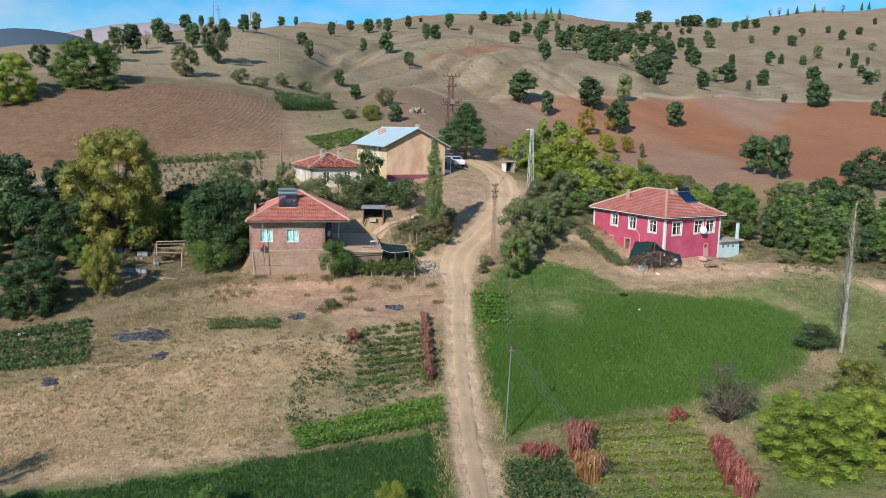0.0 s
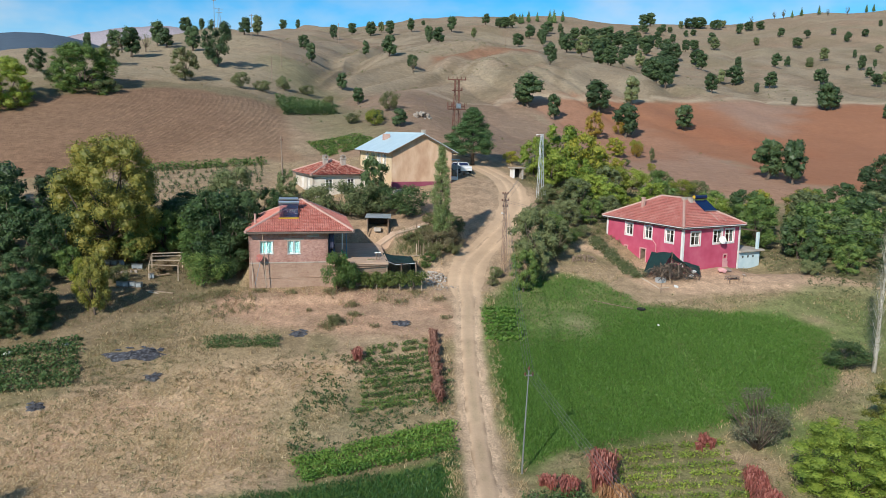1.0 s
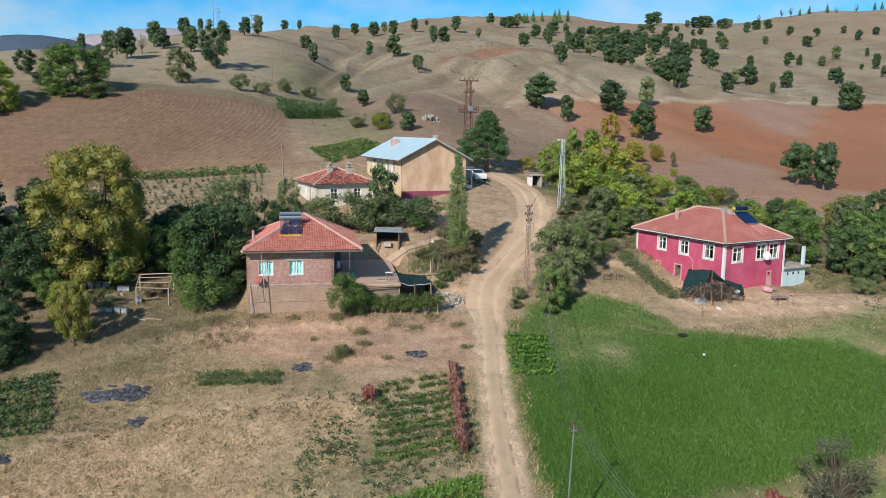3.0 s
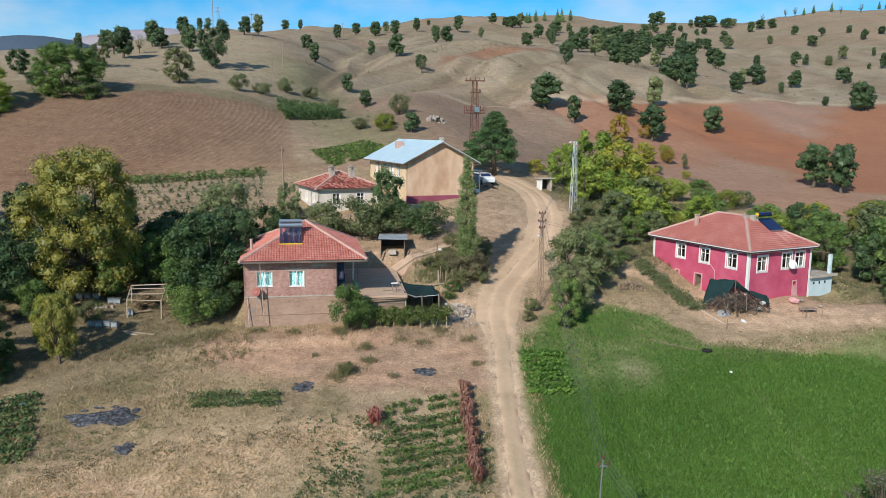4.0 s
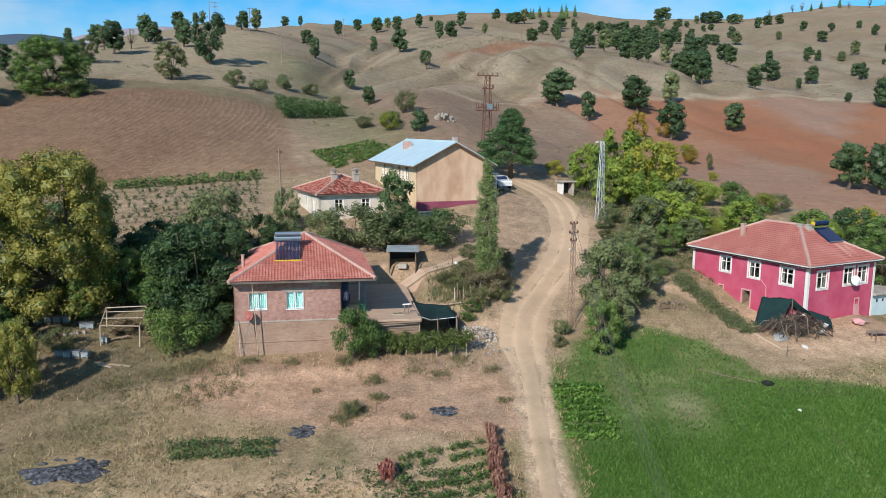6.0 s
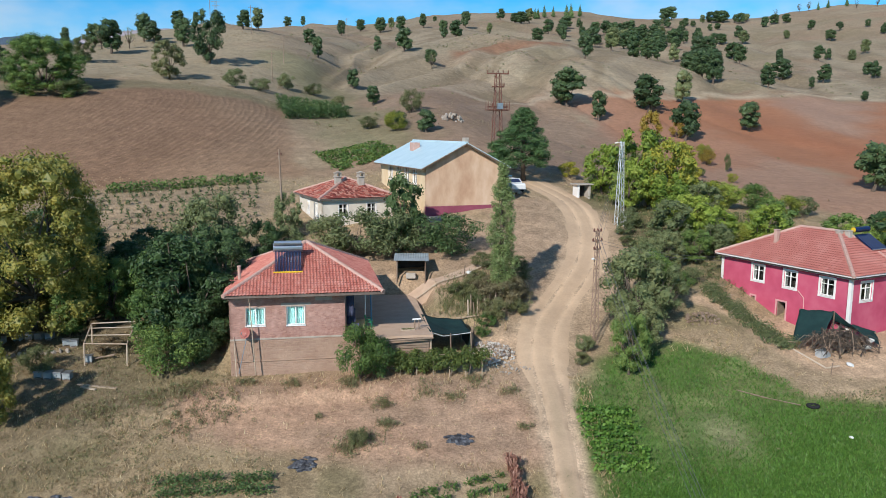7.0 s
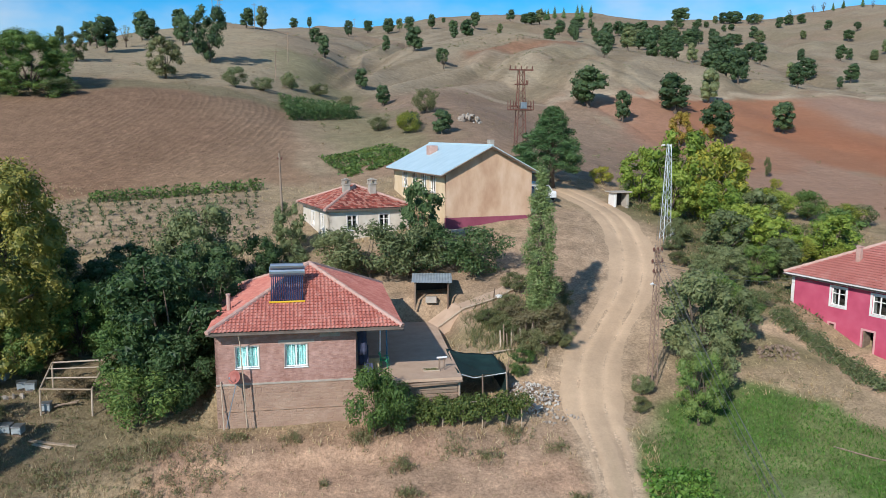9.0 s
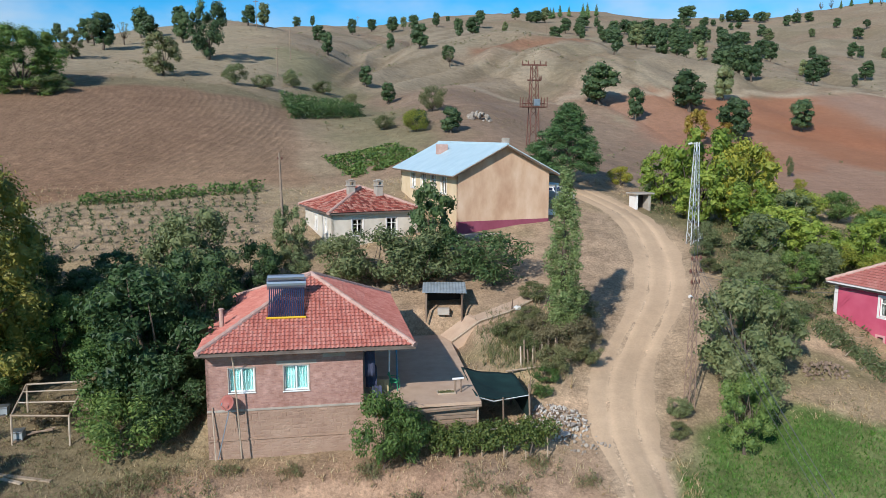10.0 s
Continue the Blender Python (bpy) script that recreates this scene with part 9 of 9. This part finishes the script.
stuff("weeds", "clumps of dusty weeds on the bare yard", "weeds", foliage(cx, cy, 9, 0.13, 0.32, 0.06, 0.4), L_WEED)
stuff("dry_grass", "dry brush among the yard weeds", "dry grass", blades(cx, cy, 4, 0.4, 0.018, 0.15, 0.45), L_DRY)
# the stubble field
sx, sy = strew(22000, -30, 0, 43, 61, in_plot(STUBBLE, 1.5, 0.6))
stuff("straw", "scattered pale maize straw on the harvested field", "straw", lying(sx, sy, 0.14, 0.022), L_STRAW)
sx, sy = strew(5000, -30, 0, 43, 61, in_plot(STUBBLE, 1.5, 0.2))
stuff("stubble", "short dry stubble on the harvested field", "stubble", blades(sx, sy, 3, 0.2, 0.025, 0.1), L_STRAW)
sx, sy = strew(2600, -30, 6, 43, 62, lambda x, y: ramp(-0.1, 0.5, wave(x, y, 3.3, 91)))
stuff("weeds", "green weeds among the straw", "weeds", foliage(sx, sy, 12, 0.22, 0.16, 0.052, 0.45), L_WEED)
sx, sy = strew(2200, -5, 8, 46, 61, lambda x, y: 0.7 * ramp(-0.3, 0.4, wave(x, y, 2.6, 93)))
stuff("weeds", "grey-green weeds beside the vegetable rows", "weeds", foliage(sx, sy, 9, 0.2, 0.24, 0.085, 0.45), L_CROPDARK)
ridges = lambda x, y: ramp(-0.2, 0.4, wave(x, y, 1.6, 121)) * (np.exp(-((y - np.interp(x, [-20, -10, 0], [56.6, 59.2, 59.8])) / 0.9) ** 2) + 0.25 * ramp(0.2, 0.6, wave(0.25 * x, y, 1.6, 123)))
sx, sy = strew(5200, -24, 1, 45, 62, ridges)
stuff("weeds", "brown withered weeds on the clods of the harvested field", "weeds", foliage(sx, sy, 8, 0.2, 0.2, 0.055, 0.45), L_BRUSH)
# the grassy middle and verges of the track
q, rx, ry = along_line(ROAD, 0.12)
low_part = (ry > 30) & (ry < 66) & (wave(q, q * 0, 1.3, 95) > 0.15)
stuff("grass", "grass tufts between the wheel ruts", "grass", blades(rx[low_part] + rng.normal(size=low_part.sum()) * 0.12, ry[low_part], 4, 0.14, 0.025), L_WEED)
side = np.where(rng.random(9000) < 0.5, -1, 1)
k = rng.integers(0, len(q), 9000)
vx, vy = rx[k] + side * rng.uniform(1.45, 2.6, 9000), ry[k]
ok = (vy > 34) & (vy < 74) & ((side > 0) | (vy < 63)) & (rng.random(9000) < 0.6)
stuff("dry_grass", "dry straw-coloured grass along the track", "dry grass", blades(vx[ok], vy[ok], 5, 0.34, 0.022), L_STRAW)
# the hills
hill = lambda x, y: (0.2 + 0.8 * ramp(-0.2, 0.6, wave(x + 0.4 * y, 0.5 * y, 12, 97))) * (inside(PLOUGHED, x, y) < 0) * (1 - ramp(-1, 1, inside(REDFIELD, x, y))) * (1 - 0.8 * ramp(-1, 1, inside(PINK_SLOPE, x, y)))
x, y = strew(15000, -70, 110, 118, 230, hill)
stuff("dry_grass", "dry grass tufts over the bare hills", "dry grass", blades(x, y, 4, 0.16, 0.045, 0.35), L_DRY)
x, y = strew(4200, -75, 160, 118, 330, lambda x, y: hill(x, y) * ramp(0.0, 0.7, wave(x, y, 14, 99)))
stuff("scrub", "low dull scrub on the hills", "scrub", foliage(x, y, 14, 0.35, 0.4, 0.13, 0.45), L_WEED)
x, y = strew(4200, -60, 120, 118, 270, lambda x, y: hill(x, y) * 0.7)
stuff("scrub", "dry brown thistles on the slope", "scrub", foliage(x, y, 9, 0.32, 0.35, 0.1, 0.35), L_DRY)


def crop_row(points, label, leaf, tall, radius, per_metre, size, group, name="crop_row", slim=0.5, step=0.35):
    """One row of plants along a line."""
    line = [tuple(p) for p in points]
    t = np.concatenate([[0], np.cumsum([math.dist(a, b) for a, b in zip(line, line[1:])])])
    n = max(2, int(t[-1] / step))
    u = np.linspace(0, t[-1], n)
    px, py = np.interp(u, t, [p[0] for p in line]), np.interp(u, t, [p[1] for p in line])
    keep = rng.random(n) > 0.12
    px, py = px[keep] + rng.normal(size=keep.sum()) * (0.05 if step < 0.5 else 0.16), py[keep] + rng.normal(size=keep.sum()) * 0.06
    return tagged(new(name, mesh_of(name, *foliage(px, py, int(per_metre * step), radius, tall, size, slim), leaf)), label, "crop row", group, "stuff")


def rows_across(a0, a1, b0, b1, n, **k):
    """n rows between the row a0-a1 and the row b0-b1."""
    for i in range(n):
        u = i / max(1, n - 1)
        p = (a0[0] + (b0[0] - a0[0]) * u, a0[1] + (b0[1] - a0[1]) * u)
        q = (a1[0] + (b1[0] - a1[0]) * u, a1[1] + (b1[1] - a1[1]) * u)
        m = ((p[0] + q[0]) / 2, (p[1] + q[1]) / 2 + 0.15 * math.sin(i * 2.3))
        crop_row([p, m, q], **k)


rows_across((0.4, 61.9), (5.1, 63.4), (-0.3, 53.4), (5.0, 54.9), 10, label="bushy green vegetable row on a ridge", leaf=L_GREEN, tall=0.4, radius=0.21, per_metre=165, size=0.075, group="vegetable rows")
rows_across((-4.3, 47.6), (6.0, 51.8), (-3.6, 45.6), (5.8, 48.6), 5, label="broad-leaved green crop row", leaf=L_CROP, tall=0.42, radius=0.38, per_metre=270, size=0.078, group="broad-leaved rows", slim=0.6)
rows_across((-12.8, 63.6), (-7.1, 63.5), (-12.5, 62.6), (-7.2, 62.6), 2, label="low green bean row on the dry field", leaf=L_CROPDARK, tall=0.6, radius=0.26, per_metre=240, size=0.075, group="bean rows")
rows_across((11.3, 69.6), (14.0, 69.4), (10.7, 63.8), (13.4, 63.8), 9, label="bright green leafy crop row", leaf=L_CROP, tall=0.35, radius=0.33, per_metre=130, size=0.11, group="leafy rows", slim=0.7)
rows_across((-32, 62.5), (-23.6, 65.0), (-29, 57.5), (-21.6, 58.4), 8, label="green crop row beside the dry field", leaf=L_CROPDARK, tall=0.5, radius=0.4, per_metre=120, size=0.11, group="left crop rows", slim=0.6)
rows_across((16.6, 47.4), (24.4, 48.6), (13.8, 36.5), (22.0, 36.0), 11, label="low yellow-green vegetable row", leaf=L_LIME, tall=0.42, radius=0.26, per_metre=110, size=0.08, group="kitchen garden rows")
rows_across((9.4, 42.0), (12.8, 42.4), (8.8, 38.0), (13.2, 38.0), 7, label="tall grey-green weedy crop row", leaf=L_CROPDARK, tall=0.8, radius=0.4, per_metre=130, size=0.1, group="weedy rows")
rows_across((-36, 98.2), (-13.0, 99.6), (-32, 112.0), (-15.0, 116.4), 10, label="row of dark green plants on the terraced field", leaf=L_DEEP, tall=0.5, radius=0.17, per_metre=60, size=0.085, group="field rows", step=0.7)
rows_across((-30.4, 112.8), (-14.8, 117.0), (-30.4, 113.6), (-14.8, 118.2), 2, label="tall green row along the ploughed field", leaf=L_GREEN, tall=0.9, radius=0.5, per_metre=60, size=0.16, group="tall rows", step=0.6)
rows_across((-16.4, 152.6), (-9.2, 156.4), (-14.2, 143.0), (-4.8, 149.4), 10, label="row of standing green maize", leaf=L_CROPDARK, tall=1.7, radius=0.35, per_metre=60, size=0.3, group="maize rows", slim=0.2, step=0.5)
rows_across((-8.6, 127.2), (-1.0, 128.8), (-5.2, 120.2), (1.6, 123.6), 9, label="low bright green bean row above the houses", leaf=L_GREEN, tall=0.4, radius=0.42, per_metre=80, size=0.14, group="upper bean rows", slim=0.7, step=0.5)


def broom(x, y, h, spread, n, leaf=L_RED, label="feathery brick-red broom plants"):
    """Broom plants: stems that arch outwards under heavy drooping plumes."""
    base = np.stack([rng.normal(size=n) * spread + x, rng.normal(size=n) * spread + y], -1)
    k = 34
    p = np.repeat(base, k, 0) + rng.normal(size=(n * k, 2)) * 0.05
    a, reach = rng.random(n * k) * 6.2832, h * rng.uniform(0.05, 0.42, n * k)
    g = ground(p[:, 0], p[:, 1])
    way = np.stack([np.cos(a), np.sin(a)], -1)
    side = np.stack([-np.sin(a), np.cos(a)], -1) * (0.022 * rng.uniform(0.6, 1.5, n * k))[:, None]
    tall = h * rng.uniform(0.7, 1.1, n * k)
    knots = []
    for u, up, w in ((0.0, 0.0, 0.5), (0.35, 0.72, 0.8), (0.75, 1.0, 1.6), (1.15, 0.82, 0.4)):
        q = p + way * (reach * u)[:, None]
        z = g - 0.02 + tall * up
        knots += [np.column_stack([q - side * w, z]), np.column_stack([q + side * w, z])]
    v = np.stack(knots, 1).reshape(-1, 3)
    f = (8 * np.arange(n * k)[:, None, None] + np.array([[0, 1, 3, 2], [2, 3, 5, 4], [4, 5, 7, 6]])).reshape(-1, 4)
    tagged(new("broom_plant", mesh_of("broom_plant", v, f, leaf)), label, "broom plant", "red broom plants")


for k in range(10):
    u = k / 9
    broom(5.85 - 0.45 * u + 0.1 * math.sin(k * 3), 64.0 - 9.2 * u, 0.9, 0.14, 7, L_REDBROWN, "feathery faded red-brown broom plants")
broom(-0.6, 60.3, 0.9, 0.2, 8)
for x, y, h in ((14.8, 45.0, 1.5), (14.2, 43.3, 1.5), (12.0, 42.7, 1.0), (11.3, 43.6, 0.7), (23.1, 48.4, 0.6), (23.9, 43.0, 1.2), (23.4, 41.2, 1.3), (22.9, 39.6, 1.6), (22.7, 38.0, 1.5)):
    broom(x, y, h, 0.3, 14)
broom(14.2, 40.4, 1.7, 0.3, 16, L_TAN, "ripe tan broom plants beside the vegetable rows")
